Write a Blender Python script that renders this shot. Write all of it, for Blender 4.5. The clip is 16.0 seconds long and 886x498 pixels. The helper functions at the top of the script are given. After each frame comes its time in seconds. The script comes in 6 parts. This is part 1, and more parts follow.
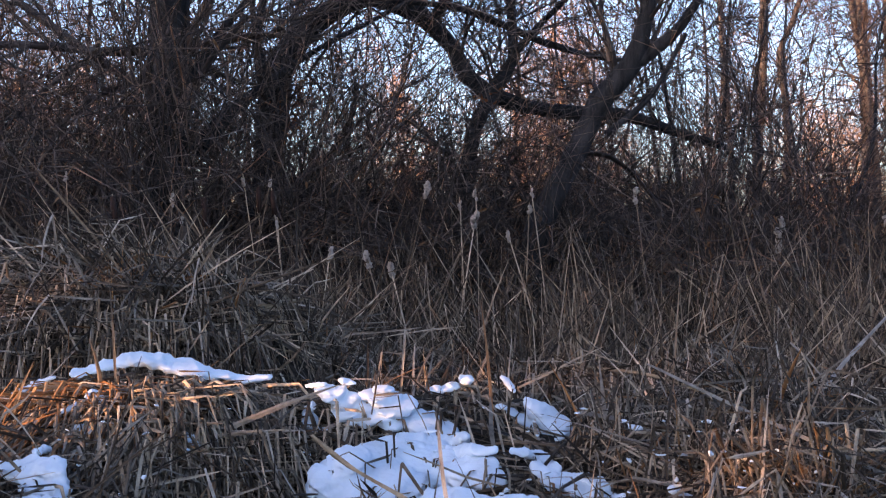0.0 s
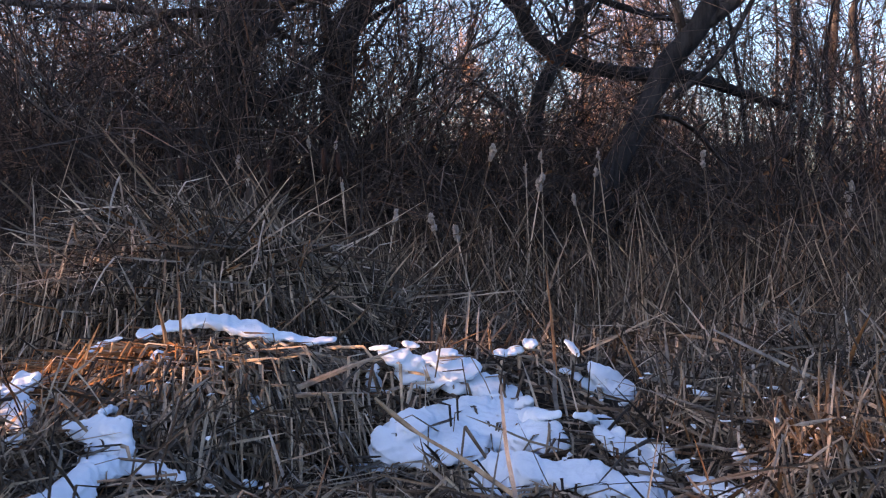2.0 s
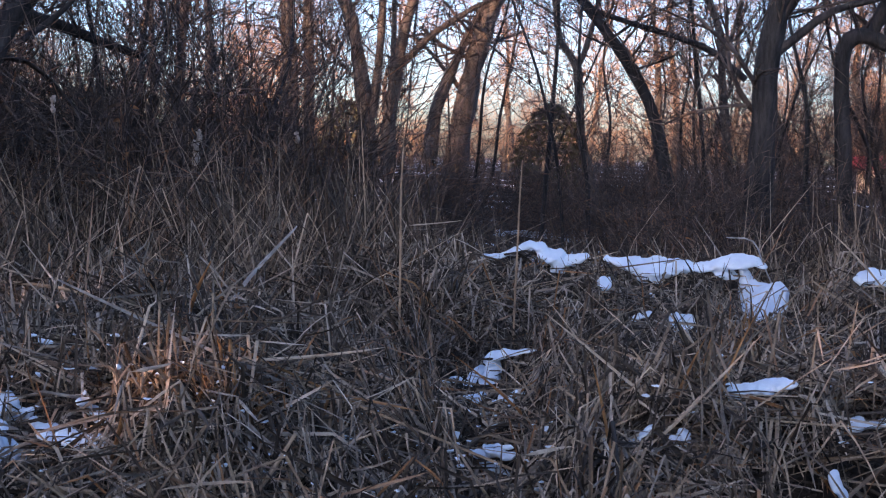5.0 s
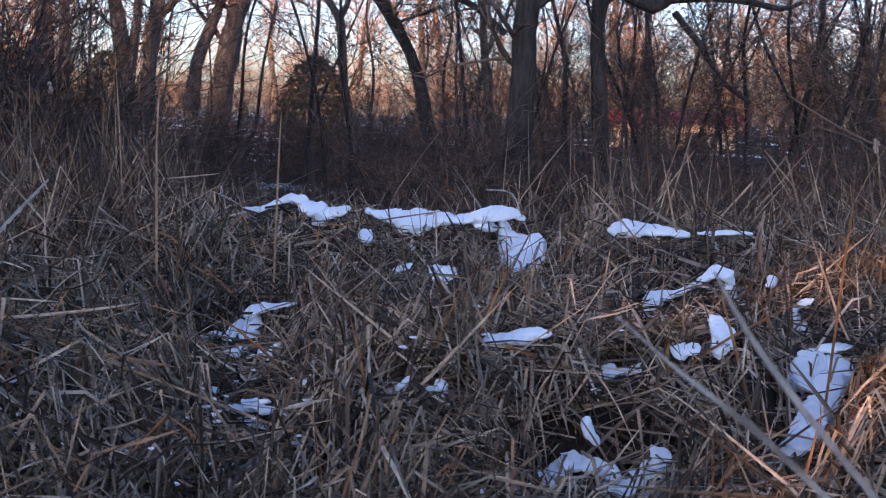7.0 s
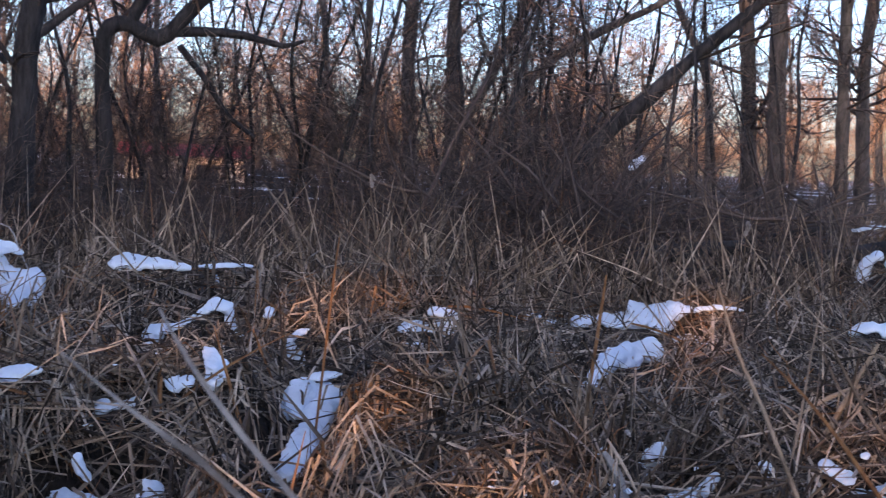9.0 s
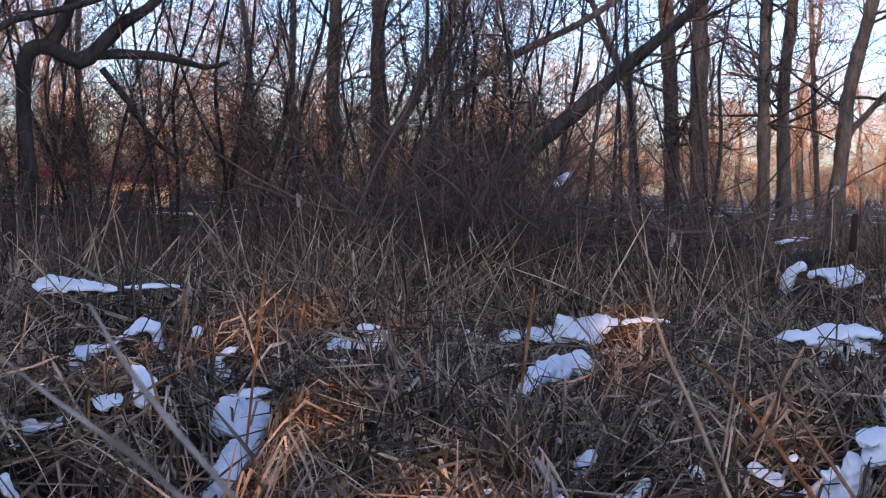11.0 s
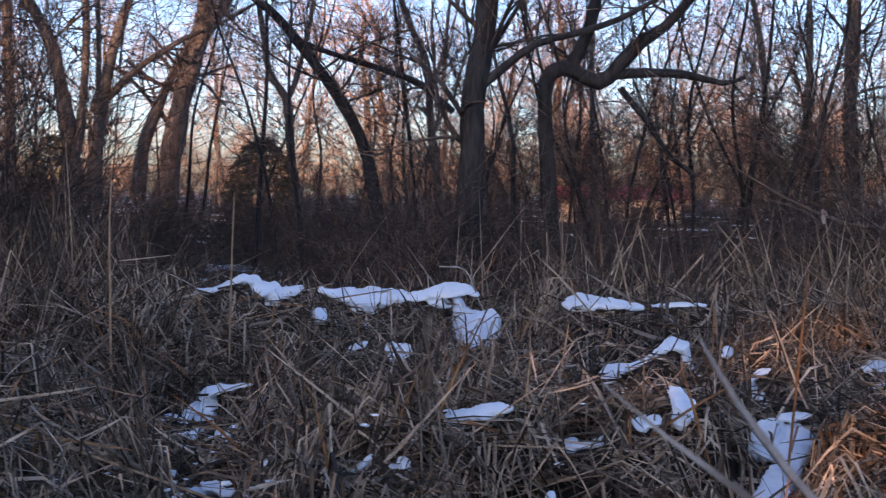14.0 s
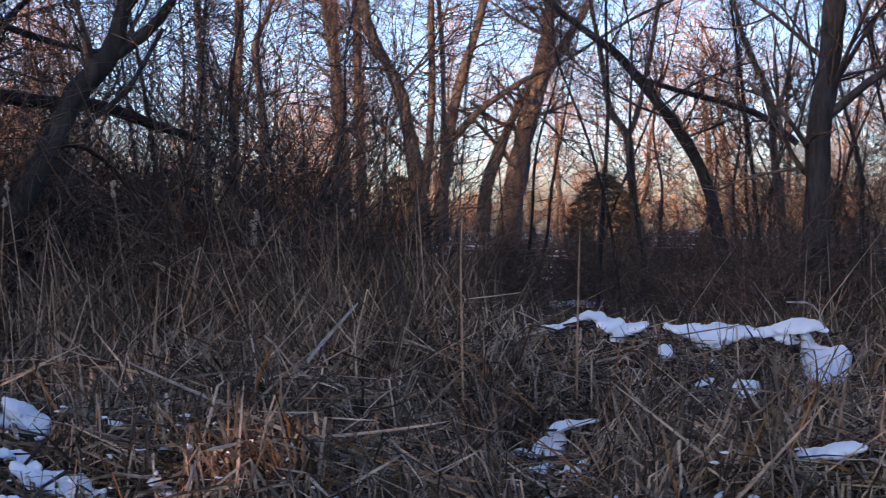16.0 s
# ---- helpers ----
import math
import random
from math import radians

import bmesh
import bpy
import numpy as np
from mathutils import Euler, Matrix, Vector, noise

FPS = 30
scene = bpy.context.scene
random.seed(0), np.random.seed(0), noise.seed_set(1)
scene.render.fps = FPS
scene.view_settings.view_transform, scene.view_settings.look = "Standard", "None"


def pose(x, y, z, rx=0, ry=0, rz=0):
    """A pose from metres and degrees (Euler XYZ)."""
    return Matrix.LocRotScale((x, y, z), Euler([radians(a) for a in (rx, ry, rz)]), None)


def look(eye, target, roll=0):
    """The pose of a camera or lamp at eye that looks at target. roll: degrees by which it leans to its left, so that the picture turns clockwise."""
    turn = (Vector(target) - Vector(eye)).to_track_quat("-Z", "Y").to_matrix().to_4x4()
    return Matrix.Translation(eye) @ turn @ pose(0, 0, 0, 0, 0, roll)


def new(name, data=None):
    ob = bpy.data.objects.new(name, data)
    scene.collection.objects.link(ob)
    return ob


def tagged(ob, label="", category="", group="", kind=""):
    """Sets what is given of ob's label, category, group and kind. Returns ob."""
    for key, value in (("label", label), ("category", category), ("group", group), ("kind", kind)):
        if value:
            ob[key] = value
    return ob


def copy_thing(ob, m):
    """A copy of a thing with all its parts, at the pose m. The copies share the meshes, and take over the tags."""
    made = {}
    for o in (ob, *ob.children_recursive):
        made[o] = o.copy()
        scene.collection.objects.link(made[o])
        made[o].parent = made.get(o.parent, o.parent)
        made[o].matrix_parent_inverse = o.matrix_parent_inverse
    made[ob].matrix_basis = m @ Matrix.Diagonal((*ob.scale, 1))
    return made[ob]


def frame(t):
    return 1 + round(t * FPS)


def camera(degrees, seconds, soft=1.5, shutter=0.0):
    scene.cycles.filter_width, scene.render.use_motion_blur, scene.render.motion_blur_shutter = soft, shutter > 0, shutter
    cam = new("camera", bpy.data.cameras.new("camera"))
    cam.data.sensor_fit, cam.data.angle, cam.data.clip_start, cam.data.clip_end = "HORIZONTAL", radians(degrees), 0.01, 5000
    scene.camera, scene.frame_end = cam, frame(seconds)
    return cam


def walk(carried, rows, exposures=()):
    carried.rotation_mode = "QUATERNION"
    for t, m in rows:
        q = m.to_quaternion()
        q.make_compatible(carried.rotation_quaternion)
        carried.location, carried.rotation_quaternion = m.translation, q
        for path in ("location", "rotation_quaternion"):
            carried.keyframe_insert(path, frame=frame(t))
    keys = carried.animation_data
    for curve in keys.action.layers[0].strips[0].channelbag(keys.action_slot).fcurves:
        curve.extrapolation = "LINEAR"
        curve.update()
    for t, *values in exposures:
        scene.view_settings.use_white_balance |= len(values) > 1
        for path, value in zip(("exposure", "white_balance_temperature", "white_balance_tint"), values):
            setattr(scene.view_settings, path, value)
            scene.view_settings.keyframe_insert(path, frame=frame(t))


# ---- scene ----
cam = camera(31.43, 16.0, soft=1.1, shutter=0.15)
cam.data.dof.use_dof, cam.data.dof.focus_distance, cam.data.dof.aperture_fstop = True, 8.0, 10.0

# seconds, eye x y z, pitch, lean, turn
PATH = [
    (0, -0.031, 0.157, 1.459, -0.079, -0.175, -0.002),
    (0.5, -0.050, 0.163, 1.452, -1.718, -0.252, -0.529),
    (1, -0.048, 0.166, 1.467, -2.026, 0.246, 1.837),
    (1.5, -0.043, 0.172, 1.474, -1.828, 0.285, 2.543),
    (2, -0.024, 0.179, 1.465, -1.469, 0.074, 2.404),
    (2.5, -0.013, 0.160, 1.466, -1.298, -0.207, -0.992),
    (3, 0.025, 0.139, 1.459, -1.647, -0.555, -4.140),
    (3.5, 0.019, 0.085, 1.478, -1.184, -0.496, -11.447),
    (4, 0.011, -0.006, 1.488, -1.707, -0.804, -16.973),
    (4.2, -0.031, -0.050, 1.499, -2.011, 0.120, -18.282),
    (6.3, 0.010, -0.033, 1.527, -4.739, 0.811, -24.806),
    (6.5, 0.010, -0.037, 1.523, -4.580, 1.185, -26.208),
    (7, 0.026, -0.025, 1.516, -4.838, 1.633, -29.346),
    (7.5, 0.036, -0.013, 1.523, -4.521, 1.606, -32.272),
    (8, 0.053, -0.043, 1.520, -3.874, 1.757, -36.237),
    (8.5, 0.041, -0.092, 1.518, -3.472, 1.942, -41.887),
    (9, 0.041, -0.143, 1.532, -3.072, 2.347, -46.855),
    (9.5, 0.036, -0.110, 1.532, -3.103, 2.271, -50.311),
    (9.7, 0.039, -0.103, 1.525, -2.617, 2.201, -49.613),
    (11.8, 0.011, -0.166, 1.489, -2.234, 1.155, -49.355),
    (12, 0.002, -0.137, 1.513, -3.158, 1.224, -47.892),
    (12.5, 0.008, -0.077, 1.505, -3.850, 1.385, -43.705),
    (13, 0.024, -0.053, 1.495, -3.738, 1.401, -40.072),
    (13.5, 0.006, -0.017, 1.504, -3.434, 0.980, -36.806),
    (14, -0.004, 0.007, 1.505, -1.945, 0.655, -31.198),
    (14.5, -0.011, -0.004, 1.513, -1.275, 0.725, -27.858),
    (15, -0.030, -0.008, 1.516, -0.939, 0.778, -24.748),
    (15.5, -0.039, -0.035, 1.515, -0.680, 0.338, -22.396),
    (16, -0.071, -0.076, 1.522, -0.716, -0.288, -18.846),
]
walk(cam, [(t, pose(x, y, z, 90 + pitch, 0, turn) @ pose(0, 0, 0, 0, 0, lean)) for t, x, y, z, pitch, lean, turn in PATH],
     [(0.0, 2.58, 7150, 30), (1.0, 2.46, 6950, 30), (2.0, 2.38, 6950, 30), (4.0, 2.37, 6450, 30), (7.0, 2.4, 6400, 30), (8.5, 2.3, 6450, 30),
      (9.5, 2.28, 6600, 30), (12.0, 2.08, 6500, 30), (13.5, 2.1, 6500, 30), (16.0, 2.05, 6750, 30)])

# ---------------------------------------------------------------- light
SUN_AZ, SUN_EL = -122.0, 5.0          # clockwise from +y, above the horizon
world = bpy.data.worlds.new("sky")
scene.world = world
world.use_nodes = True
wn = world.node_tree
sky = wn.nodes.new("ShaderNodeTexSky")
sky.sky_type, sky.sun_disc = "NISHITA", False
sky.sun_elevation, sky.sun_rotation = radians(SUN_EL), radians(SUN_AZ)
sky.altitude, sky.air_density, sky.dust_density, sky.ozone_density = 200, 0.62, 1.7, 1.8
wn.nodes["Background"].inputs["Strength"].default_value = 0.15
wn.links.new(sky.outputs[0], wn.nodes["Background"].inputs["Color"])

sun_way = Vector((math.sin(radians(SUN_AZ)) * math.cos(radians(SUN_EL)), math.cos(radians(SUN_AZ)) * math.cos(radians(SUN_EL)), math.sin(radians(SUN_EL))))
sun = new("sun", bpy.data.lights.new("sun", "SUN"))
sun.data.energy, sun.data.angle, sun.data.color = 2.8, radians(0.5), (1.0, 0.58, 0.31)
sun.matrix_world = look(sun_way * 60, (0, 0, 0))


# ---------------------------------------------------------------- materials
def shader(name, rough=0.8, metal=0.0):
    m = bpy.data.materials.new(name)
    m.use_nodes = True
    p = m.node_tree.nodes["Principled BSDF"]
    p.inputs["Roughness"].default_value, p.inputs["Metallic"].default_value = rough, metal
    p.inputs["Specular IOR Level"].default_value = 0.3
    return m, m.node_tree.nodes, m.node_tree.links, p


def ramp(nodes, links, source, stops):
    r = nodes.new("ShaderNodeValToRGB")
    e = r.color_ramp.elements
    while len(e) < len(stops):
        e.new(0.5)
    for k, (at, c) in zip(e, stops):
        k.position, k.color = at, (*c, 1)
    links.new(source, r.inputs[0])
    return r


def noisy(nodes, links, scale, detail=4, rough=0.6, stretch=(1, 1, 1), coord="Object"):
    c, m, n = nodes.new("ShaderNodeTexCoord"), nodes.new("ShaderNodeMapping"), nodes.new("ShaderNodeTexNoise")
    m.inputs["Scale"].default_value = stretch
    n.inputs["Scale"].default_value, n.inputs["Detail"].default_value, n.inputs["Roughness"].default_value = scale, detail, rough
    links.new(c.outputs[coord], m.inputs[0])
    links.new(m.outputs[0], n.inputs["Vector"])
    return n


def bumped(nodes, links, p, source, strength, distance):
    b = nodes.new("ShaderNodeBump")
    b.inputs["Strength"].default_value, b.inputs["Distance"].default_value = strength, distance
    links.new(source, b.inputs["Height"])
    links.new(b.outputs[0], p.inputs["Normal"])


def mixed(nodes, links, a, b, f, mode="MULTIPLY"):
    m = nodes.new("ShaderNodeMix")
    m.data_type, m.blend_type = "RGBA", mode
    m.inputs[0].default_value = f
    links.new(a, m.inputs[6])
    links.new(b, m.inputs[7])
    return m.outputs[2]


def dry_leaf(name, stops, glow=0.25):
    """Dead leaves of reed and grass: each one its own straw, grey or rust tone, with blotches along it."""
    m, n, l, p = shader(name, 0.75)
    g, o, a = n.new("ShaderNodeNewGeometry"), n.new("ShaderNodeObjectInfo"), n.new("ShaderNodeMath")
    w = n.new("ShaderNodeMath")
    w.operation = "FRACT"
    l.new(g.outputs["Random Per Island"], a.inputs[0])
    l.new(o.outputs["Random"], a.inputs[1])
    l.new(a.outputs[0], w.inputs[0])
    tone = ramp(n, l, w.outputs[0], stops)
    blot = noisy(n, l, 14, 3)
    dark = ramp(n, l, blot.outputs["Fac"], [(0.32, (0.5, 0.47, 0.44)), (0.62, (1.05, 1.03, 1.0))])
    grain = noisy(n, l, 240, 2)
    fine = ramp(n, l, grain.outputs["Fac"], [(0.3, (0.78, 0.77, 0.75)), (0.7, (1.1, 1.1, 1.1))])
    c = mixed(n, l, mixed(n, l, tone.outputs[0], dark.outputs[0], 1.0), fine.outputs[0], 1.0)
    l.new(c, p.inputs["Base Color"])
    bumped(n, l, p, grain.outputs["Fac"], 0.3, 0.002)
    t, mix, out = n.new("ShaderNodeBsdfTranslucent"), n.new("ShaderNodeMixShader"), n["Material Output"]
    mix.inputs[0].default_value = glow
    l.new(c, t.inputs["Color"])
    l.new(p.outputs[0], mix.inputs[1])
    l.new(t.outputs[0], mix.inputs[2])
    l.new(mix.outputs[0], out.inputs["Surface"])
    return m


STRAW = dry_leaf("dead_reed", [(0.0, (0.024, 0.018, 0.013)), (0.3, (0.062, 0.049, 0.037)), (0.55, (0.155, 0.131, 0.105)), (0.7, (0.3, 0.262, 0.215)), (0.78, (0.25, 0.228, 0.2)), (0.93, (0.6, 0.53, 0.44)), (0.965, (0.25, 0.13, 0.06)), (1.0, (0.33, 0.19, 0.095))], 0.15)
REED = dry_leaf("standing_reed", [(0.0, (0.04, 0.029, 0.021)), (0.35, (0.142, 0.107, 0.076)), (0.7, (0.375, 0.3, 0.218)), (0.93, (0.62, 0.52, 0.4)), (1.0, (0.28, 0.15, 0.08))], 0.15)
# a darker range of the standing reed tones
DARKREED = dry_leaf("darker_reed", [(0.0, (0.03, 0.023, 0.017)), (0.35, (0.092, 0.07, 0.052)), (0.7, (0.205, 0.162, 0.12)), (0.93, (0.4, 0.33, 0.255)), (1.0, (0.22, 0.12, 0.065))], 0.15)
PALE = dry_leaf("bleached_reed", [(0.0, (0.36, 0.28, 0.19)), (1.0, (0.48, 0.40, 0.30))], 0.15)
ASH = dry_leaf("ashen_leaf", [(0.0, (0.30, 0.32, 0.33)), (1.0, (0.40, 0.42, 0.43))], 0.15)
# rust-brown leaves, their orange partly standing for spots of low sun
RUST_LIT = dry_leaf("rusty_sunlit_reed", [(0.0, (0.20, 0.095, 0.04)), (0.4, (0.32, 0.16, 0.065)), (0.8, (0.36, 0.21, 0.10)), (1.0, (0.42, 0.30, 0.18))], 0.2)
DEADLEAF = dry_leaf("withered_leaf", [(0.0, (0.07, 0.05, 0.038)), (0.5, (0.12, 0.085, 0.062)), (0.85, (0.19, 0.13, 0.088)), (1.0, (0.25, 0.13, 0.06))])
OAKLEAF = dry_leaf("russet_leaf", [(0.0, (0.18, 0.07, 0.03)), (0.6, (0.28, 0.12, 0.05)), (1.0, (0.33, 0.18, 0.09))])


def bark(name, a, b, moss=None):
    m, n, l, p = shader(name, 0.9)
    crack = noisy(n, l, 9, 6, 0.7, (1.6, 1.6, 0.35))
    wide = noisy(n, l, 1.3, 3)
    tone = ramp(n, l, crack.outputs["Fac"], [(0.35, a), (0.65, b)])
    stain = ramp(n, l, wide.outputs["Fac"], [(0.35, (0.6, 0.58, 0.56)), (0.65, (1.15, 1.1, 1.05))])
    l.new(mixed(n, l, tone.outputs[0], stain.outputs[0], 1.0), p.inputs["Base Color"])
    bumped(n, l, p, crack.outputs["Fac"], 0.9, 0.03)
    return m


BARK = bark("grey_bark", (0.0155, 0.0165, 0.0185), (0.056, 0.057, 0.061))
# paler bark, used on all trunks 20 m away and beyond
FARBARK = bark("far_bark", (0.05, 0.048, 0.047), (0.15, 0.138, 0.13))


def twig_tone(name, stops):
    m, n, l, p = shader(name, 0.85)
    g = n.new("ShaderNodeNewGeometry")
    big = noisy(n, l, 0.9, 2)
    tone = ramp(n, l, g.outputs["Random Per Island"], stops)
    stain = ramp(n, l, big.outputs["Fac"], [(0.35, (0.7, 0.68, 0.66)), (0.65, (1.2, 1.12, 1.05))])
    l.new(mixed(n, l, tone.outputs[0], stain.outputs[0], 1.0), p.inputs["Base Color"])
    return m


TWIG = twig_tone("dark_twig", [(0.0, (0.032, 0.027, 0.025)), (0.6, (0.082, 0.067, 0.06)), (0.9, (0.155, 0.13, 0.115)), (1.0, (0.19, 0.11, 0.07))])
# twigs of the far woods, the orange of low sun mixed into their colour
FARTWIG = twig_tone("far_twig_sunlit", [(0.0, (0.2, 0.13, 0.09)), (0.6, (0.33, 0.22, 0.15)), (1.0, (0.42, 0.29, 0.19))])


def snow_tone():
    m, n, l, p = shader("old_snow_shade_blue", 0.6)
    fine, wide = noisy(n, l, 90, 4, 0.7), noisy(n, l, 7, 4)
    # old snow's base colour carries the dim blue of open shade
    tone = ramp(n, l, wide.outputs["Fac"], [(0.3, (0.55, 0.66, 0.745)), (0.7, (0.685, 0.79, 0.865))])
    l.new(tone.outputs[0], p.inputs["Base Color"])
    p.inputs["Subsurface Weight"].default_value = 0.1
    p.inputs["Subsurface Radius"].default_value = (0.02, 0.025, 0.03)
    p.inputs["Subsurface Scale"].default_value = 0.5
    add = n.new("ShaderNodeMath")
    l.new(fine.outputs["Fac"], add.inputs[0])
    l.new(wide.outputs["Fac"], add.inputs[1])
    bumped(n, l, p, add.outputs[0], 0.22, 0.008)
    return m


SNOWY = snow_tone()


def earth_tone():
    """Matted litter, with old snow lying in the open beyond the reeds."""
    m, n, l, p = shader("matted_litter", 0.95)
    fine, mid, wide = noisy(n, l, 30, 5, 0.7), noisy(n, l, 3, 4), noisy(n, l, 0.35, 5, 0.65)
    tone = ramp(n, l, fine.outputs["Fac"], [(0.3, (0.012, 0.009, 0.007)), (0.5, (0.032, 0.024, 0.018)), (0.75, (0.07, 0.054, 0.04))])
    stain = ramp(n, l, mid.outputs["Fac"], [(0.35, (0.6, 0.58, 0.56)), (0.65, (1.1, 1.08, 1.05))])
    base = mixed(n, l, tone.outputs[0], stain.outputs[0], 1.0)
    c, sep, far = n.new("ShaderNodeTexCoord"), n.new("ShaderNodeVectorMath"), n.new("ShaderNodeMapRange")
    sep.operation = "LENGTH"
    l.new(c.outputs["Object"], sep.inputs[0])
    l.new(sep.outputs["Value"], far.inputs["Value"])
    far.inputs["From Min"].default_value, far.inputs["From Max"].default_value = 28.0, 40.0
    patch = ramp(n, l, wide.outputs["Fac"], [(0.565, (0, 0, 0)), (0.61, (1, 1, 1))])
    k = n.new("ShaderNodeMath")
    k.operation = "MULTIPLY"
    l.new(far.outputs[0], k.inputs[0])
    l.new(patch.outputs[0], k.inputs[1])
    mix = n.new("ShaderNodeMix")
    mix.data_type = "RGBA"
    l.new(k.outputs[0], mix.inputs[0])
    l.new(base, mix.inputs[6])
    mix.inputs[7].default_value = (0.82, 0.84, 0.87, 1)
    l.new(mix.outputs[2], p.inputs["Base Color"])
    bumped(n, l, p, fine.outputs["Fac"], 1.0, 0.04)
    return m


EARTH = earth_tone()


def plain(name, colour, rough=0.8, vary=0.25, scale=20):
    m, n, l, p = shader(name, rough)
    s = noisy(n, l, scale, 4)
    lo, hi = [c * (1 - vary) for c in colour], [c * (1 + vary) for c in colour]
    l.new(ramp(n, l, s.outputs["Fac"], [(0.3, lo), (0.7, hi)]).outputs[0], p.inputs["Base Color"])
    bumped(n, l, p, s.outputs["Fac"], 0.3, 0.005)
    return m


VELVET = plain("brown_seed_head", (0.034, 0.018, 0.013), 0.95, 0.3, 90)
FLUFF = plain("burst_seed_down", (0.34, 0.30, 0.26), 1.0, 0.25, 120)
ROOFRED = plain("red_roof_sheet", (0.42, 0.05, 0.05), 0.6, 0.2, 3)
WALLPALE = plain("pale_wall_boards", (0.55, 0.45, 0.34), 0.8, 0.15, 4)
PANE = plain("dark_window_pane", (0.05, 0.05, 0.06), 0.15, 0.1, 2)
NEEDLE = plain("evergreen_needles", (0.075, 0.07, 0.04), 0.9, 0.4, 6)
BRONZE = plain("winter_bronzed_needles", (0.22, 0.14, 0.095), 0.9, 0.4, 6)


# ---------------------------------------------------------------- builders
def link_mesh(name, verts, faces, material, parent=None, smooth=True, label=""):
    """One mesh object from arrays of corners and of faces with equal corner counts."""
    verts, faces = np.asarray(verts, np.float32).reshape(-1, 3), np.asarray(faces, np.int32)
    me = bpy.data.meshes.new(name)
    k = faces.shape[1]
    me.vertices.add(len(verts))
    me.vertices.foreach_set("co", verts.ravel())
    me.loops.add(faces.size)
    me.loops.foreach_set("vertex_index", faces.ravel())
    me.polygons.add(len(faces))
    me.polygons.foreach_set("loop_start", np.arange(0, faces.size, k, dtype=np.int32))
    me.polygons.foreach_set("use_smooth", np.full(len(faces), smooth))
    me.update(calc_edges=True)
    me.materials.append(material)
    ob = new(name, me)
    if parent:
        ob.parent = parent
    if label:
        tagged(ob, label)
    return ob


def part(name, bm, material, parent, label="", smooth=True):
    me = bpy.data.meshes.new(name)
    bm.to_mesh(me)
    bm.free()
    for f in me.polygons:
        f.use_smooth = smooth
    me.materials.append(material)
    ob = new(name, me)
    ob.parent = parent
    if label:
        tagged(ob, label)
    return ob


def holder(name, place, label, category, group="", kind=""):
    ob = new(name)
    ob.empty_display_size = 0.1
    ob.location = place
    tagged(ob, label, category, group, kind)
    return ob


def spun(rng, n):
    return rng.uniform(0, 2 * np.pi, n)


def sticks(segs, sides=4):
    """Corners and faces of tapered sticks: rows of x y z, x y z, radius, radius."""
    s = np.asarray(segs, float)
    a, b, ra, rb = s[:, 0:3], s[:, 3:6], s[:, 6], s[:, 7]
    w = b - a
    w /= np.linalg.norm(w, axis=1, keepdims=True) + 1e-9
    up = np.where(np.abs(w[:, 2:3]) > 0.9, np.array([[1.0, 0, 0]]), np.array([[0, 0, 1.0]]))
    u = np.cross(w, up)
    u /= np.linalg.norm(u, axis=1, keepdims=True) + 1e-9
    v = np.cross(w, u)
    an = np.arange(sides) * 2 * np.pi / sides
    ring = u[:, None] * np.cos(an)[None, :, None] + v[:, None] * np.sin(an)[None, :, None]
    verts = np.concatenate([a[:, None] + ring * ra[:, None, None], b[:, None] + ring * rb[:, None, None]], 1)
    i = np.arange(sides)
    j = (i + 1) % sides
    f = np.stack([i, j, j + sides, i + sides], 1)
    faces = (f[None] + (np.arange(len(s)) * 2 * sides)[:, None, None]).reshape(-1, 4)
    return verts.reshape(-1, 3), faces


def spline(points, step):
    """A smooth run through points x y z r."""
    p = np.asarray(points, float)
    q = np.vstack([2 * p[0] - p[1], p, 2 * p[-1] - p[-2]])
    out = []
    for i in range(1, len(q) - 2):
        n = max(2, int(np.linalg.norm(q[i + 1, :3] - q[i, :3]) / step))
        t = np.linspace(0, 1, n, endpoint=False)[:, None]
        out.append(0.5 * (2 * q[i] + (q[i + 1] - q[i - 1]) * t + (2 * q[i - 1] - 5 * q[i] + 4 * q[i + 1] - q[i + 2]) * t ** 2
                          + (3 * q[i] - q[i - 1] - 3 * q[i + 1] + q[i + 2]) * t ** 3))
    out.append(p[-1:])
    r = np.vstack(out)
    r[:, 3] = np.maximum(r[:, 3], 0.003)
    return r


def swept(points, sides, rng, knobs=0.1):
    """A limb: a tube along points x y z r, with swellings and a closed tip."""
    p = np.asarray(points, float)
    w = np.gradient(p[:, :3], axis=0)
    w /= np.linalg.norm(w, axis=1, keepdims=True) + 1e-9
    u = np.cross(w, np.array([0.31, 0.95, 0.05]))
    u /= np.linalg.norm(u, axis=1, keepdims=True) + 1e-9
    v = np.cross(w, u)
    an = np.arange(sides) * 2 * np.pi / sides
    swell = 1 + knobs * rng.normal(0, 1, (len(p), sides)) * 0.6 + knobs * np.sin(np.arange(len(p)) * 0.9)[:, None] * 0.7
    rad = p[:, 3:4] * swell
    ring = p[:, None, :3] + u[:, None] * (np.cos(an) * rad)[..., None] + v[:, None] * (np.sin(an) * rad)[..., None]
    n = len(p)
    i, j = np.arange(sides), (np.arange(sides) + 1) % sides
    f = np.stack([i, j, j + sides, i + sides], 1)
    faces = (f[None] + (np.arange(n - 1) * sides)[:, None, None]).reshape(-1, 4)
    return ring.reshape(-1, 3), faces


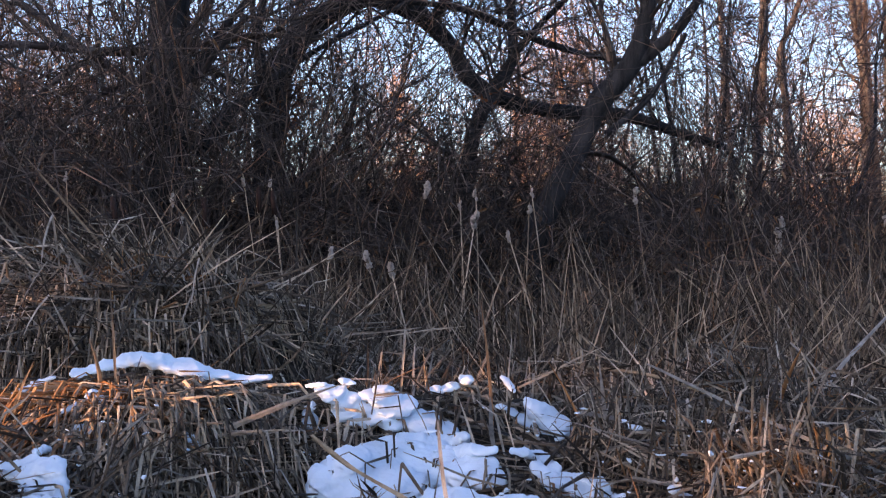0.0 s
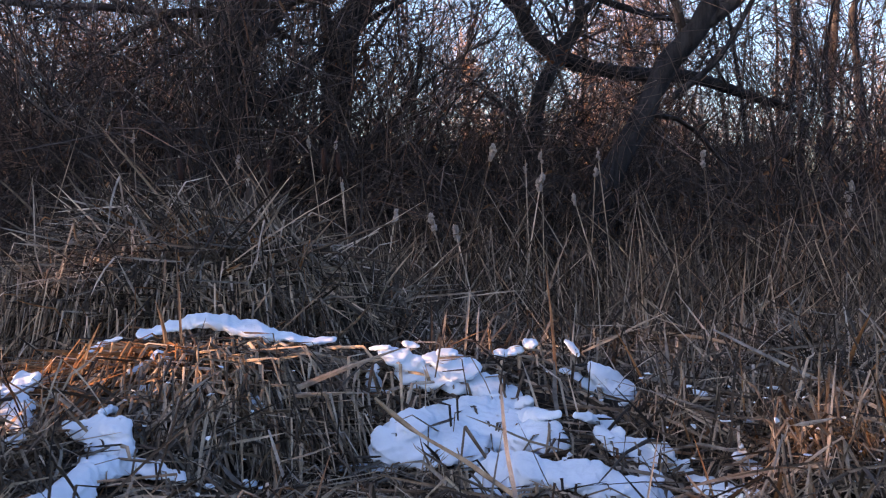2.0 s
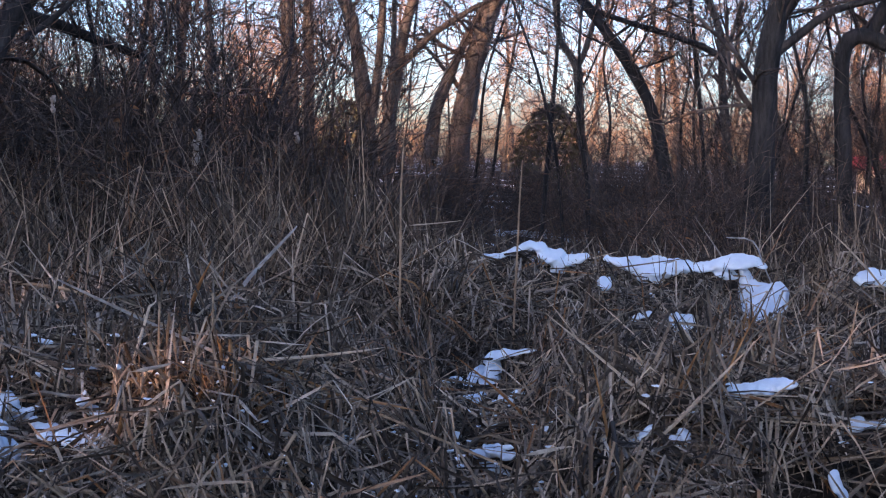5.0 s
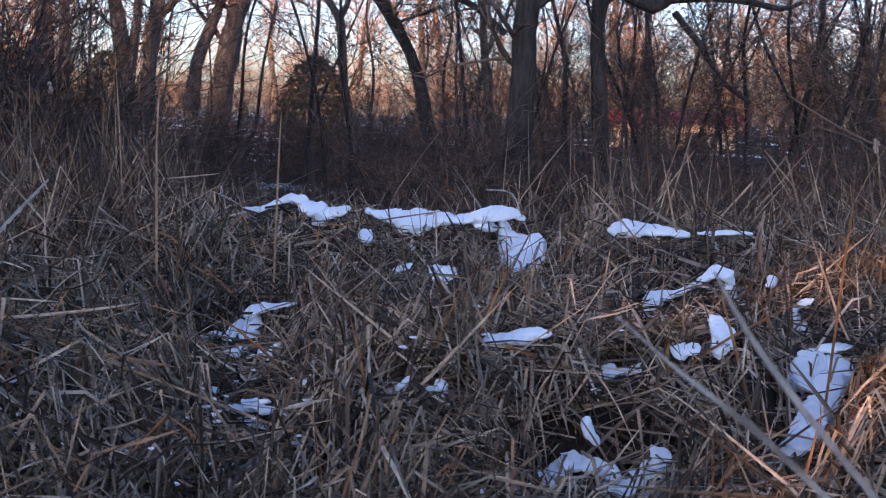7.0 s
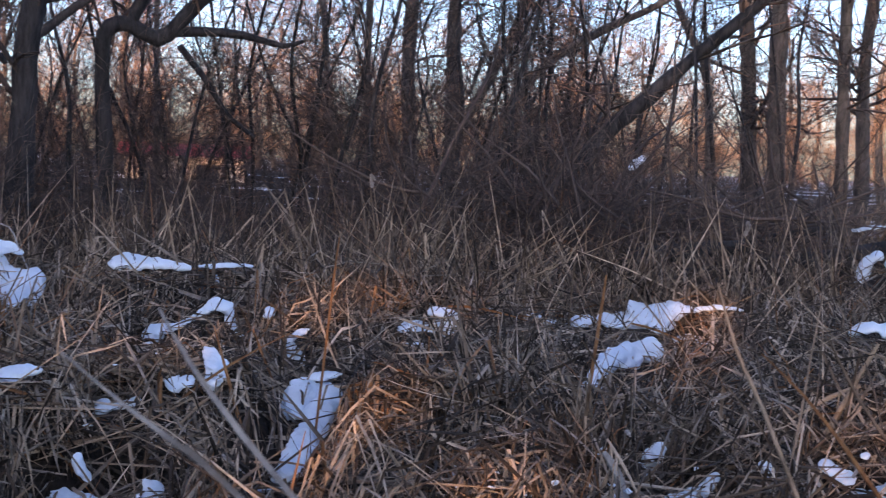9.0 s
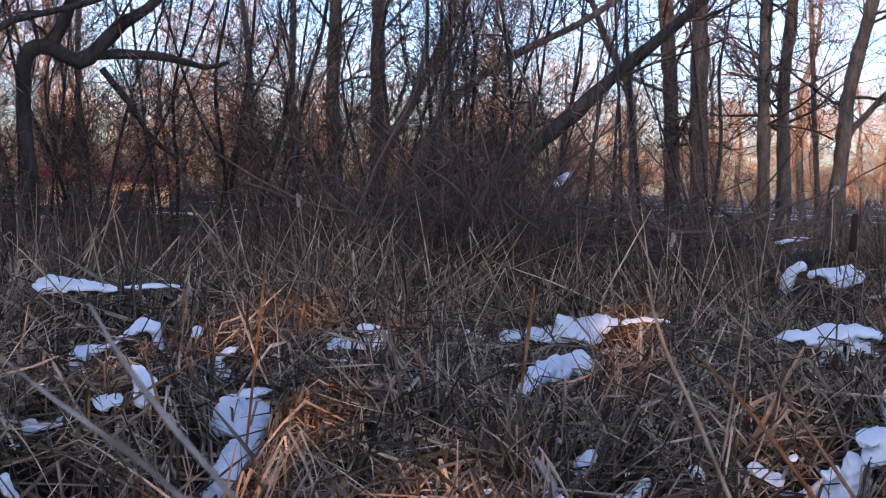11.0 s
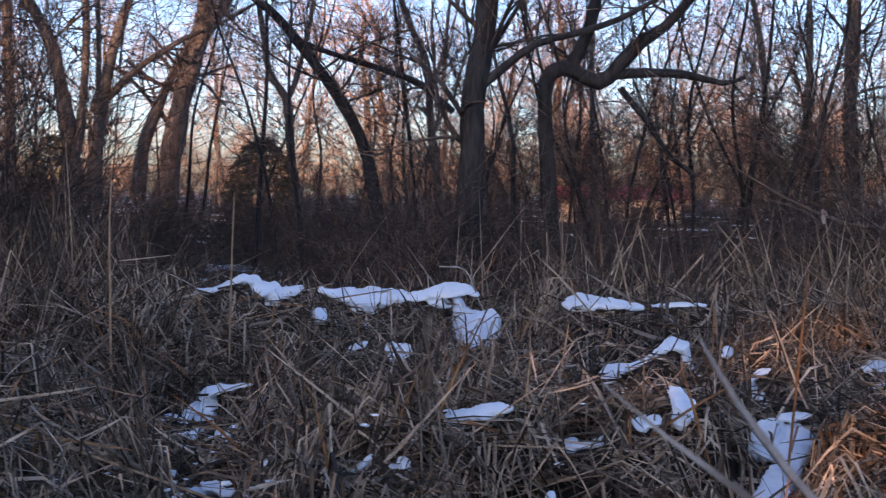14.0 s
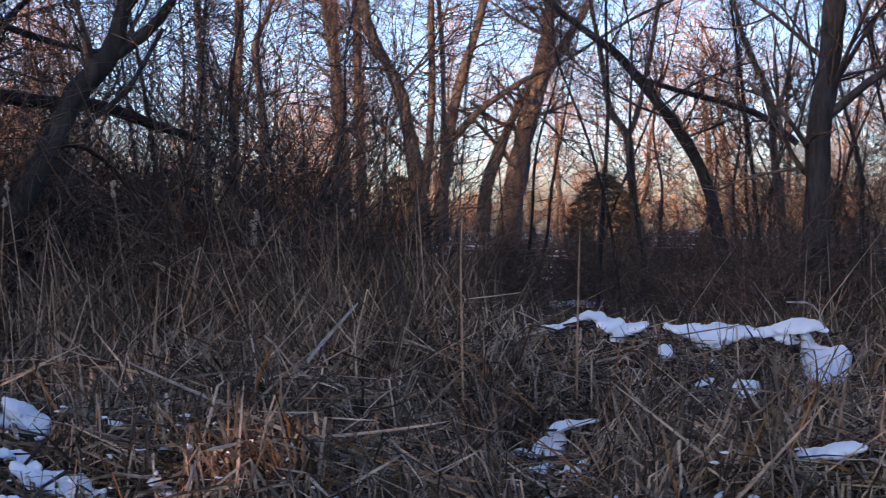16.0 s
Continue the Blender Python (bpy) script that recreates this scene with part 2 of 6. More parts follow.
def ribbons(root, way, length, width, droop, rng, segs=3, fold=0.0, kink=0.0, snap=0.0):
    """Leaf blades: root n x 3, way n x 3 (unit), that sag by droop; folded along the middle when fold > 0."""
    n = len(root)
    t = np.linspace(0, 1, segs + 1)
    L = length[:, None]
    pts = root[:, None] + way[:, None] * (L * t)[..., None]
    flat = way.copy()
    flat[:, 2] = 0
    flat /= np.linalg.norm(flat, axis=1, keepdims=True) + 1e-6
    sag = droop[:, None] * L * t ** 2
    pts[..., 2] -= sag
    pts += flat[:, None] * (sag * 0.35)[..., None]
    if kink:
        bend = rng.normal(0, kink, (n, 2))
        pts[:, 2:, 0] += (bend[:, :1] * L * (t[None, 2:] - t[1]))
        pts[:, 2:, 1] += (bend[:, 1:] * L * (t[None, 2:] - t[1]))
    if snap:
        # leaves that broke and hang over
        k = np.nonzero(rng.random(n) < snap)[0]
        at = rng.integers(1, segs, len(k))
        for c in range(1, segs):
            g = k[at == c]
            top = pts[g, c].copy()
            fold_way = rng.normal(0, 0.6, (len(g), 1, 3))
            fold_way[..., 2] = -rng.uniform(0.2, 1.0, (len(g), 1))
            fold_way /= np.linalg.norm(fold_way, axis=2, keepdims=True)
            rest = (t[c + 1:] - t[c])[None, :, None] * length[g][:, None, None]
            pts[g, c + 1:] = top[:, None] + fold_way * rest
    side = np.cross(way, rng.normal(0, 1, (n, 3)))
    side /= np.linalg.norm(side, axis=1, keepdims=True) + 1e-9
    taper = np.interp(t, [0, 0.15, 0.6, 1], [0.75, 1.0, 0.85, 0.18])
    half = (width[:, None] * 0.5 * taper)[..., None] * side[:, None]
    if fold:
        nor = np.cross(side, way)
        mid = pts + nor[:, None] * (width[:, None] * fold * taper)[..., None]
        rows = np.stack([pts - half, mid, pts + half], 2)
        m = 3
    else:
        rows = np.stack([pts - half, pts + half], 2)
        m = 2
    verts = rows.reshape(n, -1, 3)
    quads = []
    for k in range(segs):
        for c in range(m - 1):
            a = k * m + c
            quads.append((a, a + 1, a + m + 1, a + m))
    f = (np.array(quads)[None] + (np.arange(n) * m * (segs + 1))[:, None, None]).reshape(-1, 4)
    return verts.reshape(-1, 3), f


def polar(az, d):
    a = np.radians(az)
    return np.sin(a) * d, np.cos(a) * d


# ---------------------------------------------------------------- lie of the land
# snow lying on the mounds: strokes of x y z and half thickness
SNOW = []
SNOW.append([[(-1.59, 6.83, 0.922, 0.022), (-1.53, 6.86, 0.942, 0.019), (-1.44, 6.91, 0.966, 0.022), (-1.37, 6.92, 0.975, 0.029), (-1.29, 6.94, 0.972, 0.032), (-1.21, 6.95, 0.959, 0.034), (-1.12, 6.96, 0.939, 0.032), (-1.05, 6.97, 0.917, 0.025), (-0.98, 6.99, 0.901, 0.020), (-0.90, 7.00, 0.889, 0.015), (-0.86, 7.00, 0.891, 0.015), (-0.79, 7.01, 0.896, 0.015)], [(-1.81, 6.64, 0.851, 0.007), (-1.77, 6.70, 0.875, 0.009), (-1.72, 6.73, 0.898, 0.010), (-1.66, 6.74, 0.919, 0.007)]])
SNOW.append([[(-1.48, 6.16, 0.837, 0.009), (-1.46, 6.28, 0.843, 0.011), (-1.44, 6.35, 0.851, 0.020), (-1.41, 6.38, 0.860, 0.025), (-1.38, 6.37, 0.856, 0.020)], [(-1.46, 6.01, 0.740, 0.013), (-1.43, 6.05, 0.749, 0.017), (-1.40, 6.07, 0.765, 0.026), (-1.37, 6.09, 0.772, 0.021)], [(-1.44, 5.58, 0.755, 0.010), (-1.46, 5.81, 0.735, 0.012)], [(-1.03, 6.12, 0.747, 0.015), (-1.00, 6.12, 0.733, 0.022), (-0.97, 6.11, 0.710, 0.015)], [(-0.87, 6.51, 0.725, 0.009), (-0.85, 6.47, 0.695, 0.011), (-0.83, 6.45, 0.670, 0.009)]])
SNOW.append([[(-1.90, 6.03, 0.757, 0.030), (-1.89, 6.09, 0.776, 0.030), (-1.86, 6.13, 0.805, 0.026), (-1.83, 6.12, 0.816, 0.017)], [(-1.86, 5.89, 0.726, 0.033), (-1.85, 5.96, 0.728, 0.038), (-1.82, 5.94, 0.706, 0.034), (-1.80, 5.77, 0.691, 0.033)], [(-1.74, 5.53, 0.656, 0.020), (-1.72, 5.58, 0.668, 0.016)]])
SNOW.append([[(-1.54, 5.52, 0.711, 0.016), (-1.49, 5.52, 0.704, 0.027), (-1.43, 5.51, 0.710, 0.035), (-1.37, 5.49, 0.717, 0.031), (-1.33, 5.46, 0.708, 0.023)], [(-1.45, 5.50, 0.676, 0.023), (-1.42, 5.46, 0.669, 0.035), (-1.35, 5.44, 0.663, 0.038), (-1.30, 5.39, 0.655, 0.027), (-1.30, 5.35, 0.635, 0.019)]])
SNOW.append([[(-1.09, 5.24, 0.593, 0.017), (-1.14, 5.26, 0.599, 0.018), (-1.20, 5.28, 0.610, 0.026), (-1.27, 5.31, 0.608, 0.026), (-1.32, 5.25, 0.618, 0.030), (-1.36, 5.17, 0.621, 0.036), (-1.37, 5.04, 0.607, 0.032), (-1.40, 4.94, 0.581, 0.028), (-1.44, 4.86, 0.573, 0.024), (-1.48, 4.82, 0.567, 0.020), (-1.52, 4.82, 0.558, 0.017)], [(-1.34, 5.03, 0.573, 0.035), (-1.37, 4.95, 0.547, 0.031), (-1.42, 4.87, 0.547, 0.021)], [(-0.95, 5.67, 0.496, 0.010), (-0.93, 5.81, 0.468, 0.012)], [(-1.01, 5.26, 0.558, 0.007), (-1.00, 5.32, 0.545, 0.007)]])
SNOW.append([[(-0.54, 6.63, 0.873, 0.019), (-0.48, 6.63, 0.850, 0.030), (-0.45, 6.63, 0.815, 0.037), (-0.40, 6.63, 0.844, 0.021)], [(-0.45, 6.63, 0.785, 0.037), (-0.37, 6.60, 0.776, 0.037), (-0.28, 6.59, 0.756, 0.032), (-0.24, 6.57, 0.734, 0.028)], [(-0.40, 6.63, 0.844, 0.019), (-0.37, 6.63, 0.816, 0.023), (-0.33, 6.60, 0.795, 0.021)], [(-0.57, 6.62, 0.808, 0.016), (-0.59, 6.62, 0.785, 0.019), (-0.58, 6.62, 0.755, 0.023), (-0.59, 6.61, 0.716, 0.019), (-0.55, 6.60, 0.683, 0.023), (-0.52, 6.59, 0.706, 0.019)]])
SNOW.append([[(-0.36, 6.63, 0.849, 0.016), (-0.30, 6.63, 0.844, 0.033), (-0.25, 6.63, 0.817, 0.042), (-0.20, 6.63, 0.810, 0.037), (-0.16, 6.65, 0.815, 0.019)], [(-0.31, 6.63, 0.881, 0.012), (-0.25, 6.63, 0.875, 0.014)], [(-0.45, 6.63, 0.908, 0.012), (-0.41, 6.63, 0.899, 0.012)], [(-0.59, 6.63, 0.889, 0.007), (-0.52, 6.63, 0.894, 0.009)]])
SNOW.append([[(-0.24, 6.57, 0.734, 0.023), (-0.17, 6.63, 0.740, 0.033), (-0.10, 6.59, 0.715, 0.046), (-0.03, 6.59, 0.676, 0.046), (0.03, 6.54, 0.671, 0.028), (0.06, 6.46, 0.697, 0.014)], [(-0.21, 6.47, 0.700, 0.014), (-0.12, 6.48, 0.678, 0.027), (-0.04, 6.53, 0.661, 0.032)]])
SNOW.append([[(-0.50, 6.08, 0.584, 0.038), (-0.42, 6.14, 0.620, 0.047), (-0.34, 6.24, 0.639, 0.053), (-0.25, 6.34, 0.645, 0.053), (-0.16, 6.34, 0.633, 0.058), (-0.10, 6.33, 0.607, 0.062), (-0.03, 6.29, 0.595, 0.053)], [(-0.51, 6.08, 0.542, 0.030), (-0.41, 6.09, 0.552, 0.051), (-0.31, 6.10, 0.563, 0.060), (-0.20, 6.14, 0.557, 0.060), (-0.11, 6.17, 0.532, 0.030)], [(-0.65, 6.06, 0.483, 0.009), (-0.58, 6.07, 0.490, 0.013), (-0.52, 6.07, 0.496, 0.017), (-0.44, 6.08, 0.489, 0.021)], [(-0.50, 6.07, 0.443, 0.011), (-0.48, 6.07, 0.458, 0.017)]])
SNOW.append([[(-0.03, 6.42, 0.629, 0.032), (0.04, 6.35, 0.646, 0.027), (0.11, 6.24, 0.670, 0.020), (0.17, 6.21, 0.679, 0.013)], [(0.01, 6.22, 0.591, 0.048), (0.10, 6.17, 0.599, 0.056), (0.16, 6.13, 0.599, 0.039)], [(-0.01, 6.21, 0.537, 0.039), (0.08, 6.12, 0.542, 0.030)]])
SNOW.append([[(-0.12, 5.93, 0.485, 0.029), (-0.08, 5.92, 0.518, 0.037), (-0.02, 5.81, 0.527, 0.045), (0.05, 5.74, 0.533, 0.044), (0.13, 5.76, 0.538, 0.028), (0.21, 5.74, 0.548, 0.024), (0.29, 5.73, 0.537, 0.028)], [(-0.12, 5.89, 0.451, 0.029), (-0.03, 5.74, 0.478, 0.040), (0.03, 5.71, 0.484, 0.024)], [(0.13, 5.71, 0.525, 0.028), (0.23, 5.69, 0.516, 0.036), (0.33, 5.69, 0.500, 0.044), (0.41, 5.68, 0.479, 0.044), (0.48, 5.68, 0.444, 0.040), (0.57, 5.75, 0.412, 0.028)], [(0.29, 5.68, 0.432, 0.020), (0.37, 5.68, 0.439, 0.028), (0.45, 5.67, 0.425, 0.028)]])
SNOW.append([[(0.23, 6.18, 0.681, 0.009), (0.27, 6.19, 0.670, 0.013), (0.34, 6.28, 0.644, 0.018), (0.37, 6.21, 0.628, 0.022), (0.39, 6.16, 0.602, 0.026)], [(0.32, 6.17, 0.615, 0.022), (0.37, 6.10, 0.580, 0.026), (0.43, 6.12, 0.566, 0.030), (0.48, 6.09, 0.539, 0.030), (0.54, 6.06, 0.524, 0.030), (0.60, 6.00, 0.513, 0.021), (0.63, 5.95, 0.542, 0.010)], [(0.46, 6.15, 0.583, 0.013), (0.53, 6.12, 0.573, 0.017), (0.57, 6.09, 0.551, 0.021)], [(0.46, 5.86, 0.524, 0.016), (0.52, 5.82, 0.500, 0.016)], [(0.63, 5.91, 0.506, 0.012), (0.66, 5.80, 0.484, 0.024), (0.69, 5.70, 0.472, 0.028), (0.75, 5.59, 0.480, 0.023), (0.81, 5.46, 0.501, 0.019)]])
SNOW.append([[(0.26, 6.92, 0.748, 0.019), (0.30, 6.92, 0.724, 0.022), (0.35, 6.92, 0.695, 0.024), (0.40, 6.91, 0.657, 0.024)], [(0.35, 6.92, 0.773, 0.029), (0.38, 6.92, 0.749, 0.034), (0.42, 6.92, 0.713, 0.044), (0.45, 6.91, 0.689, 0.039), (0.48, 6.91, 0.707, 0.024), (0.50, 6.90, 0.673, 0.024)], [(0.45, 6.88, 0.656, 0.019), (0.49, 6.88, 0.644, 0.014)], [(-0.08, 6.90, 0.849, 0.015), (-0.03, 6.93, 0.849, 0.017), (0.02, 6.94, 0.856, 0.015)], [(0.06, 6.94, 0.878, 0.019), (0.08, 6.94, 0.890, 0.017)], [(0.23, 6.94, 0.892, 0.010), (0.27, 6.92, 0.845, 0.010)], [(0.20, 6.92, 0.776, 0.010), (0.24, 6.92, 0.767, 0.010)]])
SNOW.append([[(0.72, 6.49, 0.740, 0.009), (0.75, 6.47, 0.731, 0.014)], [(0.78, 5.76, 0.593, 0.012), (0.83, 5.79, 0.559, 0.016), (0.85, 5.72, 0.545, 0.018), (0.85, 5.66, 0.536, 0.012)], [(-0.62, 6.45, 0.643, 0.014), (-0.57, 6.36, 0.640, 0.013)]])
SNOW.append([[(4.23, 10.34, 0.821, 0.016), (4.30, 10.31, 0.814, 0.024), (4.39, 10.28, 0.840, 0.020), (4.48, 10.24, 0.875, 0.020), (4.55, 10.21, 0.912, 0.024), (4.61, 10.18, 0.878, 0.032), (4.67, 10.15, 0.824, 0.048), (4.74, 10.12, 0.801, 0.056), (4.81, 10.08, 0.815, 0.040), (4.89, 10.03, 0.839, 0.024)], [(4.71, 10.13, 0.744, 0.040), (4.73, 10.11, 0.697, 0.024)]])
SNOW.append([[(4.92, 9.77, 0.844, 0.016), (5.04, 9.74, 0.817, 0.035), (5.14, 9.68, 0.785, 0.059), (5.24, 9.63, 0.760, 0.079), (5.30, 9.60, 0.774, 0.055), (5.42, 9.53, 0.798, 0.036), (5.52, 9.47, 0.801, 0.032), (5.62, 9.42, 0.828, 0.039), (5.71, 9.37, 0.847, 0.047), (5.80, 9.32, 0.854, 0.039), (5.88, 9.26, 0.813, 0.016)], [(5.16, 9.67, 0.734, 0.032), (5.24, 9.62, 0.705, 0.032)], [(5.62, 9.41, 0.777, 0.047), (5.69, 9.37, 0.740, 0.039)], [(5.75, 9.34, 0.793, 0.024), (5.78, 9.32, 0.723, 0.039), (5.78, 9.25, 0.650, 0.063), (5.79, 9.12, 0.622, 0.093), (5.78, 8.99, 0.614, 0.085), (5.63, 8.81, 0.557, 0.068)]])
SNOW.append([[(5.71, 9.13, 0.583, 0.054), (5.53, 8.76, 0.538, 0.045), (5.44, 8.72, 0.506, 0.030)]])
SNOW.append([[(4.52, 9.00, 0.755, 0.022), (4.42, 8.78, 0.745, 0.032)], [(4.89, 9.05, 0.650, 0.015), (4.90, 9.04, 0.647, 0.015)], [(4.46, 8.48, 0.553, 0.014), (4.51, 8.46, 0.582, 0.021), (4.55, 8.43, 0.598, 0.017)], [(4.66, 8.33, 0.571, 0.031), (4.70, 8.30, 0.545, 0.045), (4.74, 8.28, 0.533, 0.041), (4.70, 8.30, 0.504, 0.041)], [(4.72, 8.30, 0.594, 0.017), (4.74, 8.28, 0.581, 0.017)]])
SNOW.append([[(3.34, 7.41, 0.529, 0.007), (3.28, 7.44, 0.516, 0.012), (3.22, 7.46, 0.504, 0.018), (3.16, 7.49, 0.491, 0.026), (3.12, 7.50, 0.475, 0.026)], [(3.14, 7.49, 0.456, 0.035), (3.14, 7.49, 0.403, 0.041), (3.09, 7.43, 0.360, 0.041)], [(3.08, 7.52, 0.411, 0.023), (3.02, 7.48, 0.380, 0.023), (2.98, 7.43, 0.354, 0.023)], [(2.86, 7.58, 0.343, 0.009), (2.92, 7.54, 0.358, 0.017), (2.96, 7.51, 0.367, 0.017)], [(2.83, 7.09, 0.338, 0.014), (2.75, 6.78, 0.379, 0.013), (2.89, 7.04, 0.362, 0.016)], [(2.90, 6.82, 0.379, 0.016), (2.93, 6.75, 0.396, 0.019), (2.97, 6.73, 0.418, 0.013)]])
SNOW.append([[(2.24, 5.54, 0.386, 0.009), (2.28, 5.53, 0.369, 0.019), (2.32, 5.51, 0.322, 0.022), (2.35, 5.48, 0.291, 0.019), (2.38, 5.47, 0.277, 0.013)], [(2.31, 5.52, 0.390, 0.017), (2.33, 5.51, 0.399, 0.015), (2.36, 5.49, 0.369, 0.015), (2.39, 5.48, 0.377, 0.009)], [(2.25, 5.73, 0.419, 0.011), (2.25, 5.70, 0.416, 0.009)]])
SNOW.append([[(2.71, 4.79, 0.500, 0.012), (2.71, 4.79, 0.528, 0.020), (2.73, 4.79, 0.549, 0.020), (2.74, 4.78, 0.565, 0.016)], [(2.64, 4.85, 0.580, 0.008), (2.60, 4.87, 0.542, 0.008), (2.58, 4.88, 0.522, 0.006)]])
SNOW.append([[(3.04, 4.98, 0.677, 0.019), (3.08, 4.95, 0.691, 0.023), (3.12, 4.93, 0.701, 0.023), (3.15, 4.91, 0.707, 0.023), (3.19, 4.89, 0.713, 0.021), (3.23, 4.87, 0.714, 0.017)], [(3.04, 4.97, 0.652, 0.013), (3.06, 4.97, 0.665, 0.015)]])
SNOW.append([[(5.82, 8.09, 0.837, 0.032), (5.88, 8.05, 0.839, 0.046), (5.95, 8.00, 0.839, 0.046), (6.03, 7.93, 0.836, 0.036), (6.12, 7.87, 0.825, 0.028), (6.19, 7.82, 0.821, 0.018)], [(6.24, 7.77, 0.828, 0.011), (6.33, 7.70, 0.833, 0.014), (6.41, 7.63, 0.841, 0.014), (6.50, 7.57, 0.834, 0.011)], [(6.31, 7.71, 0.754, 0.021), (6.33, 7.69, 0.738, 0.014)]])
SNOW.append([[(5.35, 7.08, 0.473, 0.025), (5.39, 7.08, 0.503, 0.038), (5.46, 7.07, 0.527, 0.026), (5.51, 7.04, 0.552, 0.019), (5.56, 7.00, 0.580, 0.016), (5.61, 6.97, 0.621, 0.016), (5.66, 6.93, 0.662, 0.025), (5.72, 6.93, 0.686, 0.032), (5.74, 6.88, 0.675, 0.029), (5.75, 6.86, 0.629, 0.022), (5.76, 6.84, 0.567, 0.019), (5.76, 6.75, 0.497, 0.013)], [(5.77, 6.53, 0.688, 0.022), (5.68, 6.43, 0.661, 0.018)]])
SNOW.append([[(4.19, 5.09, 0.712, 0.012), (4.07, 4.92, 0.721, 0.018), (4.04, 4.84, 0.686, 0.031), (3.99, 4.78, 0.651, 0.031), (3.98, 4.79, 0.624, 0.018)], [(3.86, 4.88, 0.610, 0.022), (3.88, 4.87, 0.618, 0.020), (3.91, 4.84, 0.629, 0.022)], [(3.63, 5.04, 0.519, 0.020), (3.64, 5.03, 0.531, 0.020), (3.63, 5.03, 0.493, 0.018)], [(3.64, 5.03, 0.527, 0.018), (3.67, 5.01, 0.521, 0.013), (3.72, 4.98, 0.535, 0.016), (3.75, 4.95, 0.544, 0.013)]])
SNOW.append([[(3.16, 4.49, 0.451, 0.018), (3.17, 4.48, 0.421, 0.018), (3.18, 4.47, 0.393, 0.016)], [(3.03, 4.52, 0.243, 0.028), (3.06, 4.51, 0.277, 0.028), (3.10, 4.49, 0.314, 0.024), (3.15, 4.46, 0.313, 0.020), (3.20, 4.42, 0.296, 0.018), (3.22, 4.40, 0.282, 0.018)], [(3.22, 4.39, 0.224, 0.032), (3.26, 4.37, 0.236, 0.032), (3.31, 4.34, 0.268, 0.036), (3.34, 4.33, 0.309, 0.032), (3.36, 4.31, 0.339, 0.030), (3.35, 4.33, 0.364, 0.016)], [(3.18, 4.42, 0.201, 0.020), (3.20, 4.40, 0.211, 0.020)], [(3.01, 4.53, 0.197, 0.020), (3.02, 4.52, 0.217, 0.020)]])
SNOW.append([[(4.64, 4.91, 0.585, 0.012), (4.67, 4.88, 0.595, 0.019), (4.71, 4.85, 0.602, 0.017), (4.73, 4.83, 0.608, 0.009)], [(4.67, 4.85, 0.526, 0.038), (4.63, 4.79, 0.491, 0.037), (4.48, 4.68, 0.460, 0.046), (4.37, 4.60, 0.422, 0.045), (4.20, 4.48, 0.390, 0.043), (4.10, 4.40, 0.357, 0.038), (4.04, 4.38, 0.323, 0.030), (4.01, 4.41, 0.302, 0.017)], [(4.59, 4.90, 0.536, 0.038), (4.49, 4.85, 0.501, 0.042), (4.43, 4.77, 0.459, 0.032)]])
SNOW.append([[(5.56, 5.99, 0.634, 0.011), (5.52, 6.02, 0.614, 0.017), (5.49, 6.03, 0.565, 0.014), (5.50, 6.02, 0.523, 0.023), (5.50, 5.96, 0.496, 0.017), (5.41, 5.84, 0.479, 0.011)], [(4.01, 4.41, 0.179, 0.015), (4.02, 4.40, 0.147, 0.013)], [(3.96, 4.45, 0.246, 0.006), (4.03, 4.39, 0.269, 0.006)]])
SNOW.append([[(6.92, 6.64, 0.504, 0.021), (6.99, 6.63, 0.522, 0.028), (7.08, 6.60, 0.524, 0.031), (7.13, 6.55, 0.512, 0.028), (7.18, 6.50, 0.532, 0.039), (7.22, 6.46, 0.586, 0.025)], [(7.12, 6.57, 0.626, 0.032), (7.16, 6.53, 0.618, 0.028), (7.20, 6.47, 0.610, 0.021)], [(7.17, 6.51, 0.468, 0.028), (7.20, 6.47, 0.516, 0.032)], [(6.66, 6.32, 0.459, 0.013), (6.67, 6.24, 0.456, 0.026)]])
SNOW.append([[(8.22, 7.06, 0.538, 0.012), (8.28, 7.04, 0.529, 0.012)], [(8.44, 6.89, 0.509, 0.012), (8.49, 6.83, 0.512, 0.016)], [(8.51, 6.79, 0.454, 0.028), (8.55, 6.75, 0.469, 0.024)], [(8.63, 6.65, 0.473, 0.031), (8.67, 6.59, 0.476, 0.043), (8.70, 6.56, 0.486, 0.031)], [(8.76, 6.49, 0.510, 0.031), (8.79, 6.44, 0.500, 0.051), (8.83, 6.39, 0.487, 0.055), (8.88, 6.33, 0.510, 0.055), (8.93, 6.25, 0.531, 0.071), (9.00, 6.16, 0.568, 0.063), (9.06, 6.08, 0.584, 0.055), (9.11, 6.02, 0.614, 0.027)], [(8.80, 6.06, 0.497, 0.046), (9.01, 6.14, 0.510, 0.055)], [(9.14, 5.97, 0.605, 0.016), (9.23, 5.84, 0.625, 0.016), (9.32, 5.72, 0.620, 0.012)]])
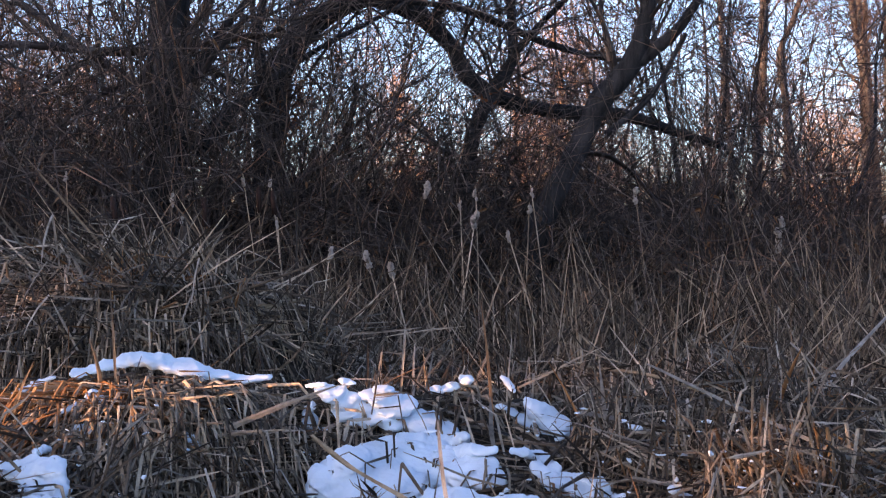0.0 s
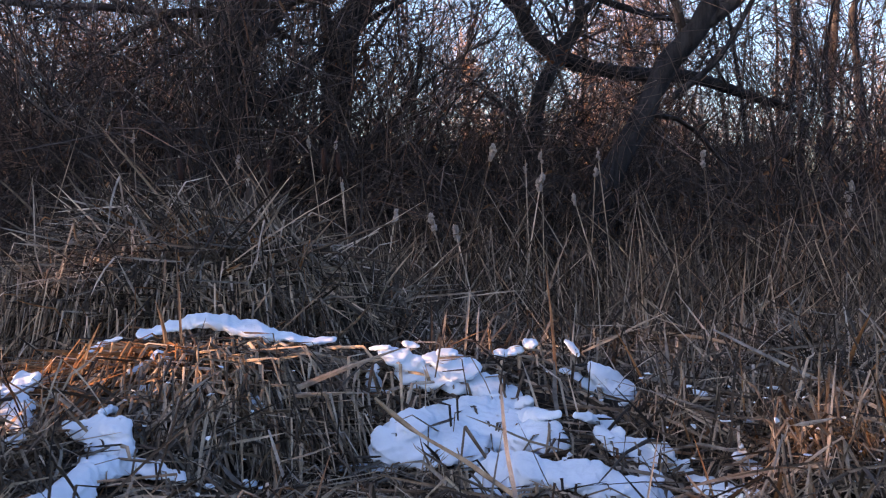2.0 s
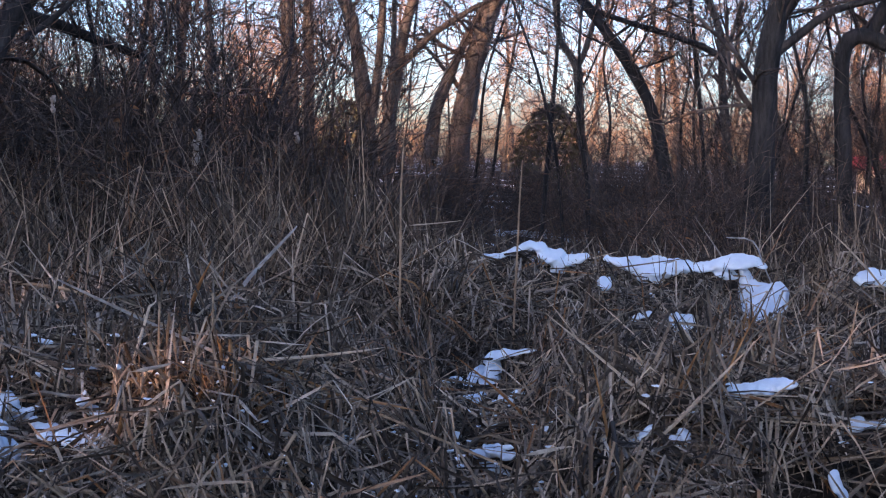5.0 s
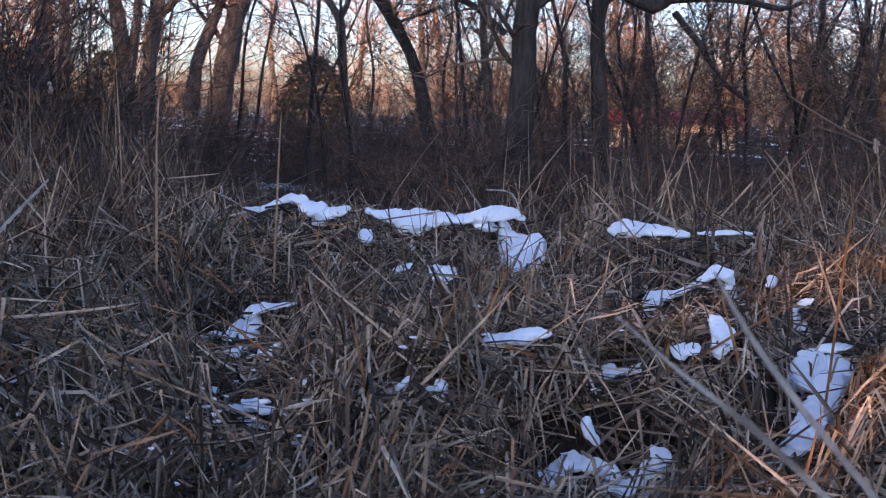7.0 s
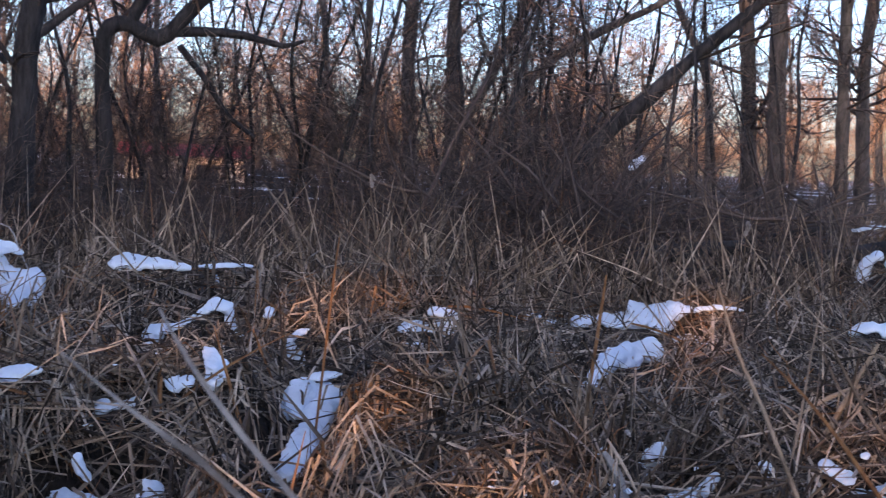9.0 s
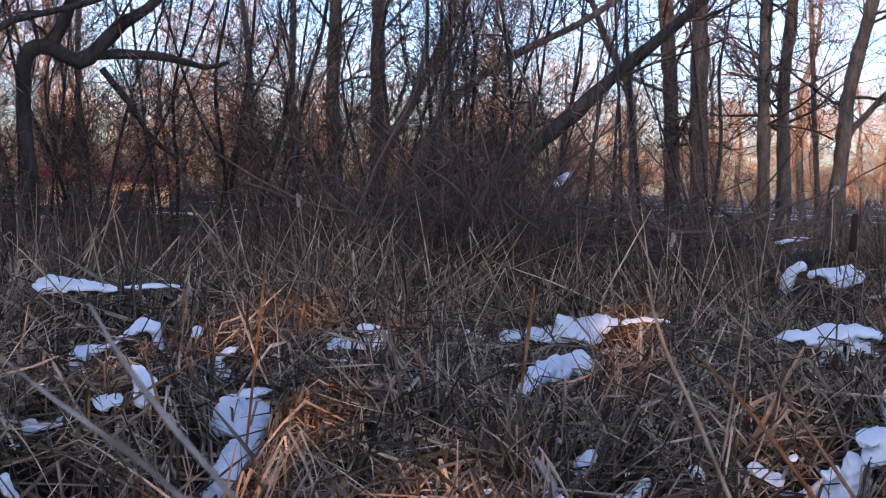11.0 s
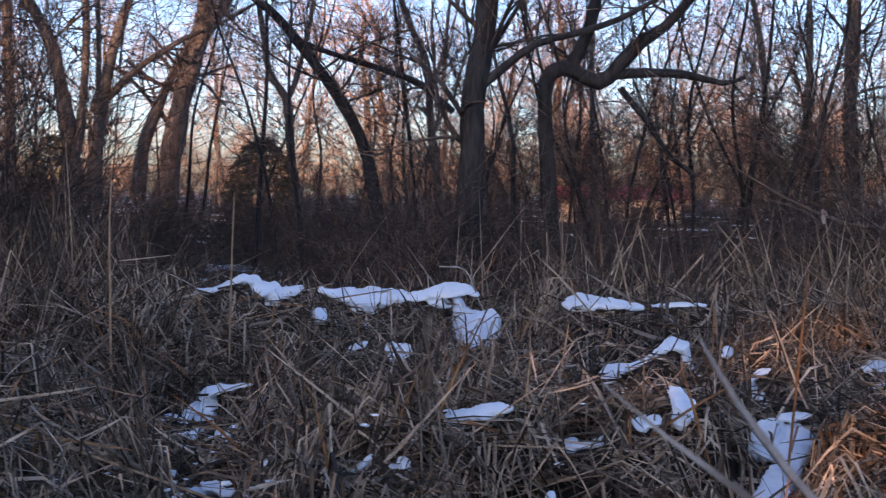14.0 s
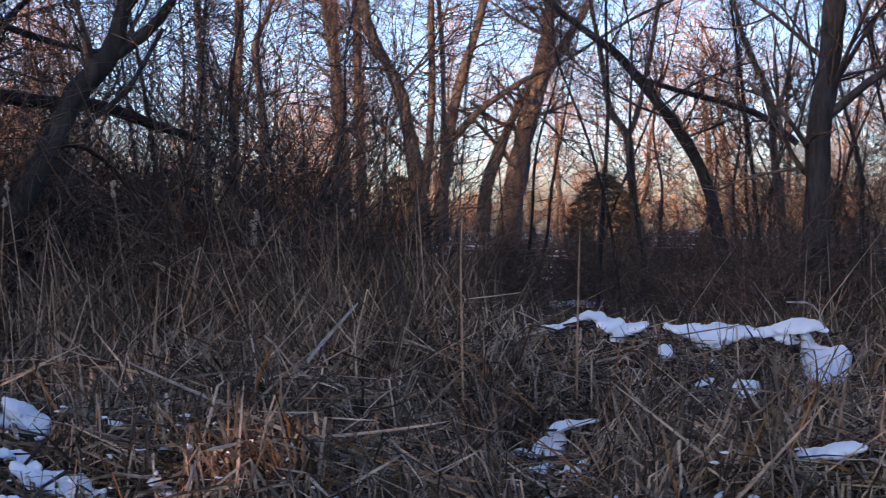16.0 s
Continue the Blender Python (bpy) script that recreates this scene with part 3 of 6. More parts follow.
SNOW.append([[(8.11, 5.61, 0.467, 0.036), (8.01, 5.63, 0.447, 0.028), (7.83, 5.60, 0.427, 0.042), (7.60, 5.53, 0.397, 0.048), (7.42, 5.46, 0.367, 0.040), (7.25, 5.39, 0.338, 0.033)], [(7.93, 5.59, 0.385, 0.049), (7.72, 5.54, 0.370, 0.034)], [(7.16, 5.28, 0.293, 0.026), (7.12, 5.31, 0.308, 0.023), (7.06, 5.32, 0.279, 0.016)], [(8.09, 5.57, 0.412, 0.050), (8.04, 5.58, 0.343, 0.035)], [(7.47, 5.37, 0.256, 0.020), (7.48, 5.35, 0.244, 0.017)], [(8.73, 5.86, 0.428, 0.019), (9.12, 5.99, 0.408, 0.020), (9.19, 5.87, 0.349, 0.023), (9.04, 5.84, 0.322, 0.023)]])
SNOW.append([[(8.00, 4.15, 0.696, 0.026), (7.96, 4.07, 0.722, 0.028), (8.01, 3.99, 0.727, 0.028), (8.04, 3.92, 0.716, 0.044), (8.08, 3.85, 0.743, 0.050), (8.12, 3.78, 0.766, 0.038), (8.16, 3.70, 0.762, 0.025), (8.19, 3.65, 0.750, 0.019)], [(8.06, 3.85, 0.658, 0.050), (8.07, 3.84, 0.580, 0.038), (8.06, 3.84, 0.517, 0.019)], [(8.12, 3.75, 0.681, 0.044), (8.15, 3.69, 0.660, 0.019), (8.18, 3.64, 0.641, 0.012)], [(8.24, 3.58, 0.753, 0.037), (8.27, 3.54, 0.693, 0.044)]])
SNOW.append([[(11.48, 6.01, 0.745, 0.037), (11.50, 5.98, 0.838, 0.041), (11.52, 5.95, 0.908, 0.041), (11.56, 5.89, 0.957, 0.032)], [(11.59, 5.83, 0.896, 0.023), (11.64, 5.73, 0.920, 0.027), (11.68, 5.65, 0.880, 0.064), (11.73, 5.55, 0.872, 0.063), (11.77, 5.50, 0.852, 0.041)], [(10.43, 4.60, 0.881, 0.040), (10.19, 4.42, 0.882, 0.038)]])
SNOW.append([[(13.21, 7.03, 1.079, 0.016), (13.30, 6.90, 1.112, 0.021), (13.36, 6.79, 1.123, 0.016)]])
SNOW.append([[(4.95, 2.59, 0.538, 0.020), (4.97, 2.56, 0.511, 0.028), (4.99, 2.52, 0.494, 0.024)], [(4.99, 2.52, 0.421, 0.020), (5.03, 2.45, 0.435, 0.028), (5.06, 2.38, 0.457, 0.040), (5.10, 2.32, 0.482, 0.043), (5.13, 2.27, 0.506, 0.032)], [(5.12, 2.29, 0.584, 0.028), (5.11, 2.30, 0.544, 0.028), (5.14, 2.26, 0.537, 0.016)], [(5.13, 2.28, 0.664, 0.020), (5.15, 2.25, 0.669, 0.028), (5.18, 2.22, 0.677, 0.024), (5.17, 2.23, 0.627, 0.031), (5.15, 2.25, 0.596, 0.028)], [(7.26, 3.08, 0.549, 0.033), (6.41, 2.72, 0.614, 0.044), (5.42, 2.29, 0.704, 0.021)], [(5.07, 2.37, 0.528, 0.016), (5.09, 2.35, 0.549, 0.014)], [(5.02, 2.48, 0.577, 0.010), (5.02, 2.47, 0.585, 0.008)]])
SNOW.append([[(4.83, 3.21, 0.512, 0.021), (4.84, 3.25, 0.474, 0.021), (4.84, 3.25, 0.431, 0.017), (4.79, 3.23, 0.407, 0.013)], [(4.75, 2.91, 0.464, 0.016), (4.72, 2.94, 0.412, 0.020), (4.69, 2.99, 0.388, 0.020), (4.67, 3.05, 0.370, 0.016)], [(4.84, 2.77, 0.525, 0.012), (4.85, 2.75, 0.497, 0.014)]])
SNOW.append([[(13.73, 9.98, 1.58, 0.043), (13.81, 9.86, 1.67, 0.043)]])

STROKES = []
for patch in SNOW:
    for stroke in patch:
        STROKES.append(spline(stroke, 0.06) if len(stroke) > 1 else np.array(stroke))
LAID = np.vstack(STROKES)
# the lodge of heaped reeds, and open places between the mounds: x, y, height, spread
LUMPS = [(-0.72, 5.5, 0.12, 0.28), (-0.42, 5.85, 0.12, 0.25), (-1.75, 8.7, 1.36, 0.75), (0.95, 5.85, 0.68, 0.3), (1.3, 7.4, 0.74, 0.45), (3.4, 9.2, 0.66, 0.6), (7.6, 7.2, 0.62, 0.5), (5.6, 4.9, 0.45, 0.35)]
LODGE = (-1.30, 6.66, 0.84, 0.82, 0.86)      # centre, half width, half depth, height


TUSSOCK = (4.80, 4.20, 0.46, 0.5, 0.52)


def land(x, y):
    """Height of the matted litter over the marsh."""
    x, y = np.asarray(x, float), np.asarray(y, float)
    d = np.hypot(x, y)
    base = np.interp(d, [0, 3.2, 4.6, 7, 9, 12, 15, 20, 40, 70, 3000], [0.1, 0.12, 0.22, 0.30, 0.38, 0.42, 0.3, 0.2, 0.3, 0.9, 1.3])
    base = base + (0.04 * np.sin(2.3 * x + 1.1 * np.sin(1.7 * y)) * np.cos(2.0 * y + 0.7) + 0.05 * np.sin(6.3 * x + 2 * np.sin(3.1 * y)) * np.sin(5.6 * y + 1.7 * np.sin(2.9 * x))) * (d < 30)
    num, den = base * 0.12, np.full(x.shape, 0.12)
    cap = np.full(x.shape, 9.0)
    for sx, sy, sz, sr in LAID[::2]:
        far2 = (x - sx) ** 2 + (y - sy) ** 2
        w = np.exp(-far2 / 0.09) * 0.12
        num, den = num + w * (sz - sr * 0.45 - 0.015), den + w
        # the litter is pressed down under the snow and a little before it
        cap = np.where(far2 < (0.08 + 1.6 * sr) ** 2, np.minimum(cap, sz - 0.5 * sr), cap)
        reach = math.hypot(sx, sy)
        far2 = (x - sx * (1 - 0.3 / reach)) ** 2 + (y - sy * (1 - 0.3 / reach)) ** 2
        cap = np.where(far2 < (0.1 + sr) ** 2, np.minimum(cap, sz - sr - (1.5 - sz) / reach * 0.4), cap)
    for sx, sy, sz, sp in LUMPS:
        w = np.exp(-((x - sx) ** 2 + (y - sy) ** 2) / (2 * (sp * 0.7) ** 2)) * 0.9
        num, den = num + w * sz, den + w
    rho = np.hypot((x - LODGE[0]) / LODGE[2], (y - LODGE[1]) / LODGE[3])
    dome = 0.18 + (LODGE[4] - 0.18) * np.sqrt(np.clip(1 - rho ** 2.2, 0, 1))
    rho2 = np.hypot((x - TUSSOCK[0]) / TUSSOCK[2], (y - TUSSOCK[1]) / TUSSOCK[3])
    dome2 = 0.15 + (TUSSOCK[4] - 0.15) * np.sqrt(np.clip(1 - rho2 ** 2, 0, 1))
    return np.minimum(np.maximum(np.maximum(num / den, np.where(rho < 1, dome, 0)), np.where(rho2 < 1, dome2, 0)), np.maximum(cap, 0.08))


def ground_sheet():
    near = np.concatenate([[0.002, 0.5, 1, 1.5, 2, 2.5, 3], np.linspace(3.4, 16, 150)])
    far = 16 * (3000 / 16) ** np.linspace(0, 1, 60)[1:]
    r = np.concatenate([near, far])
    # finer where the camera looks
    a = np.radians(np.concatenate([np.arange(-30, 75, 0.6), np.arange(75, 330, 5.0)]))
    X, Y = np.sin(a)[None] * r[:, None], np.cos(a)[None] * r[:, None]
    Z = land(X, Y)
    n, m = X.shape
    i, j = np.meshgrid(np.arange(n - 1), np.arange(m), indexing="ij")
    k = (j + 1) % m
    f = np.stack([i * m + j, (i + 1) * m + j, (i + 1) * m + k, i * m + k], -1).reshape(-1, 4)[:, ::-1]
    v = np.stack([X, Y, Z], -1).reshape(-1, 3)
    ob = link_mesh("ground", v, f, EARTH)
    tagged(ob, "marsh floor of dark matted litter with old snow", "ground", kind="structure")


ground_sheet()


# ---------------------------------------------------------------- dead reeds
def clear_of_snow(root, tip, rng):
    """Which blades stay: those that the snow has not pressed down."""
    keep = np.ones(len(root), bool)
    S = LAID
    S_AZ, S_FAR = np.arctan2(S[:, 0], S[:, 1]), np.hypot(S[:, 0], S[:, 1])
    S_WIDE, S_LOW = S[:, 3] / S_FAR, (S[:, 2] - S[:, 3] * 0.85 - 1.5) / S_FAR
    for k in range(0, len(root), 4000):
        sl = slice(k, k + 4000)
        hit, over = np.zeros(len(root[sl]), bool), np.zeros(len(root[sl]), bool)
        for share in (0.0, 0.25, 0.5, 0.75, 1.0):
            q = root[sl] * (1 - share) + tip[sl] * share
            far, az = np.hypot(q[:, 0], q[:, 1]), np.arctan2(q[:, 0], q[:, 1])
            near = np.nonzero((np.abs(az[:, None] - S_AZ[None]) < S_WIDE[None] * 1.1 + 0.004).any(1))[0]
            if not len(near):
                continue
            q, far, az = q[near], far[near], az[near]
            if share > 0.2:
                hit[near] |= (np.linalg.norm(q[:, None] - S[None, :, :3], axis=2) < S[None, :, 3] + 0.008).any(1)
            # leaves below the edge of a patch lie low, bent by what slid off it
            across = np.abs(az[:, None] - S_AZ[None]) < S_WIDE[None] * 1.05 + 0.001
            fore = (far[:, None] < S_FAR[None]) & (far[:, None] > S_FAR[None] - 2.6)
            over[near] |= (across & fore & (((q[:, 2] - 1.5) / far)[:, None] > S_LOW[None])).any(1)
        keep[sl] = ~((hit & (rng.random(len(hit)) < 0.89)) | (over & (rng.random(len(hit)) < 0.91)))
    return keep


def blade_field(rng, x, y, kind):
    n = len(x)
    z = land(x, y)
    drift = 2.2 * np.sin(0.9 * x + 0.5) + 1.7 * np.cos(1.1 * y - 0.4 * x)
    if kind == "mat":
        turn = drift + rng.normal(0, 1.1, n)
        lift = np.radians(np.clip(rng.normal(26, 27, n), -15, 85))
        length, width, droop = rng.uniform(0.2, 0.78, n), 0.009 + 0.016 * rng.random(n) ** 1.2, rng.uniform(0.0, 0.8, n) ** 2
    elif kind == "straw":
        turn = rng.uniform(0, 6.283, n)
        lift = np.radians(np.clip(rng.normal(22, 20, n), -4, 70))
        length, width, droop = rng.uniform(0.45, 1.0, n), rng.uniform(0.008, 0.016, n), rng.uniform(0, 0.1, n)
        z = z + 0.16 * rng.random(n) ** 1.5
    elif kind == "stub":
        turn = drift + rng.normal(0, 1.6, n)
        lift = np.radians(np.clip(rng.normal(66, 13, n), 30, 90))
        length, width, droop = rng.uniform(0.15, 0.42, n), rng.uniform(0.006, 0.013, n), rng.uniform(0, 0.15, n)
    else:
        cell = np.floor(x / 0.33) * 12.9898 + np.floor(y / 0.41) * 78.233
        luck, side = np.modf(np.abs(np.sin(cell) * 43758.5453))[0], np.modf(np.abs(np.sin(cell * 1.7) * 24634.6345))[0]
        turn = side * 6.283 + rng.normal(0, 0.7, n)
        lift = np.radians(np.clip(90 - 62 * luck ** 1.6 - np.abs(rng.normal(0, 19, n)), 6, 90))
        length, width, droop = rng.triangular(0.4, 0.85, 1.45, n) * np.interp(np.degrees(np.arctan2(x, y)), [-22, 18, 22, 29, 33, 36, 42, 46, 50, 54, 66], [1.18, 1.1, 0.62, 0.7, 1.1, 0.98, 1.0, 1.15, 1.2, 0.95, 1.2]), rng.uniform(0.006, 0.016, n), rng.uniform(0, 0.75, n) ** 2
        length = np.where(length > 1.35, length * 0.72, length)
    if kind == "mat":
        e = 0.06
        gx, gy = (land(x + e, y) - land(x - e, y)) / (2 * e), (land(x, y + e) - land(x, y - e)) / (2 * e)
        steep = np.clip(np.hypot(gx, gy), 0, 1.5)
        down = np.arctan2(-gy, -gx)
        pull = rng.random(n) < np.clip(steep * 1.5, 0, 0.88)
        turn = np.where(pull, down + rng.normal(0, 0.45, n), turn)
        lift = lift * np.where(pull, 0.6, 1.0) + np.arctan(np.clip(gx * np.cos(turn) + gy * np.sin(turn), -1.6, 1.2))
    way = np.stack([np.cos(lift) * np.cos(turn), np.cos(lift) * np.sin(turn), np.sin(lift)], 1)
    root = np.stack([x, y, z + (0.2 * rng.random(n) ** 1.8 - 0.05 if kind == "mat" else rng.uniform(-0.03, 0.0, n))], 1)
    if kind == "mat":
        root -= way * (length * 0.45)[:, None] * np.array([1, 1, 0.7])
    return root, way, length, width, droop


def scatter(rng, n, az0, az1, d0, d1):
    az = rng.uniform(az0, az1, n)
    d = np.sqrt(rng.uniform(d0 ** 2, d1 ** 2, n))
    return polar(az, d)


# heaps of fallen reeds that can be told apart: x, y, reach, label
HEAPS = [(-1.30, 6.3, 0.95, "domed lodge heaped of dry reeds, snow-capped"), (0.1, 5.9, 0.9, "low heap of flattened reeds under old snow"),
         (1.15, 5.75, 0.7, "heap of rust-tinged broken reeds"), (1.6, 7.1, 0.8, "tangled heap of grey fallen reeds"), (3.35, 7.3, 0.8, "reed heap with a snow streak"),
         (5.3, 9.4, 1.1, "long reed mound with a ridge of snow"), (6.4, 7.6, 0.8, "reed mound topped with thin snow"), (3.3, 4.6, 0.7, "shaggy heap of dark wet reeds"),
         (3.9, 4.3, 0.6, "shaggy tussock with clumps of snow"), (4.80, 4.20, 0.6, "tall shaggy tussock of drooping reeds"), (6.9, 6.3, 0.8, "reed heap with a rusty tuft"),
         (8.6, 6.3, 0.9, "broad reed mound with snow on top"), (5.6, 3.7, 0.8, "tussock of hanging straw-coloured reeds"), (2.3, 5.3, 0.8, "loose heap of crossed dry reeds"),
         (-1.75, 8.5, 0.95, "tall heap of tangled straw reeds behind the lodge")]
heaps = []
for hx, hy, reach, label in HEAPS:
    heaps.append(holder("reed_heap", (hx, hy, float(land(hx, hy)) - 0.05), label, "reed heap", "heaps of fallen reeds"))


def lay(name, label, rng, n, az0, az1, d0, d1, kind, material, segs=3, fold=0.0, thin=None, grown=1.0):
    x, y = scatter(rng, n, az0, az1, d0, d1)
    if thin is not None:
        k = rng.random(n) < thin(x, y)
        x, y = x[k], y[k]
    root, way, length, width, droop = blade_field(rng, x, y, kind)
    length = length * grown
    tip = root + way * length[:, None]
    tip[:, 2] -= droop * length
    k = clear_of_snow(root, tip, rng)
    if kind != "tall":
        # the lodge wears its own hanging leaves
        k &= np.hypot((x - LODGE[0]) / LODGE[2], (y - LODGE[1]) / LODGE[3]) > np.where(rng.random(len(x)) < 0.12, 0.5, 1.12)
        k &= (np.hypot((x - TUSSOCK[0]) / TUSSOCK[2], (y - TUSSOCK[1]) / TUSSOCK[3]) > 1.2) | (rng.random(len(x)) < 0.12)
        hollow = (np.abs(x + 0.65) < 0.5) & (np.abs(y - 5.55) < 0.45)
        k &= ~hollow | (rng.random(len(x)) < 0.3)
        k &= np.hypot((tip[:, 0] - LODGE[0]) / LODGE[2], (tip[:, 1] - LODGE[1]) / LODGE[3]) > 0.9
    root, way, length, width, droop, x, y = root[k], way[k], length[k], width[k], droop[k], x[k], y[k]
    owner = np.full(len(x), -1)
    if kind in ("mat", "stub"):
        for h, (hx, hy, reach, _) in enumerate(HEAPS):
            owner[(owner < 0) & (np.hypot(x - hx, y - hy) < reach)] = h
    for h in range(-1, len(HEAPS)):
        k = owner == h
        if k.sum() < 5:
            continue
        at = np.array(heaps[h].location) if h >= 0 else np.zeros(3)
        v, f = ribbons(root[k] - at, way[k], length[k], width[k], droop[k], rng, segs, fold, 0.16, 0.62 if kind == "tall" else 0.22)
        if h >= 0:
            tagged(link_mesh("thatch", v, f, material, heaps[h], smooth=False), kind="stuff")
        else:
            tagged(link_mesh(name, v, f, material, smooth=False), label, "dead grass", kind="stuff")


def clumps(x, y):
    """Fallen leaves lie in sheaves with hollows between them."""
    return np.clip(0.62 + 0.75 * np.sin(5.1 * x + 2.3 * np.sin(2.3 * y)) * np.sin(4.7 * y + 2.1 * np.sin(2.7 * x)), 0.28, 1)


G = np.random.default_rng(7)
lay("fallen_reeds", "matted fallen cattail leaves, straw and grey", G, 6800, -23, 69, 4.0, 6.6, "mat", STRAW, 4, 0.22, clumps)
lay("fallen_reeds", "matted fallen cattail leaves, straw and grey", G, 14000, -23, 69, 6.4, 9.5, "mat", STRAW, 3, 0.0, clumps)
lay("fallen_reeds", "matted fallen cattail leaves further out", G, 20000, -23, 69, 9.3, 13.5, "mat", STRAW, 3)
lay("fallen_reeds", "tangled dry reeds heaped behind the lodge", G, 2600, -20, -4, 7.7, 9.8, "mat", REED, 3)
lay("fallen_reeds", "flattened cattail leaves underfoot", np.random.default_rng(8), 2600, -23, 69, 1.5, 4.1, "mat", STRAW, 3)
lay("fallen_reeds", "flattened cattail leaves over the marsh floor", np.random.default_rng(9), 9000, 69, 337, 1.5, 8.0, "mat", STRAW, 3)
lay("reed_stubble", "broken upright cattail stalks among fallen leaves", G, 5000, -23, 69, 4.2, 8.5, "stub", STRAW, 3, 0.2)
lay("reed_stubble", "broken upright cattail stalks among fallen leaves", G, 12000, -23, 69, 8.0, 13.0, "stub", STRAW, 3)


lay("crossed_stalks", "long pale stalks lying crossed over the reeds", G, 2300, -23, 69, 4.2, 9.5, "straw", REED, 3, 0.3)
lay("crossed_stalks", "long pale stalks lying crossed over the reeds", G, 1500, -23, 69, 9.0, 12.5, "straw", REED, 3)


def reed_share(x, y):
    """Tall reeds stand in a belt, nearer on the camera's left, thinner at the open snow."""
    az, d = np.degrees(np.arctan2(x, y)), np.hypot(x, y)
    start = np.interp(az, [-22, -8, -3, 8, 20, 26, 34, 40, 66], [9.7, 9.7, 8.7, 8.2, 8.8, 11.6, 11.0, 10.2, 9.8])
    tuft = 0.5 + 0.5 * np.sin(4.1 * x + 2 * np.sin(2.7 * y)) * np.sin(3.6 * y + 1.3 * np.sin(3.1 * x))
    return (0.25 + 0.75 * tuft) * np.clip((d - start) / 0.8, 0, 1) * np.interp(az, [-22, 15, 22, 33, 36, 66], [1, 1, 0.5, 0.45, 0.9, 0.8])


lay("standing_reeds", "tall dry cattail leaves standing upright", G, 8200, -23, 69, 8.0, 11.5, "tall", REED, 4, 0.0, reed_share)
lay("standing_reeds", "tall darker cattail leaves standing upright", G, 7600, -23, 69, 8.0, 11.5, "tall", DARKREED, 4, 0.0, reed_share)
lay("standing_reeds", "tall dry cattail leaves standing upright", G, 18500, -23, 69, 11.0, 16.0, "tall", DARKREED, 3, 0.0, reed_share)
lay("standing_reeds", "dense belt of tall dry cattails before the shrubs", G, 5200, -4, 20.5, 10.4, 13.4, "tall", DARKREED, 3, 0.0, None, 1.28)
lay("standing_reeds", "belt of dry cattails before the woods", G, 3600, 31, 62, 9.6, 13.0, "tall", REED, 3, 0.0, clumps)
lay("standing_reeds", "dense belt of tall dry cattails before the shrubs", G, 2600, -23, -3, 10.0, 12.6, "tall", DARKREED, 3, 0.0, None, 1.1)


def open_share(x, y):
    az = np.degrees(np.arctan2(x, y))
    return np.interp(az, [-23, 18, 21, 28, 31, 69], [1, 1, 0.15, 0.15, 1, 1])


lay("distant_reeds", "distant field of dry reeds", G, 6000, 46, 70, 26.0, 48.0, "tall", REED, 2)
lay("distant_reeds", "distant belt of dry reeds under the trees", G, 5500, -23, 31, 15.0, 27.0, "tall", DARKREED, 2, 0.0, open_share, 0.85)
lay("distant_reeds", "distant belt of low dry reeds under the trees", G, 4500, 30, 69, 15.0, 27.0, "tall", DARKREED, 2, 0.0, None, 0.55)


# ---------------------------------------------------------------- snow
SG = np.random.default_rng(77)


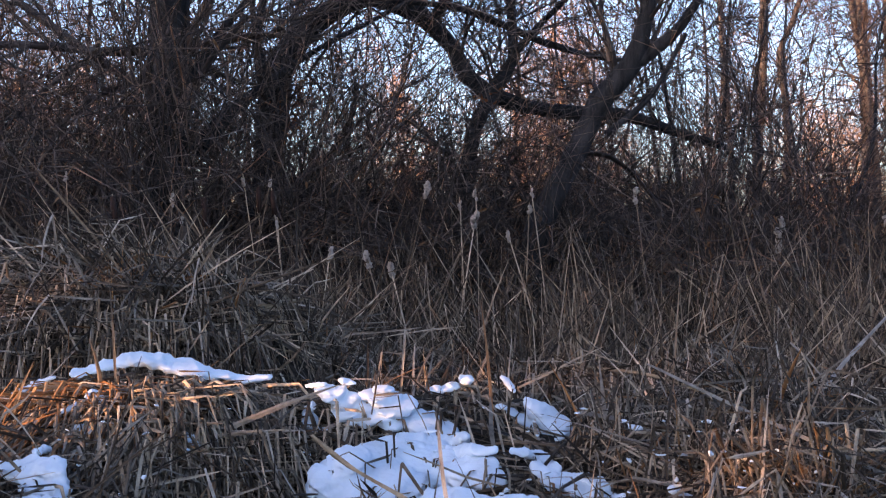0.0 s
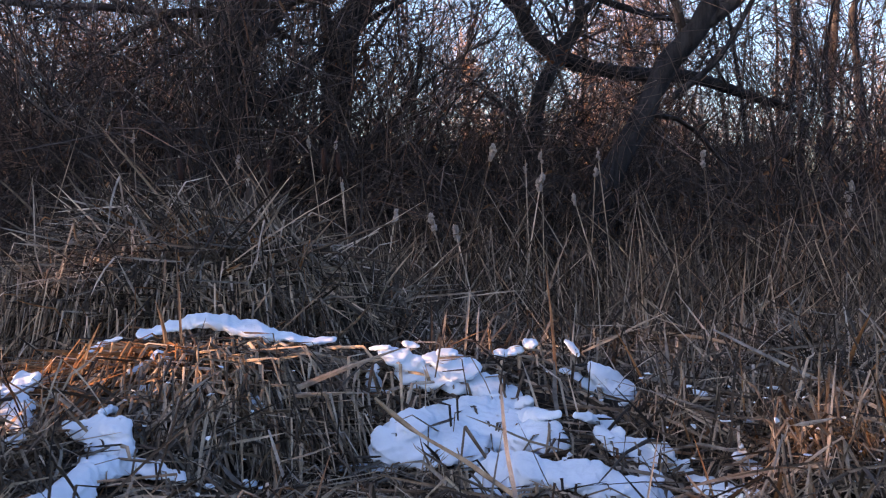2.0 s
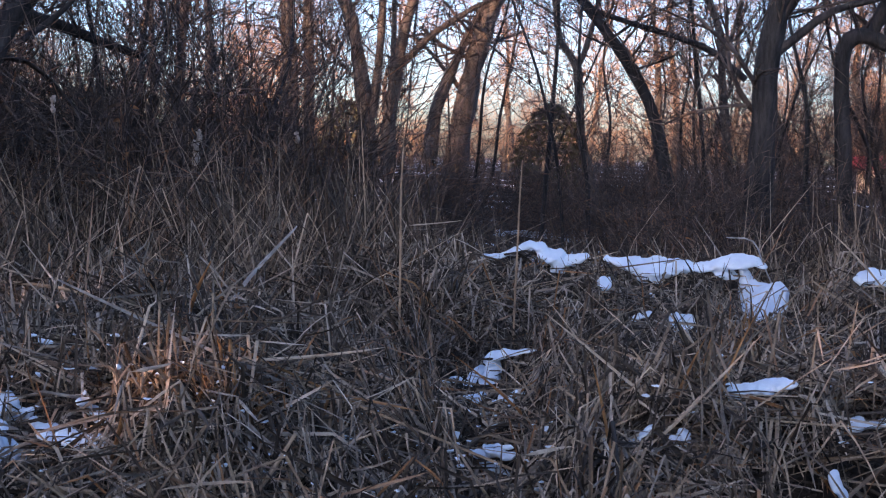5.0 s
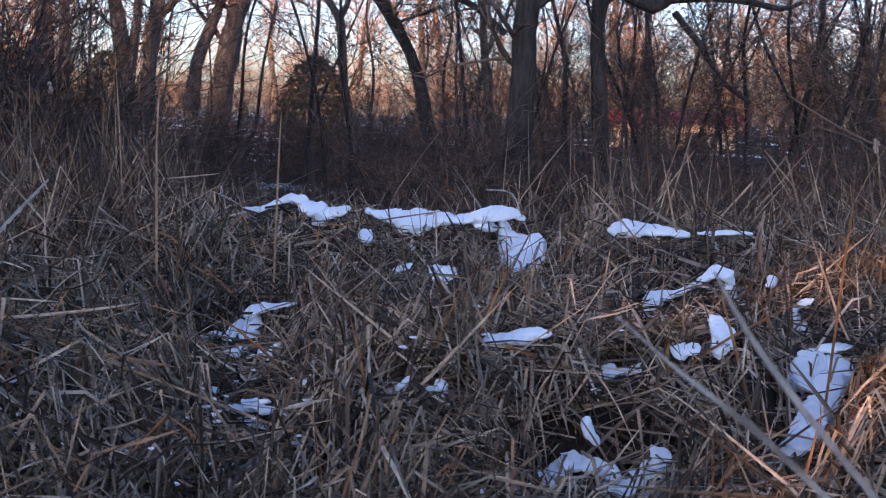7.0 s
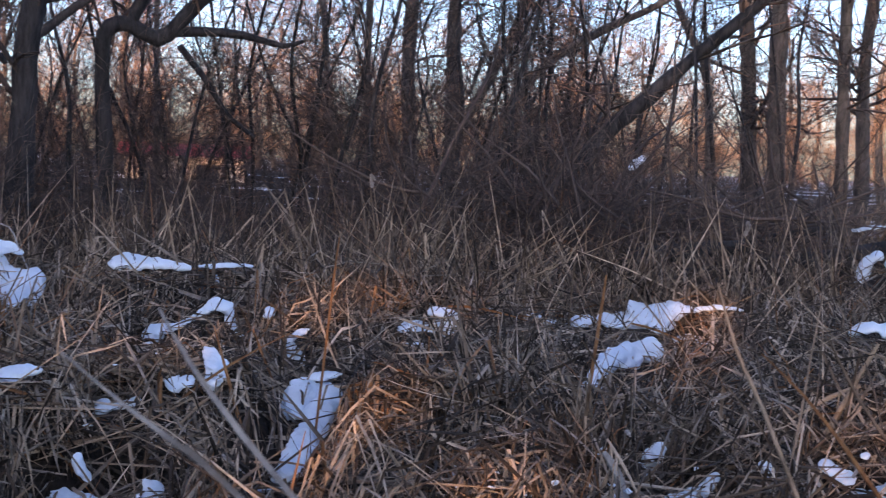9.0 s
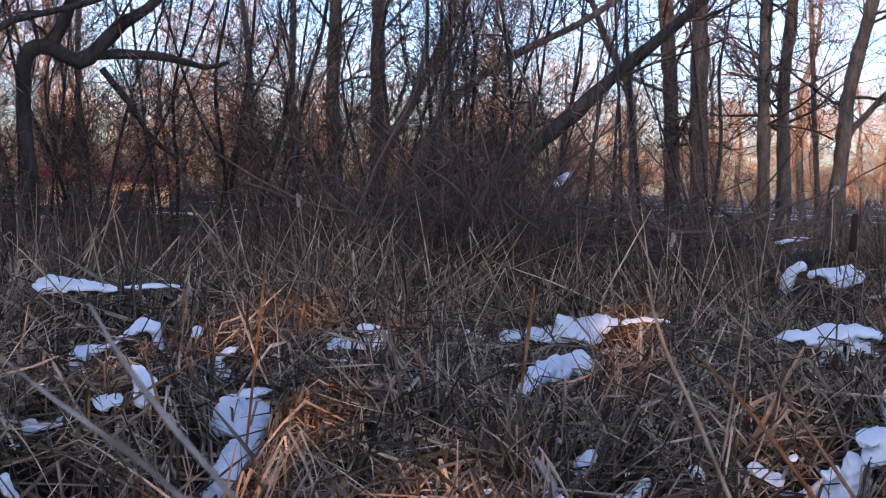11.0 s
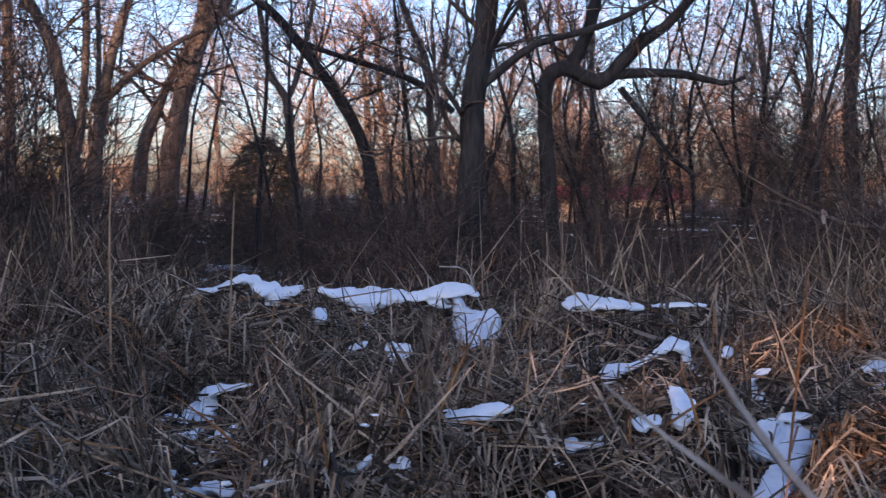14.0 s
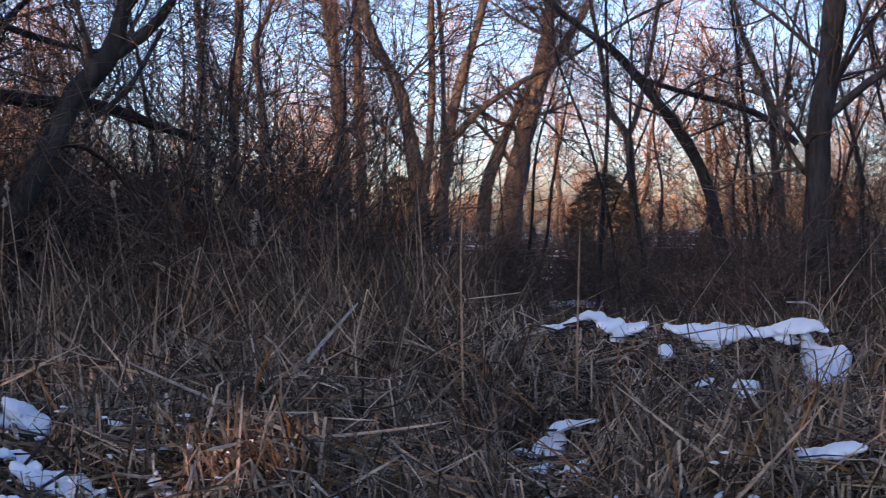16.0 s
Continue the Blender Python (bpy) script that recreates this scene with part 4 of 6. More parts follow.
def snow_patch(strokes, tilt=24):
    """Old snow lying back on a slope: many thin slabs grown into one crusted sheet with an uneven edge."""
    bm = bmesh.new()
    cx = np.vstack([np.asarray(s)[:, :3] for s in strokes]).mean(0)
    mean = float(np.mean([q[3] for s in strokes for q in s]))
    for s in strokes:
        step = max(0.012, mean * 0.3)
        run = spline(s, step) if len(s) > 1 else np.asarray(s, float)
        beat = np.arange(len(run)) * step / 0.045
        wave = lambda: np.interp(beat, np.arange(90), SG.uniform(-1, 1, 90))
        run[:, 3] *= 1.3 + 0.2 * wave()
        run[:, 2] += run[:, 3] * 0.22 * wave()
        steep = np.abs(np.gradient(run[:, 2])) / (np.linalg.norm(np.gradient(run[:, :3], axis=0), axis=1) + 1e-6) if len(run) > 1 else np.zeros(1)
        for (x, y, z, r), up in zip(run, steep):
            away = math.atan2(x, y)
            lean = tilt + 34 * max(0.0, up - 0.55) + SG.normal(0, 6)
            for k in range(2):
                q = max(r * SG.uniform(0.72, 1.0), 0.006)
                o = SG.normal(0, 0.14, 3) * r
                m = Matrix.Translation((x - cx[0] + o[0], y - cx[1] + o[1] * 0.5, z - cx[2] + o[2] * 0.8)) @ Matrix.Rotation(-away + SG.normal(0, 0.3), 4, "Z") @ Matrix.Rotation(radians(lean), 4, "X") @ Matrix.Diagonal((q * 1.1 + 0.003, q * 1.9 + 0.004, q * 0.26 + 0.0045, 1)) @ Matrix.Rotation(SG.uniform(0, 6.28), 4, "Z")
                bmesh.ops.create_icosphere(bm, subdivisions=1, radius=1.0, matrix=m)
    me = bpy.data.meshes.new("snow_patch")
    bm.to_mesh(me)
    bm.free()
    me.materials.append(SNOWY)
    ob = new("snow_patch", me)
    ob.location = cx
    far = math.hypot(cx[0], cx[1])
    r = ob.modifiers.new("join", "REMESH")
    r.mode, r.voxel_size, r.use_smooth_shade = "VOXEL", 0.0007 * far + 0.0012, True
    sm = ob.modifiers.new("soft", "SMOOTH")
    sm.factor, sm.iterations = 0.5, 11 if mean > 0.022 else 4
    dp = ob.modifiers.new("crust", "DISPLACE")
    tx = bpy.data.textures.get("crust") or bpy.data.textures.new("crust", "CLOUDS")
    tx.noise_scale, tx.noise_depth = 0.07, 3
    dp.texture, dp.strength, dp.mid_level, dp.texture_coords = tx, min(0.014, 0.28 * mean), 0.5, "GLOBAL"
    fd = ob.modifiers.new("grains", "DISPLACE")
    tf = bpy.data.textures.get("grains") or bpy.data.textures.new("grains", "CLOUDS")
    tf.noise_scale, tf.noise_depth = 0.02, 2
    fd.texture, fd.strength, fd.mid_level, fd.texture_coords = tf, min(0.004, 0.13 * mean) if mean > 0.022 else 0.4 * mean, 0.5, "GLOBAL"
    tagged(ob, "patch of crusted old snow on flattened reeds", "snow", "snow patches on the reeds")
    return ob


def touching(strokes):
    """Strokes that run into one another make one patch."""
    runs = [spline(s, 0.05) if len(s) > 1 else np.asarray(s, float) for s in strokes]
    mark = list(range(len(strokes)))
    for i in range(len(runs)):
        for j in range(i):
            gap = np.linalg.norm(runs[i][:, None, :3] - runs[j][None, :, :3], axis=2) - runs[i][:, None, 3] - runs[j][None, :, 3]
            if gap.min() < -0.01:
                mark = [mark[j] if m == mark[i] else m for m in mark]
    return [[s for s, m in zip(strokes, mark) if m == k] for k in sorted(set(mark))]


patches = [snow_patch(g) for g in touching([stroke for patch in SNOW for stroke in patch])]
# thin snow lying in the open strip under the trees
W = np.random.default_rng(15)
for k in range(14):
    az, d = W.uniform(20.5, 28.5), W.uniform(15.5, 27)
    x, y = polar(az, d)
    n = int(W.integers(2, 5))
    run = [(x + 0.35 * i + W.normal(0, 0.1), y + W.normal(0, 0.15) - 0.15 * i, 0, W.uniform(0.05, 0.12)) for i in range(n)]
    patches.append(snow_patch([[(a, c, float(land(a, c)) + 0.04, r) for a, c, _, r in run]], 12))
# crumbs of snow caught between the leaves
CR = np.random.default_rng(29)
bm = bmesh.new()
for az0, az1, d0, d1, n in ((12, 25, 4.6, 6.4, 150), (6, 14, 5.2, 6.4, 50), (26, 40, 4.4, 7.5, 60), (46, 58, 4.2, 5.6, 130), (-14, 8, 5.0, 6.6, 60)):
    cxs, cys = scatter(CR, n, az0, az1, d0, d1)
    for x, y, z in zip(cxs, cys, land(cxs, cys)):
        q = CR.uniform(0.004, 0.011)
        m = Matrix.Translation((x, y, z + CR.uniform(0.1, 0.24))) @ Matrix.Rotation(CR.uniform(0, 6.28), 4, "Z") @ Matrix.Rotation(CR.normal(0.4, 0.3), 4, "X") @ Matrix.Diagonal((q * CR.uniform(0.8, 2.8), q, q * 0.45, 1))
        made = bmesh.ops.create_icosphere(bm, subdivisions=1, radius=1.0, matrix=m)
        for v in made["verts"]:
            v.co += Vector(CR.normal(0, q * 0.26, 3))
me = bpy.data.meshes.new("snow_crumbs")
bm.to_mesh(me)
bm.free()
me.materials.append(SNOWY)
tagged(new("snow_crumbs", me), "crumbs of old snow caught between dry leaves", "snow", kind="stuff")
eyes = bpy.context.evaluated_depsgraph_get()
solid = [bpy.data.meshes.new_from_object(ob.evaluated_get(eyes)) for ob in patches]


def outer_shell(me):
    """Only the largest connected piece of a mesh."""
    n = len(me.vertices)
    e = np.empty(len(me.edges) * 2, np.int32)
    me.edges.foreach_get("vertices", e)
    e = e.reshape(-1, 2)
    mark = np.arange(n)
    while True:
        low = np.minimum(mark[e[:, 0]], mark[e[:, 1]])
        nxt = mark.copy()
        np.minimum.at(nxt, e[:, 0], low)
        np.minimum.at(nxt, e[:, 1], low)
        nxt = nxt[nxt]
        if (nxt == mark).all():
            break
        mark = nxt
    best = np.bincount(mark).argmax()
    if (mark == best).all():
        return
    bm = bmesh.new()
    bm.from_mesh(me)
    bm.verts.ensure_lookup_table()
    bmesh.ops.delete(bm, geom=[bm.verts[int(i)] for i in np.nonzero(mark != best)[0]], context="VERTS")
    bm.to_mesh(me)
    bm.free()


for ob, me in zip(patches, solid):
    outer_shell(me)
    ob.modifiers.clear()
    ob.data = me


# ---------------------------------------------------------------- trees
# each limb a run of x y z and radius; the first is the trunk
TREES = []
TREES.append([
    [(-2.41, 13.44, 1.07, 0.194), (-2.37, 13.44, 1.98, 0.189), (-2.33, 13.41, 2.59, 0.179), (-2.31, 13.34, 3.25, 0.174), (-2.30, 13.27, 3.71, 0.170)],
    [(-2.13, 13.47, 2.26, 0.082), (-1.86, 13.49, 2.57, 0.058), (-1.53, 13.50, 2.84, 0.039), (-1.10, 13.51, 3.13, 0.024)],
    [(-2.19, 13.41, 2.83, 0.053), (-1.90, 13.41, 3.26, 0.039), (-1.66, 13.40, 3.54, 0.029)],
])
TREES.append([
    [(-1.65, 14.57, 1.55, 0.161), (-1.61, 14.54, 2.33, 0.151), (-1.49, 14.49, 3.14, 0.135), (-1.10, 14.46, 3.58, 0.109), (-0.66, 14.46, 3.74, 0.099), (-0.25, 14.50, 3.58, 0.094), (0.06, 14.54, 3.28, 0.083), (0.22, 14.57, 2.99, 0.073), (0.57, 14.58, 2.79, 0.068), (1.09, 14.56, 2.69, 0.068), (1.60, 14.51, 2.66, 0.057), (2.11, 14.46, 2.49, 0.047), (2.53, 14.40, 2.35, 0.031)],
    [(-1.60, 14.51, 2.74, 0.068), (-1.71, 14.44, 3.29, 0.047), (-1.65, 14.39, 3.70, 0.036)],
    [(-0.15, 14.51, 3.50, 0.052), (0.06, 14.47, 3.76, 0.042)],
])
TREES.append([
    [(0.70, 13.14, 1.30, 0.103), (0.80, 13.13, 1.72, 0.103), (1.07, 13.09, 2.23, 0.098), (1.25, 13.04, 2.64, 0.093), (1.51, 12.98, 2.95, 0.084), (1.61, 12.93, 3.27, 0.070), (1.63, 12.88, 3.54, 0.061)],
    [(1.43, 13.00, 2.87, 0.056), (1.79, 12.92, 3.13, 0.047), (2.03, 12.84, 3.44, 0.037)],
    [(1.30, 13.06, 2.37, 0.028), (1.66, 12.99, 2.68, 0.023), (1.94, 12.89, 3.18, 0.019)],
])
TREES.append([
    [(0.18, 14.16, 1.54, 0.080), (0.20, 14.14, 2.15, 0.075), (0.28, 14.11, 2.57, 0.065), (0.45, 14.08, 2.89, 0.055), (0.59, 14.05, 3.11, 0.050), (0.58, 14.00, 3.43, 0.045), (0.57, 13.96, 3.72, 0.040)],
    [(0.59, 14.04, 3.14, 0.035), (0.85, 13.99, 3.43, 0.028), (1.09, 13.94, 3.67, 0.023)],
    [(-0.74, 13.97, 3.65, 0.025), (0.05, 14.00, 3.57, 0.033), (0.45, 14.01, 3.43, 0.035), (0.85, 14.01, 3.26, 0.033), (1.34, 13.99, 3.12, 0.025), (1.78, 13.94, 3.07, 0.018)],
])
TREES.append([
    [(8.06, 24.81, 1.11, 0.187), (8.02, 24.82, 2.04, 0.177), (7.84, 24.82, 3.15, 0.140), (7.65, 24.82, 3.89, 0.121), (7.19, 24.85, 4.80, 0.103)],
    [(8.07, 24.80, 2.13, 0.112), (8.17, 24.73, 2.96, 0.084), (8.19, 24.63, 4.06, 0.075), (8.14, 24.54, 4.96, 0.065)],
    [(8.37, 24.71, 1.30, 0.149), (8.37, 24.70, 2.04, 0.140), (8.47, 24.63, 2.96, 0.121), (8.59, 24.52, 3.78, 0.103), (8.84, 24.32, 4.76, 0.084)],
    [(8.45, 24.64, 2.91, 0.075), (8.96, 24.42, 3.49, 0.070), (9.62, 24.12, 3.98, 0.051), (10.19, 23.85, 4.27, 0.037)],
])
TREES.append([
    [(11.87, 30.88, 0.77, 0.332), (12.01, 30.83, 1.94, 0.296), (12.25, 30.66, 3.56, 0.249), (12.54, 30.45, 4.70, 0.225), (12.63, 30.27, 5.82, 0.166)],
    [(12.58, 30.43, 4.69, 0.154), (13.01, 30.16, 5.47, 0.118), (13.24, 29.99, 5.91, 0.095)],
    [(11.44, 31.05, 1.47, 0.178), (11.52, 31.00, 2.41, 0.166), (11.83, 30.84, 3.39, 0.130), (12.21, 30.61, 4.36, 0.071)],
])
TREES.append([
    [(10.63, 21.61, 0.95, 0.095), (10.45, 21.70, 1.87, 0.086), (10.33, 21.71, 2.95, 0.078), (10.10, 21.79, 3.29, 0.060), (9.94, 21.78, 4.12, 0.052), (9.81, 21.76, 4.70, 0.043)],
    [(10.34, 21.70, 2.91, 0.060), (10.48, 21.60, 3.36, 0.052), (10.66, 21.36, 4.66, 0.043)],
])
TREES.append([
    [(9.75, 17.44, 0.79, 0.108), (9.62, 17.52, 1.37, 0.093), (9.47, 17.60, 2.08, 0.079), (9.21, 17.71, 2.65, 0.072), (8.67, 17.91, 3.42, 0.065), (8.33, 18.03, 3.80, 0.050), (7.85, 18.19, 4.17, 0.043)],
    [(8.67, 17.91, 3.41, 0.036), (9.19, 17.67, 3.23, 0.036), (9.70, 17.41, 3.06, 0.039), (10.05, 17.23, 2.91, 0.043), (10.43, 17.02, 2.56, 0.047)],
])
TREES.append([
    [(8.72, 13.96, 0.46, 0.160), (8.76, 13.97, 1.17, 0.148), (8.78, 13.95, 1.99, 0.136), (8.78, 13.92, 2.58, 0.124), (8.83, 13.83, 3.16, 0.118), (8.84, 13.74, 3.74, 0.113)],
    [(8.81, 13.90, 2.61, 0.047), (9.05, 13.72, 2.87, 0.044), (9.28, 13.54, 3.08, 0.041), (9.60, 13.30, 3.19, 0.036), (9.96, 13.02, 3.34, 0.030), (10.33, 12.68, 3.61, 0.024)],
])
TREES.append([
    [(10.06, 14.30, 0.91, 0.094), (10.01, 14.34, 1.85, 0.088), (9.96, 14.33, 2.62, 0.082), (10.01, 14.28, 2.87, 0.088), (10.18, 14.15, 2.91, 0.088), (10.44, 13.98, 2.76, 0.088), (10.59, 13.85, 2.93, 0.082), (10.77, 13.68, 3.20, 0.075), (10.97, 13.50, 3.38, 0.063), (11.19, 13.26, 3.74, 0.050)],
    [(10.43, 13.98, 2.82, 0.057), (10.79, 13.70, 2.87, 0.053), (11.17, 13.39, 2.85, 0.047), (11.49, 13.13, 2.76, 0.031), (11.66, 12.97, 2.83, 0.019)],
    [(10.20, 14.13, 2.96, 0.063), (10.32, 13.99, 3.42, 0.069), (10.35, 13.90, 3.87, 0.075)],
    [(10.62, 13.84, 2.71, 0.038), (10.87, 13.68, 2.35, 0.035), (11.07, 13.53, 1.98, 0.028), (11.31, 13.34, 1.74, 0.022)],
])
TREES.append([
    [(14.47, 23.94, 0.52, 0.111), (14.41, 24.00, 1.52, 0.100), (14.27, 24.05, 2.82, 0.090), (14.16, 24.03, 3.81, 0.080), (13.78, 24.15, 4.70, 0.060), (13.61, 24.17, 5.28, 0.050)],
    [(14.25, 24.02, 3.32, 0.050), (14.42, 23.85, 4.11, 0.045), (14.45, 23.73, 4.90, 0.035)],
])
TREES.append([
    [(15.67, 13.88, 1.49, 0.090), (15.82, 13.70, 2.14, 0.083), (16.14, 13.28, 2.86, 0.075), (16.56, 12.69, 3.35, 0.068), (17.04, 11.98, 3.79, 0.053)],
])
TREES.append([
    [(14.11, 11.09, 1.34, 0.097), (14.32, 10.80, 1.94, 0.097), (14.60, 10.40, 2.40, 0.090), (14.89, 9.94, 2.91, 0.078), (15.17, 9.42, 3.42, 0.065)],
])
TREES.append([
    [(17.61, 16.20, 1.46, 0.103), (17.68, 16.12, 2.03, 0.095), (17.96, 15.77, 2.94, 0.086), (18.12, 15.50, 3.63, 0.078), (18.20, 15.33, 4.14, 0.060)],
])
TREES.append([[(3.94, 21.78, 2.28, 0.055), (3.87, 21.72, 3.44, 0.055), (3.78, 21.63, 4.35, 0.047), (3.75, 21.55, 4.96, 0.039)]])
TREES.append([[(5.06, 25.64, 2.42, 0.103), (5.09, 25.56, 3.60, 0.093), (5.13, 25.43, 4.68, 0.084), (5.09, 25.31, 5.57, 0.075)]])
TREES.append([[(5.11, 23.58, 2.34, 0.069), (5.06, 23.51, 3.60, 0.065), (4.96, 23.46, 4.30, 0.060), (5.18, 23.33, 4.91, 0.047)]])
TREES.append([[(7.75, 29.11, 2.55, 0.108), (7.72, 29.02, 4.10, 0.097), (7.60, 28.95, 5.02, 0.086), (7.41, 28.86, 6.04, 0.075)]])
TREES.append([[(6.52, 24.23, 1.49, 0.072), (6.52, 24.19, 2.74, 0.063), (6.42, 24.12, 3.98, 0.058), (6.29, 24.02, 5.03, 0.054)]])
TREES.append([[(8.18, 28.95, 1.50, 0.129), (8.18, 28.92, 2.89, 0.118), (8.11, 28.84, 4.27, 0.108), (8.03, 28.68, 5.73, 0.097)]])
TREES.append([[(7.92, 28.92, 1.00, 0.097), (7.90, 28.91, 2.68, 0.086), (7.77, 28.85, 4.13, 0.075), (7.62, 28.74, 5.46, 0.065)]])
TREES.append([[(10.25, 30.30, 0.98, 0.080), (10.28, 30.27, 2.80, 0.069), (10.28, 30.16, 4.37, 0.063), (10.16, 30.02, 5.91, 0.057)]])
TREES.append([[(20.28, 27.27, 0.84, 0.098), (20.25, 27.28, 2.53, 0.085), (20.14, 27.23, 4.32, 0.079), (20.03, 27.07, 6.09, 0.073)]])
TREES.append([[(17.69, 18.94, 1.38, 0.093), (17.57, 19.02, 2.76, 0.075), (17.40, 19.04, 4.12, 0.065)]])
TREES.append([[(16.74, 17.09, 1.41, 0.078), (16.65, 17.14, 2.69, 0.069), (16.58, 17.07, 3.96, 0.060)]])
TREES.append([[(20.02, 19.47, 1.42, 0.161), (19.93, 19.51, 2.92, 0.151), (19.85, 19.41, 4.59, 0.141)]])
TREES.append([[(21.99, 20.31, 1.45, 0.172), (21.93, 20.31, 3.05, 0.161), (21.82, 20.22, 4.84, 0.151)]])
TREES.append([[(21.67, 14.29, 1.81, 0.084), (21.56, 14.35, 3.18, 0.084), (21.29, 14.63, 3.98, 0.075), (21.12, 14.78, 4.51, 0.065)]])
TREES.append([[(27.10, 16.95, 1.46, 0.195), (27.02, 16.99, 3.03, 0.184), (26.78, 17.04, 5.23, 0.172)]])
TREES.append([[(25.66, 15.46, 1.38, 0.205), (25.59, 15.48, 3.26, 0.194), (25.45, 15.43, 5.01, 0.183)]])
TREES.append([[(26.26, 14.44, 1.53, 0.151), (26.17, 14.45, 3.61, 0.140), (26.05, 14.38, 5.03, 0.129)]])
TREES.append([[(29.07, 15.54, 1.55, 0.178), (28.97, 15.56, 3.82, 0.154), (28.90, 15.39, 5.39, 0.142)]])
TREES.append([[(32.07, 16.31, 1.34, 0.078), (31.95, 16.42, 3.59, 0.071), (31.73, 16.45, 5.69, 0.065)]])
TREES.append([[(26.87, 13.30, 1.28, 0.183), (26.91, 13.20, 2.33, 0.172), (26.90, 13.08, 3.57, 0.161), (26.93, 12.73, 5.01, 0.140)]])
TREES.append([[(26.93, 13.14, 2.43, 0.065), (27.07, 12.81, 3.07, 0.075), (27.29, 12.21, 3.80, 0.065)]])


def grow(segs, rng, p, w, length, r, level, rise=0.15):
    """A bough that curves and forks into ever thinner twigs."""
    n = 4 + level
    step = length / n
    bend = rng.normal(0, 0.14, 3)
    for k in range(n):
        w = w + bend + rng.normal(0, 0.07, 3)
        w[2] += rise * 0.4
        w = w / (np.linalg.norm(w) + 1e-9)
        q = p + w * step
        r2 = r * (1 - 0.6 / n)
        segs.append((*p, *q, r, r2))
        p, r = q, r2
        if level > 0 and rng.random() < 0.72:
            s = w + rng.normal(0, 0.66, 3)
            s = s / np.linalg.norm(s)
            grow(segs, rng, p, s, length * rng.uniform(0.45, 0.8), max(r * 0.6, 0.0048), level - 1, rise)


def tree(limbs, rng, label, material, boughs, tall):
    base = limbs[0][0]
    foot = (base[0], base[1], float(land(base[0], base[1])) - 0.15)
    ob = holder("tree", foot, label, "tree", "bare trees")
    off = np.array(foot)
    segs, ends = [], []
    for n, limb in enumerate(limbs):
        run = [tuple(q) for q in limb]
        if n == 0:
            run = [(foot[0] + 0.02, foot[1], foot[2], base[3] * 1.5), (foot[0], foot[1], foot[2] + 0.25, base[3] * 1.2)] + run
        p = np.array(run[-1][:3])
        w = p - np.array(run[-2][:3])
        w = w / np.linalg.norm(w)
        r = run[-1][3]
        # the limb goes on upwards beyond the view
        high = max(0.0, tall * rng.uniform(0.8, 1.1) - p[2])
        if p[2] > 2.6 and high > 0 and r > 0.02:
            k = 5
            for i in range(k):
                w = w + rng.normal(0, 0.09, 3) + np.array([0, 0, 0.06])
                w = w / np.linalg.norm(w)
                p = p + w * high / k
                r *= 0.74
                run.append((*p, r))
        fine = spline(run, 0.16 if run[0][3] > 0.04 else 0.1)
        loc = fine.copy()
        loc[:, :3] -= off
        v, f = swept(loc, 10 if fine[0, 3] > 0.06 else 7, rng, 0.09)
        link_mesh("trunk" if n == 0 else "limb", v, f, material, ob)
        count = max(3, int(boughs * len(fine) / 30))
        for i in rng.integers(len(fine) // 4, len(fine), count):
            q = fine[i]
            w2 = rng.normal(0, 1, 3)
            w2[2] = abs(w2[2]) * 0.6 + 0.1
            w2 = w2 / np.linalg.norm(w2)
            grow(segs, rng, q[:3].copy(), w2, rng.uniform(0.6, 1.5) * (0.6 + 6 * min(q[3], 0.15)), max(0.006, q[3] * 0.3), 2 if rng.random() < 0.62 else 3)
    s = np.array(segs)
    s[:, 0:3] -= off
    s[:, 3:6] -= off
    v, f = sticks(s, 3)
    link_mesh("crown", v, f, TWIG, ob, label="bare dark twigs")
    return ob


R = np.random.default_rng(11)
for n, limbs in enumerate(TREES):
    if math.hypot(limbs[0][0][0], limbs[0][0][1]) > 20:
        limbs = [[(x, y, z, r * 0.84) for x, y, z, r in limb] for limb in limbs]
    thick = limbs[0][0][3]
    near = math.hypot(limbs[0][0][0], limbs[0][0][1])
    label = "bare leaning tree with dark grey bark" if len(limbs) > 1 else "slim bare tree with straight grey trunk"
    tree(limbs, R, label, BARK if near < 20 else FARBARK, 13 if near < 22 else 11, 8.5 if near < 19 else 11)


def thicket(place, rng, high, stems, level, label, leaves=0, thick=1.0, splay=0.3):
    ob = holder("shrub", place, label, "shrub", "bare shrubs behind the reeds")
    segs = []
    for k in range(stems):
        p = np.array([rng.normal(0, 0.3), rng.normal(0, 0.3), -0.1])
        w = np.array([rng.normal(0, splay), rng.normal(0, splay), 1.0])
        grow(segs, rng, p, w / np.linalg.norm(w), high * rng.uniform(0.6, 1.0), rng.uniform(0.006, 0.014) * thick, level, 0.12)
    s = np.array(segs)
    v, f = sticks(s, 3)
    link_mesh("crown", v, f, TWIG, ob)
    if leaves:
        pick = s[rng.integers(0, len(s), leaves)]
        root = pick[:, 3:6]
        root = root[root[:, 2] < high * 0.75]
        n = len(root)
        way = rng.normal(0, 1, (n, 3)) + np.array([0, 0, -0.8])
        way /= np.linalg.norm(way, axis=1, keepdims=True)
        v, f = ribbons(root, way, rng.uniform(0.04, 0.09, n), rng.uniform(0.018, 0.035, n), rng.uniform(0, 0.4, n), rng, 2, 0.2)
        link_mesh("foliage", v, f, DEADLEAF, ob, smooth=False)
    return ob


def standing(x, y):
    return (x, y, float(land(x, y)))


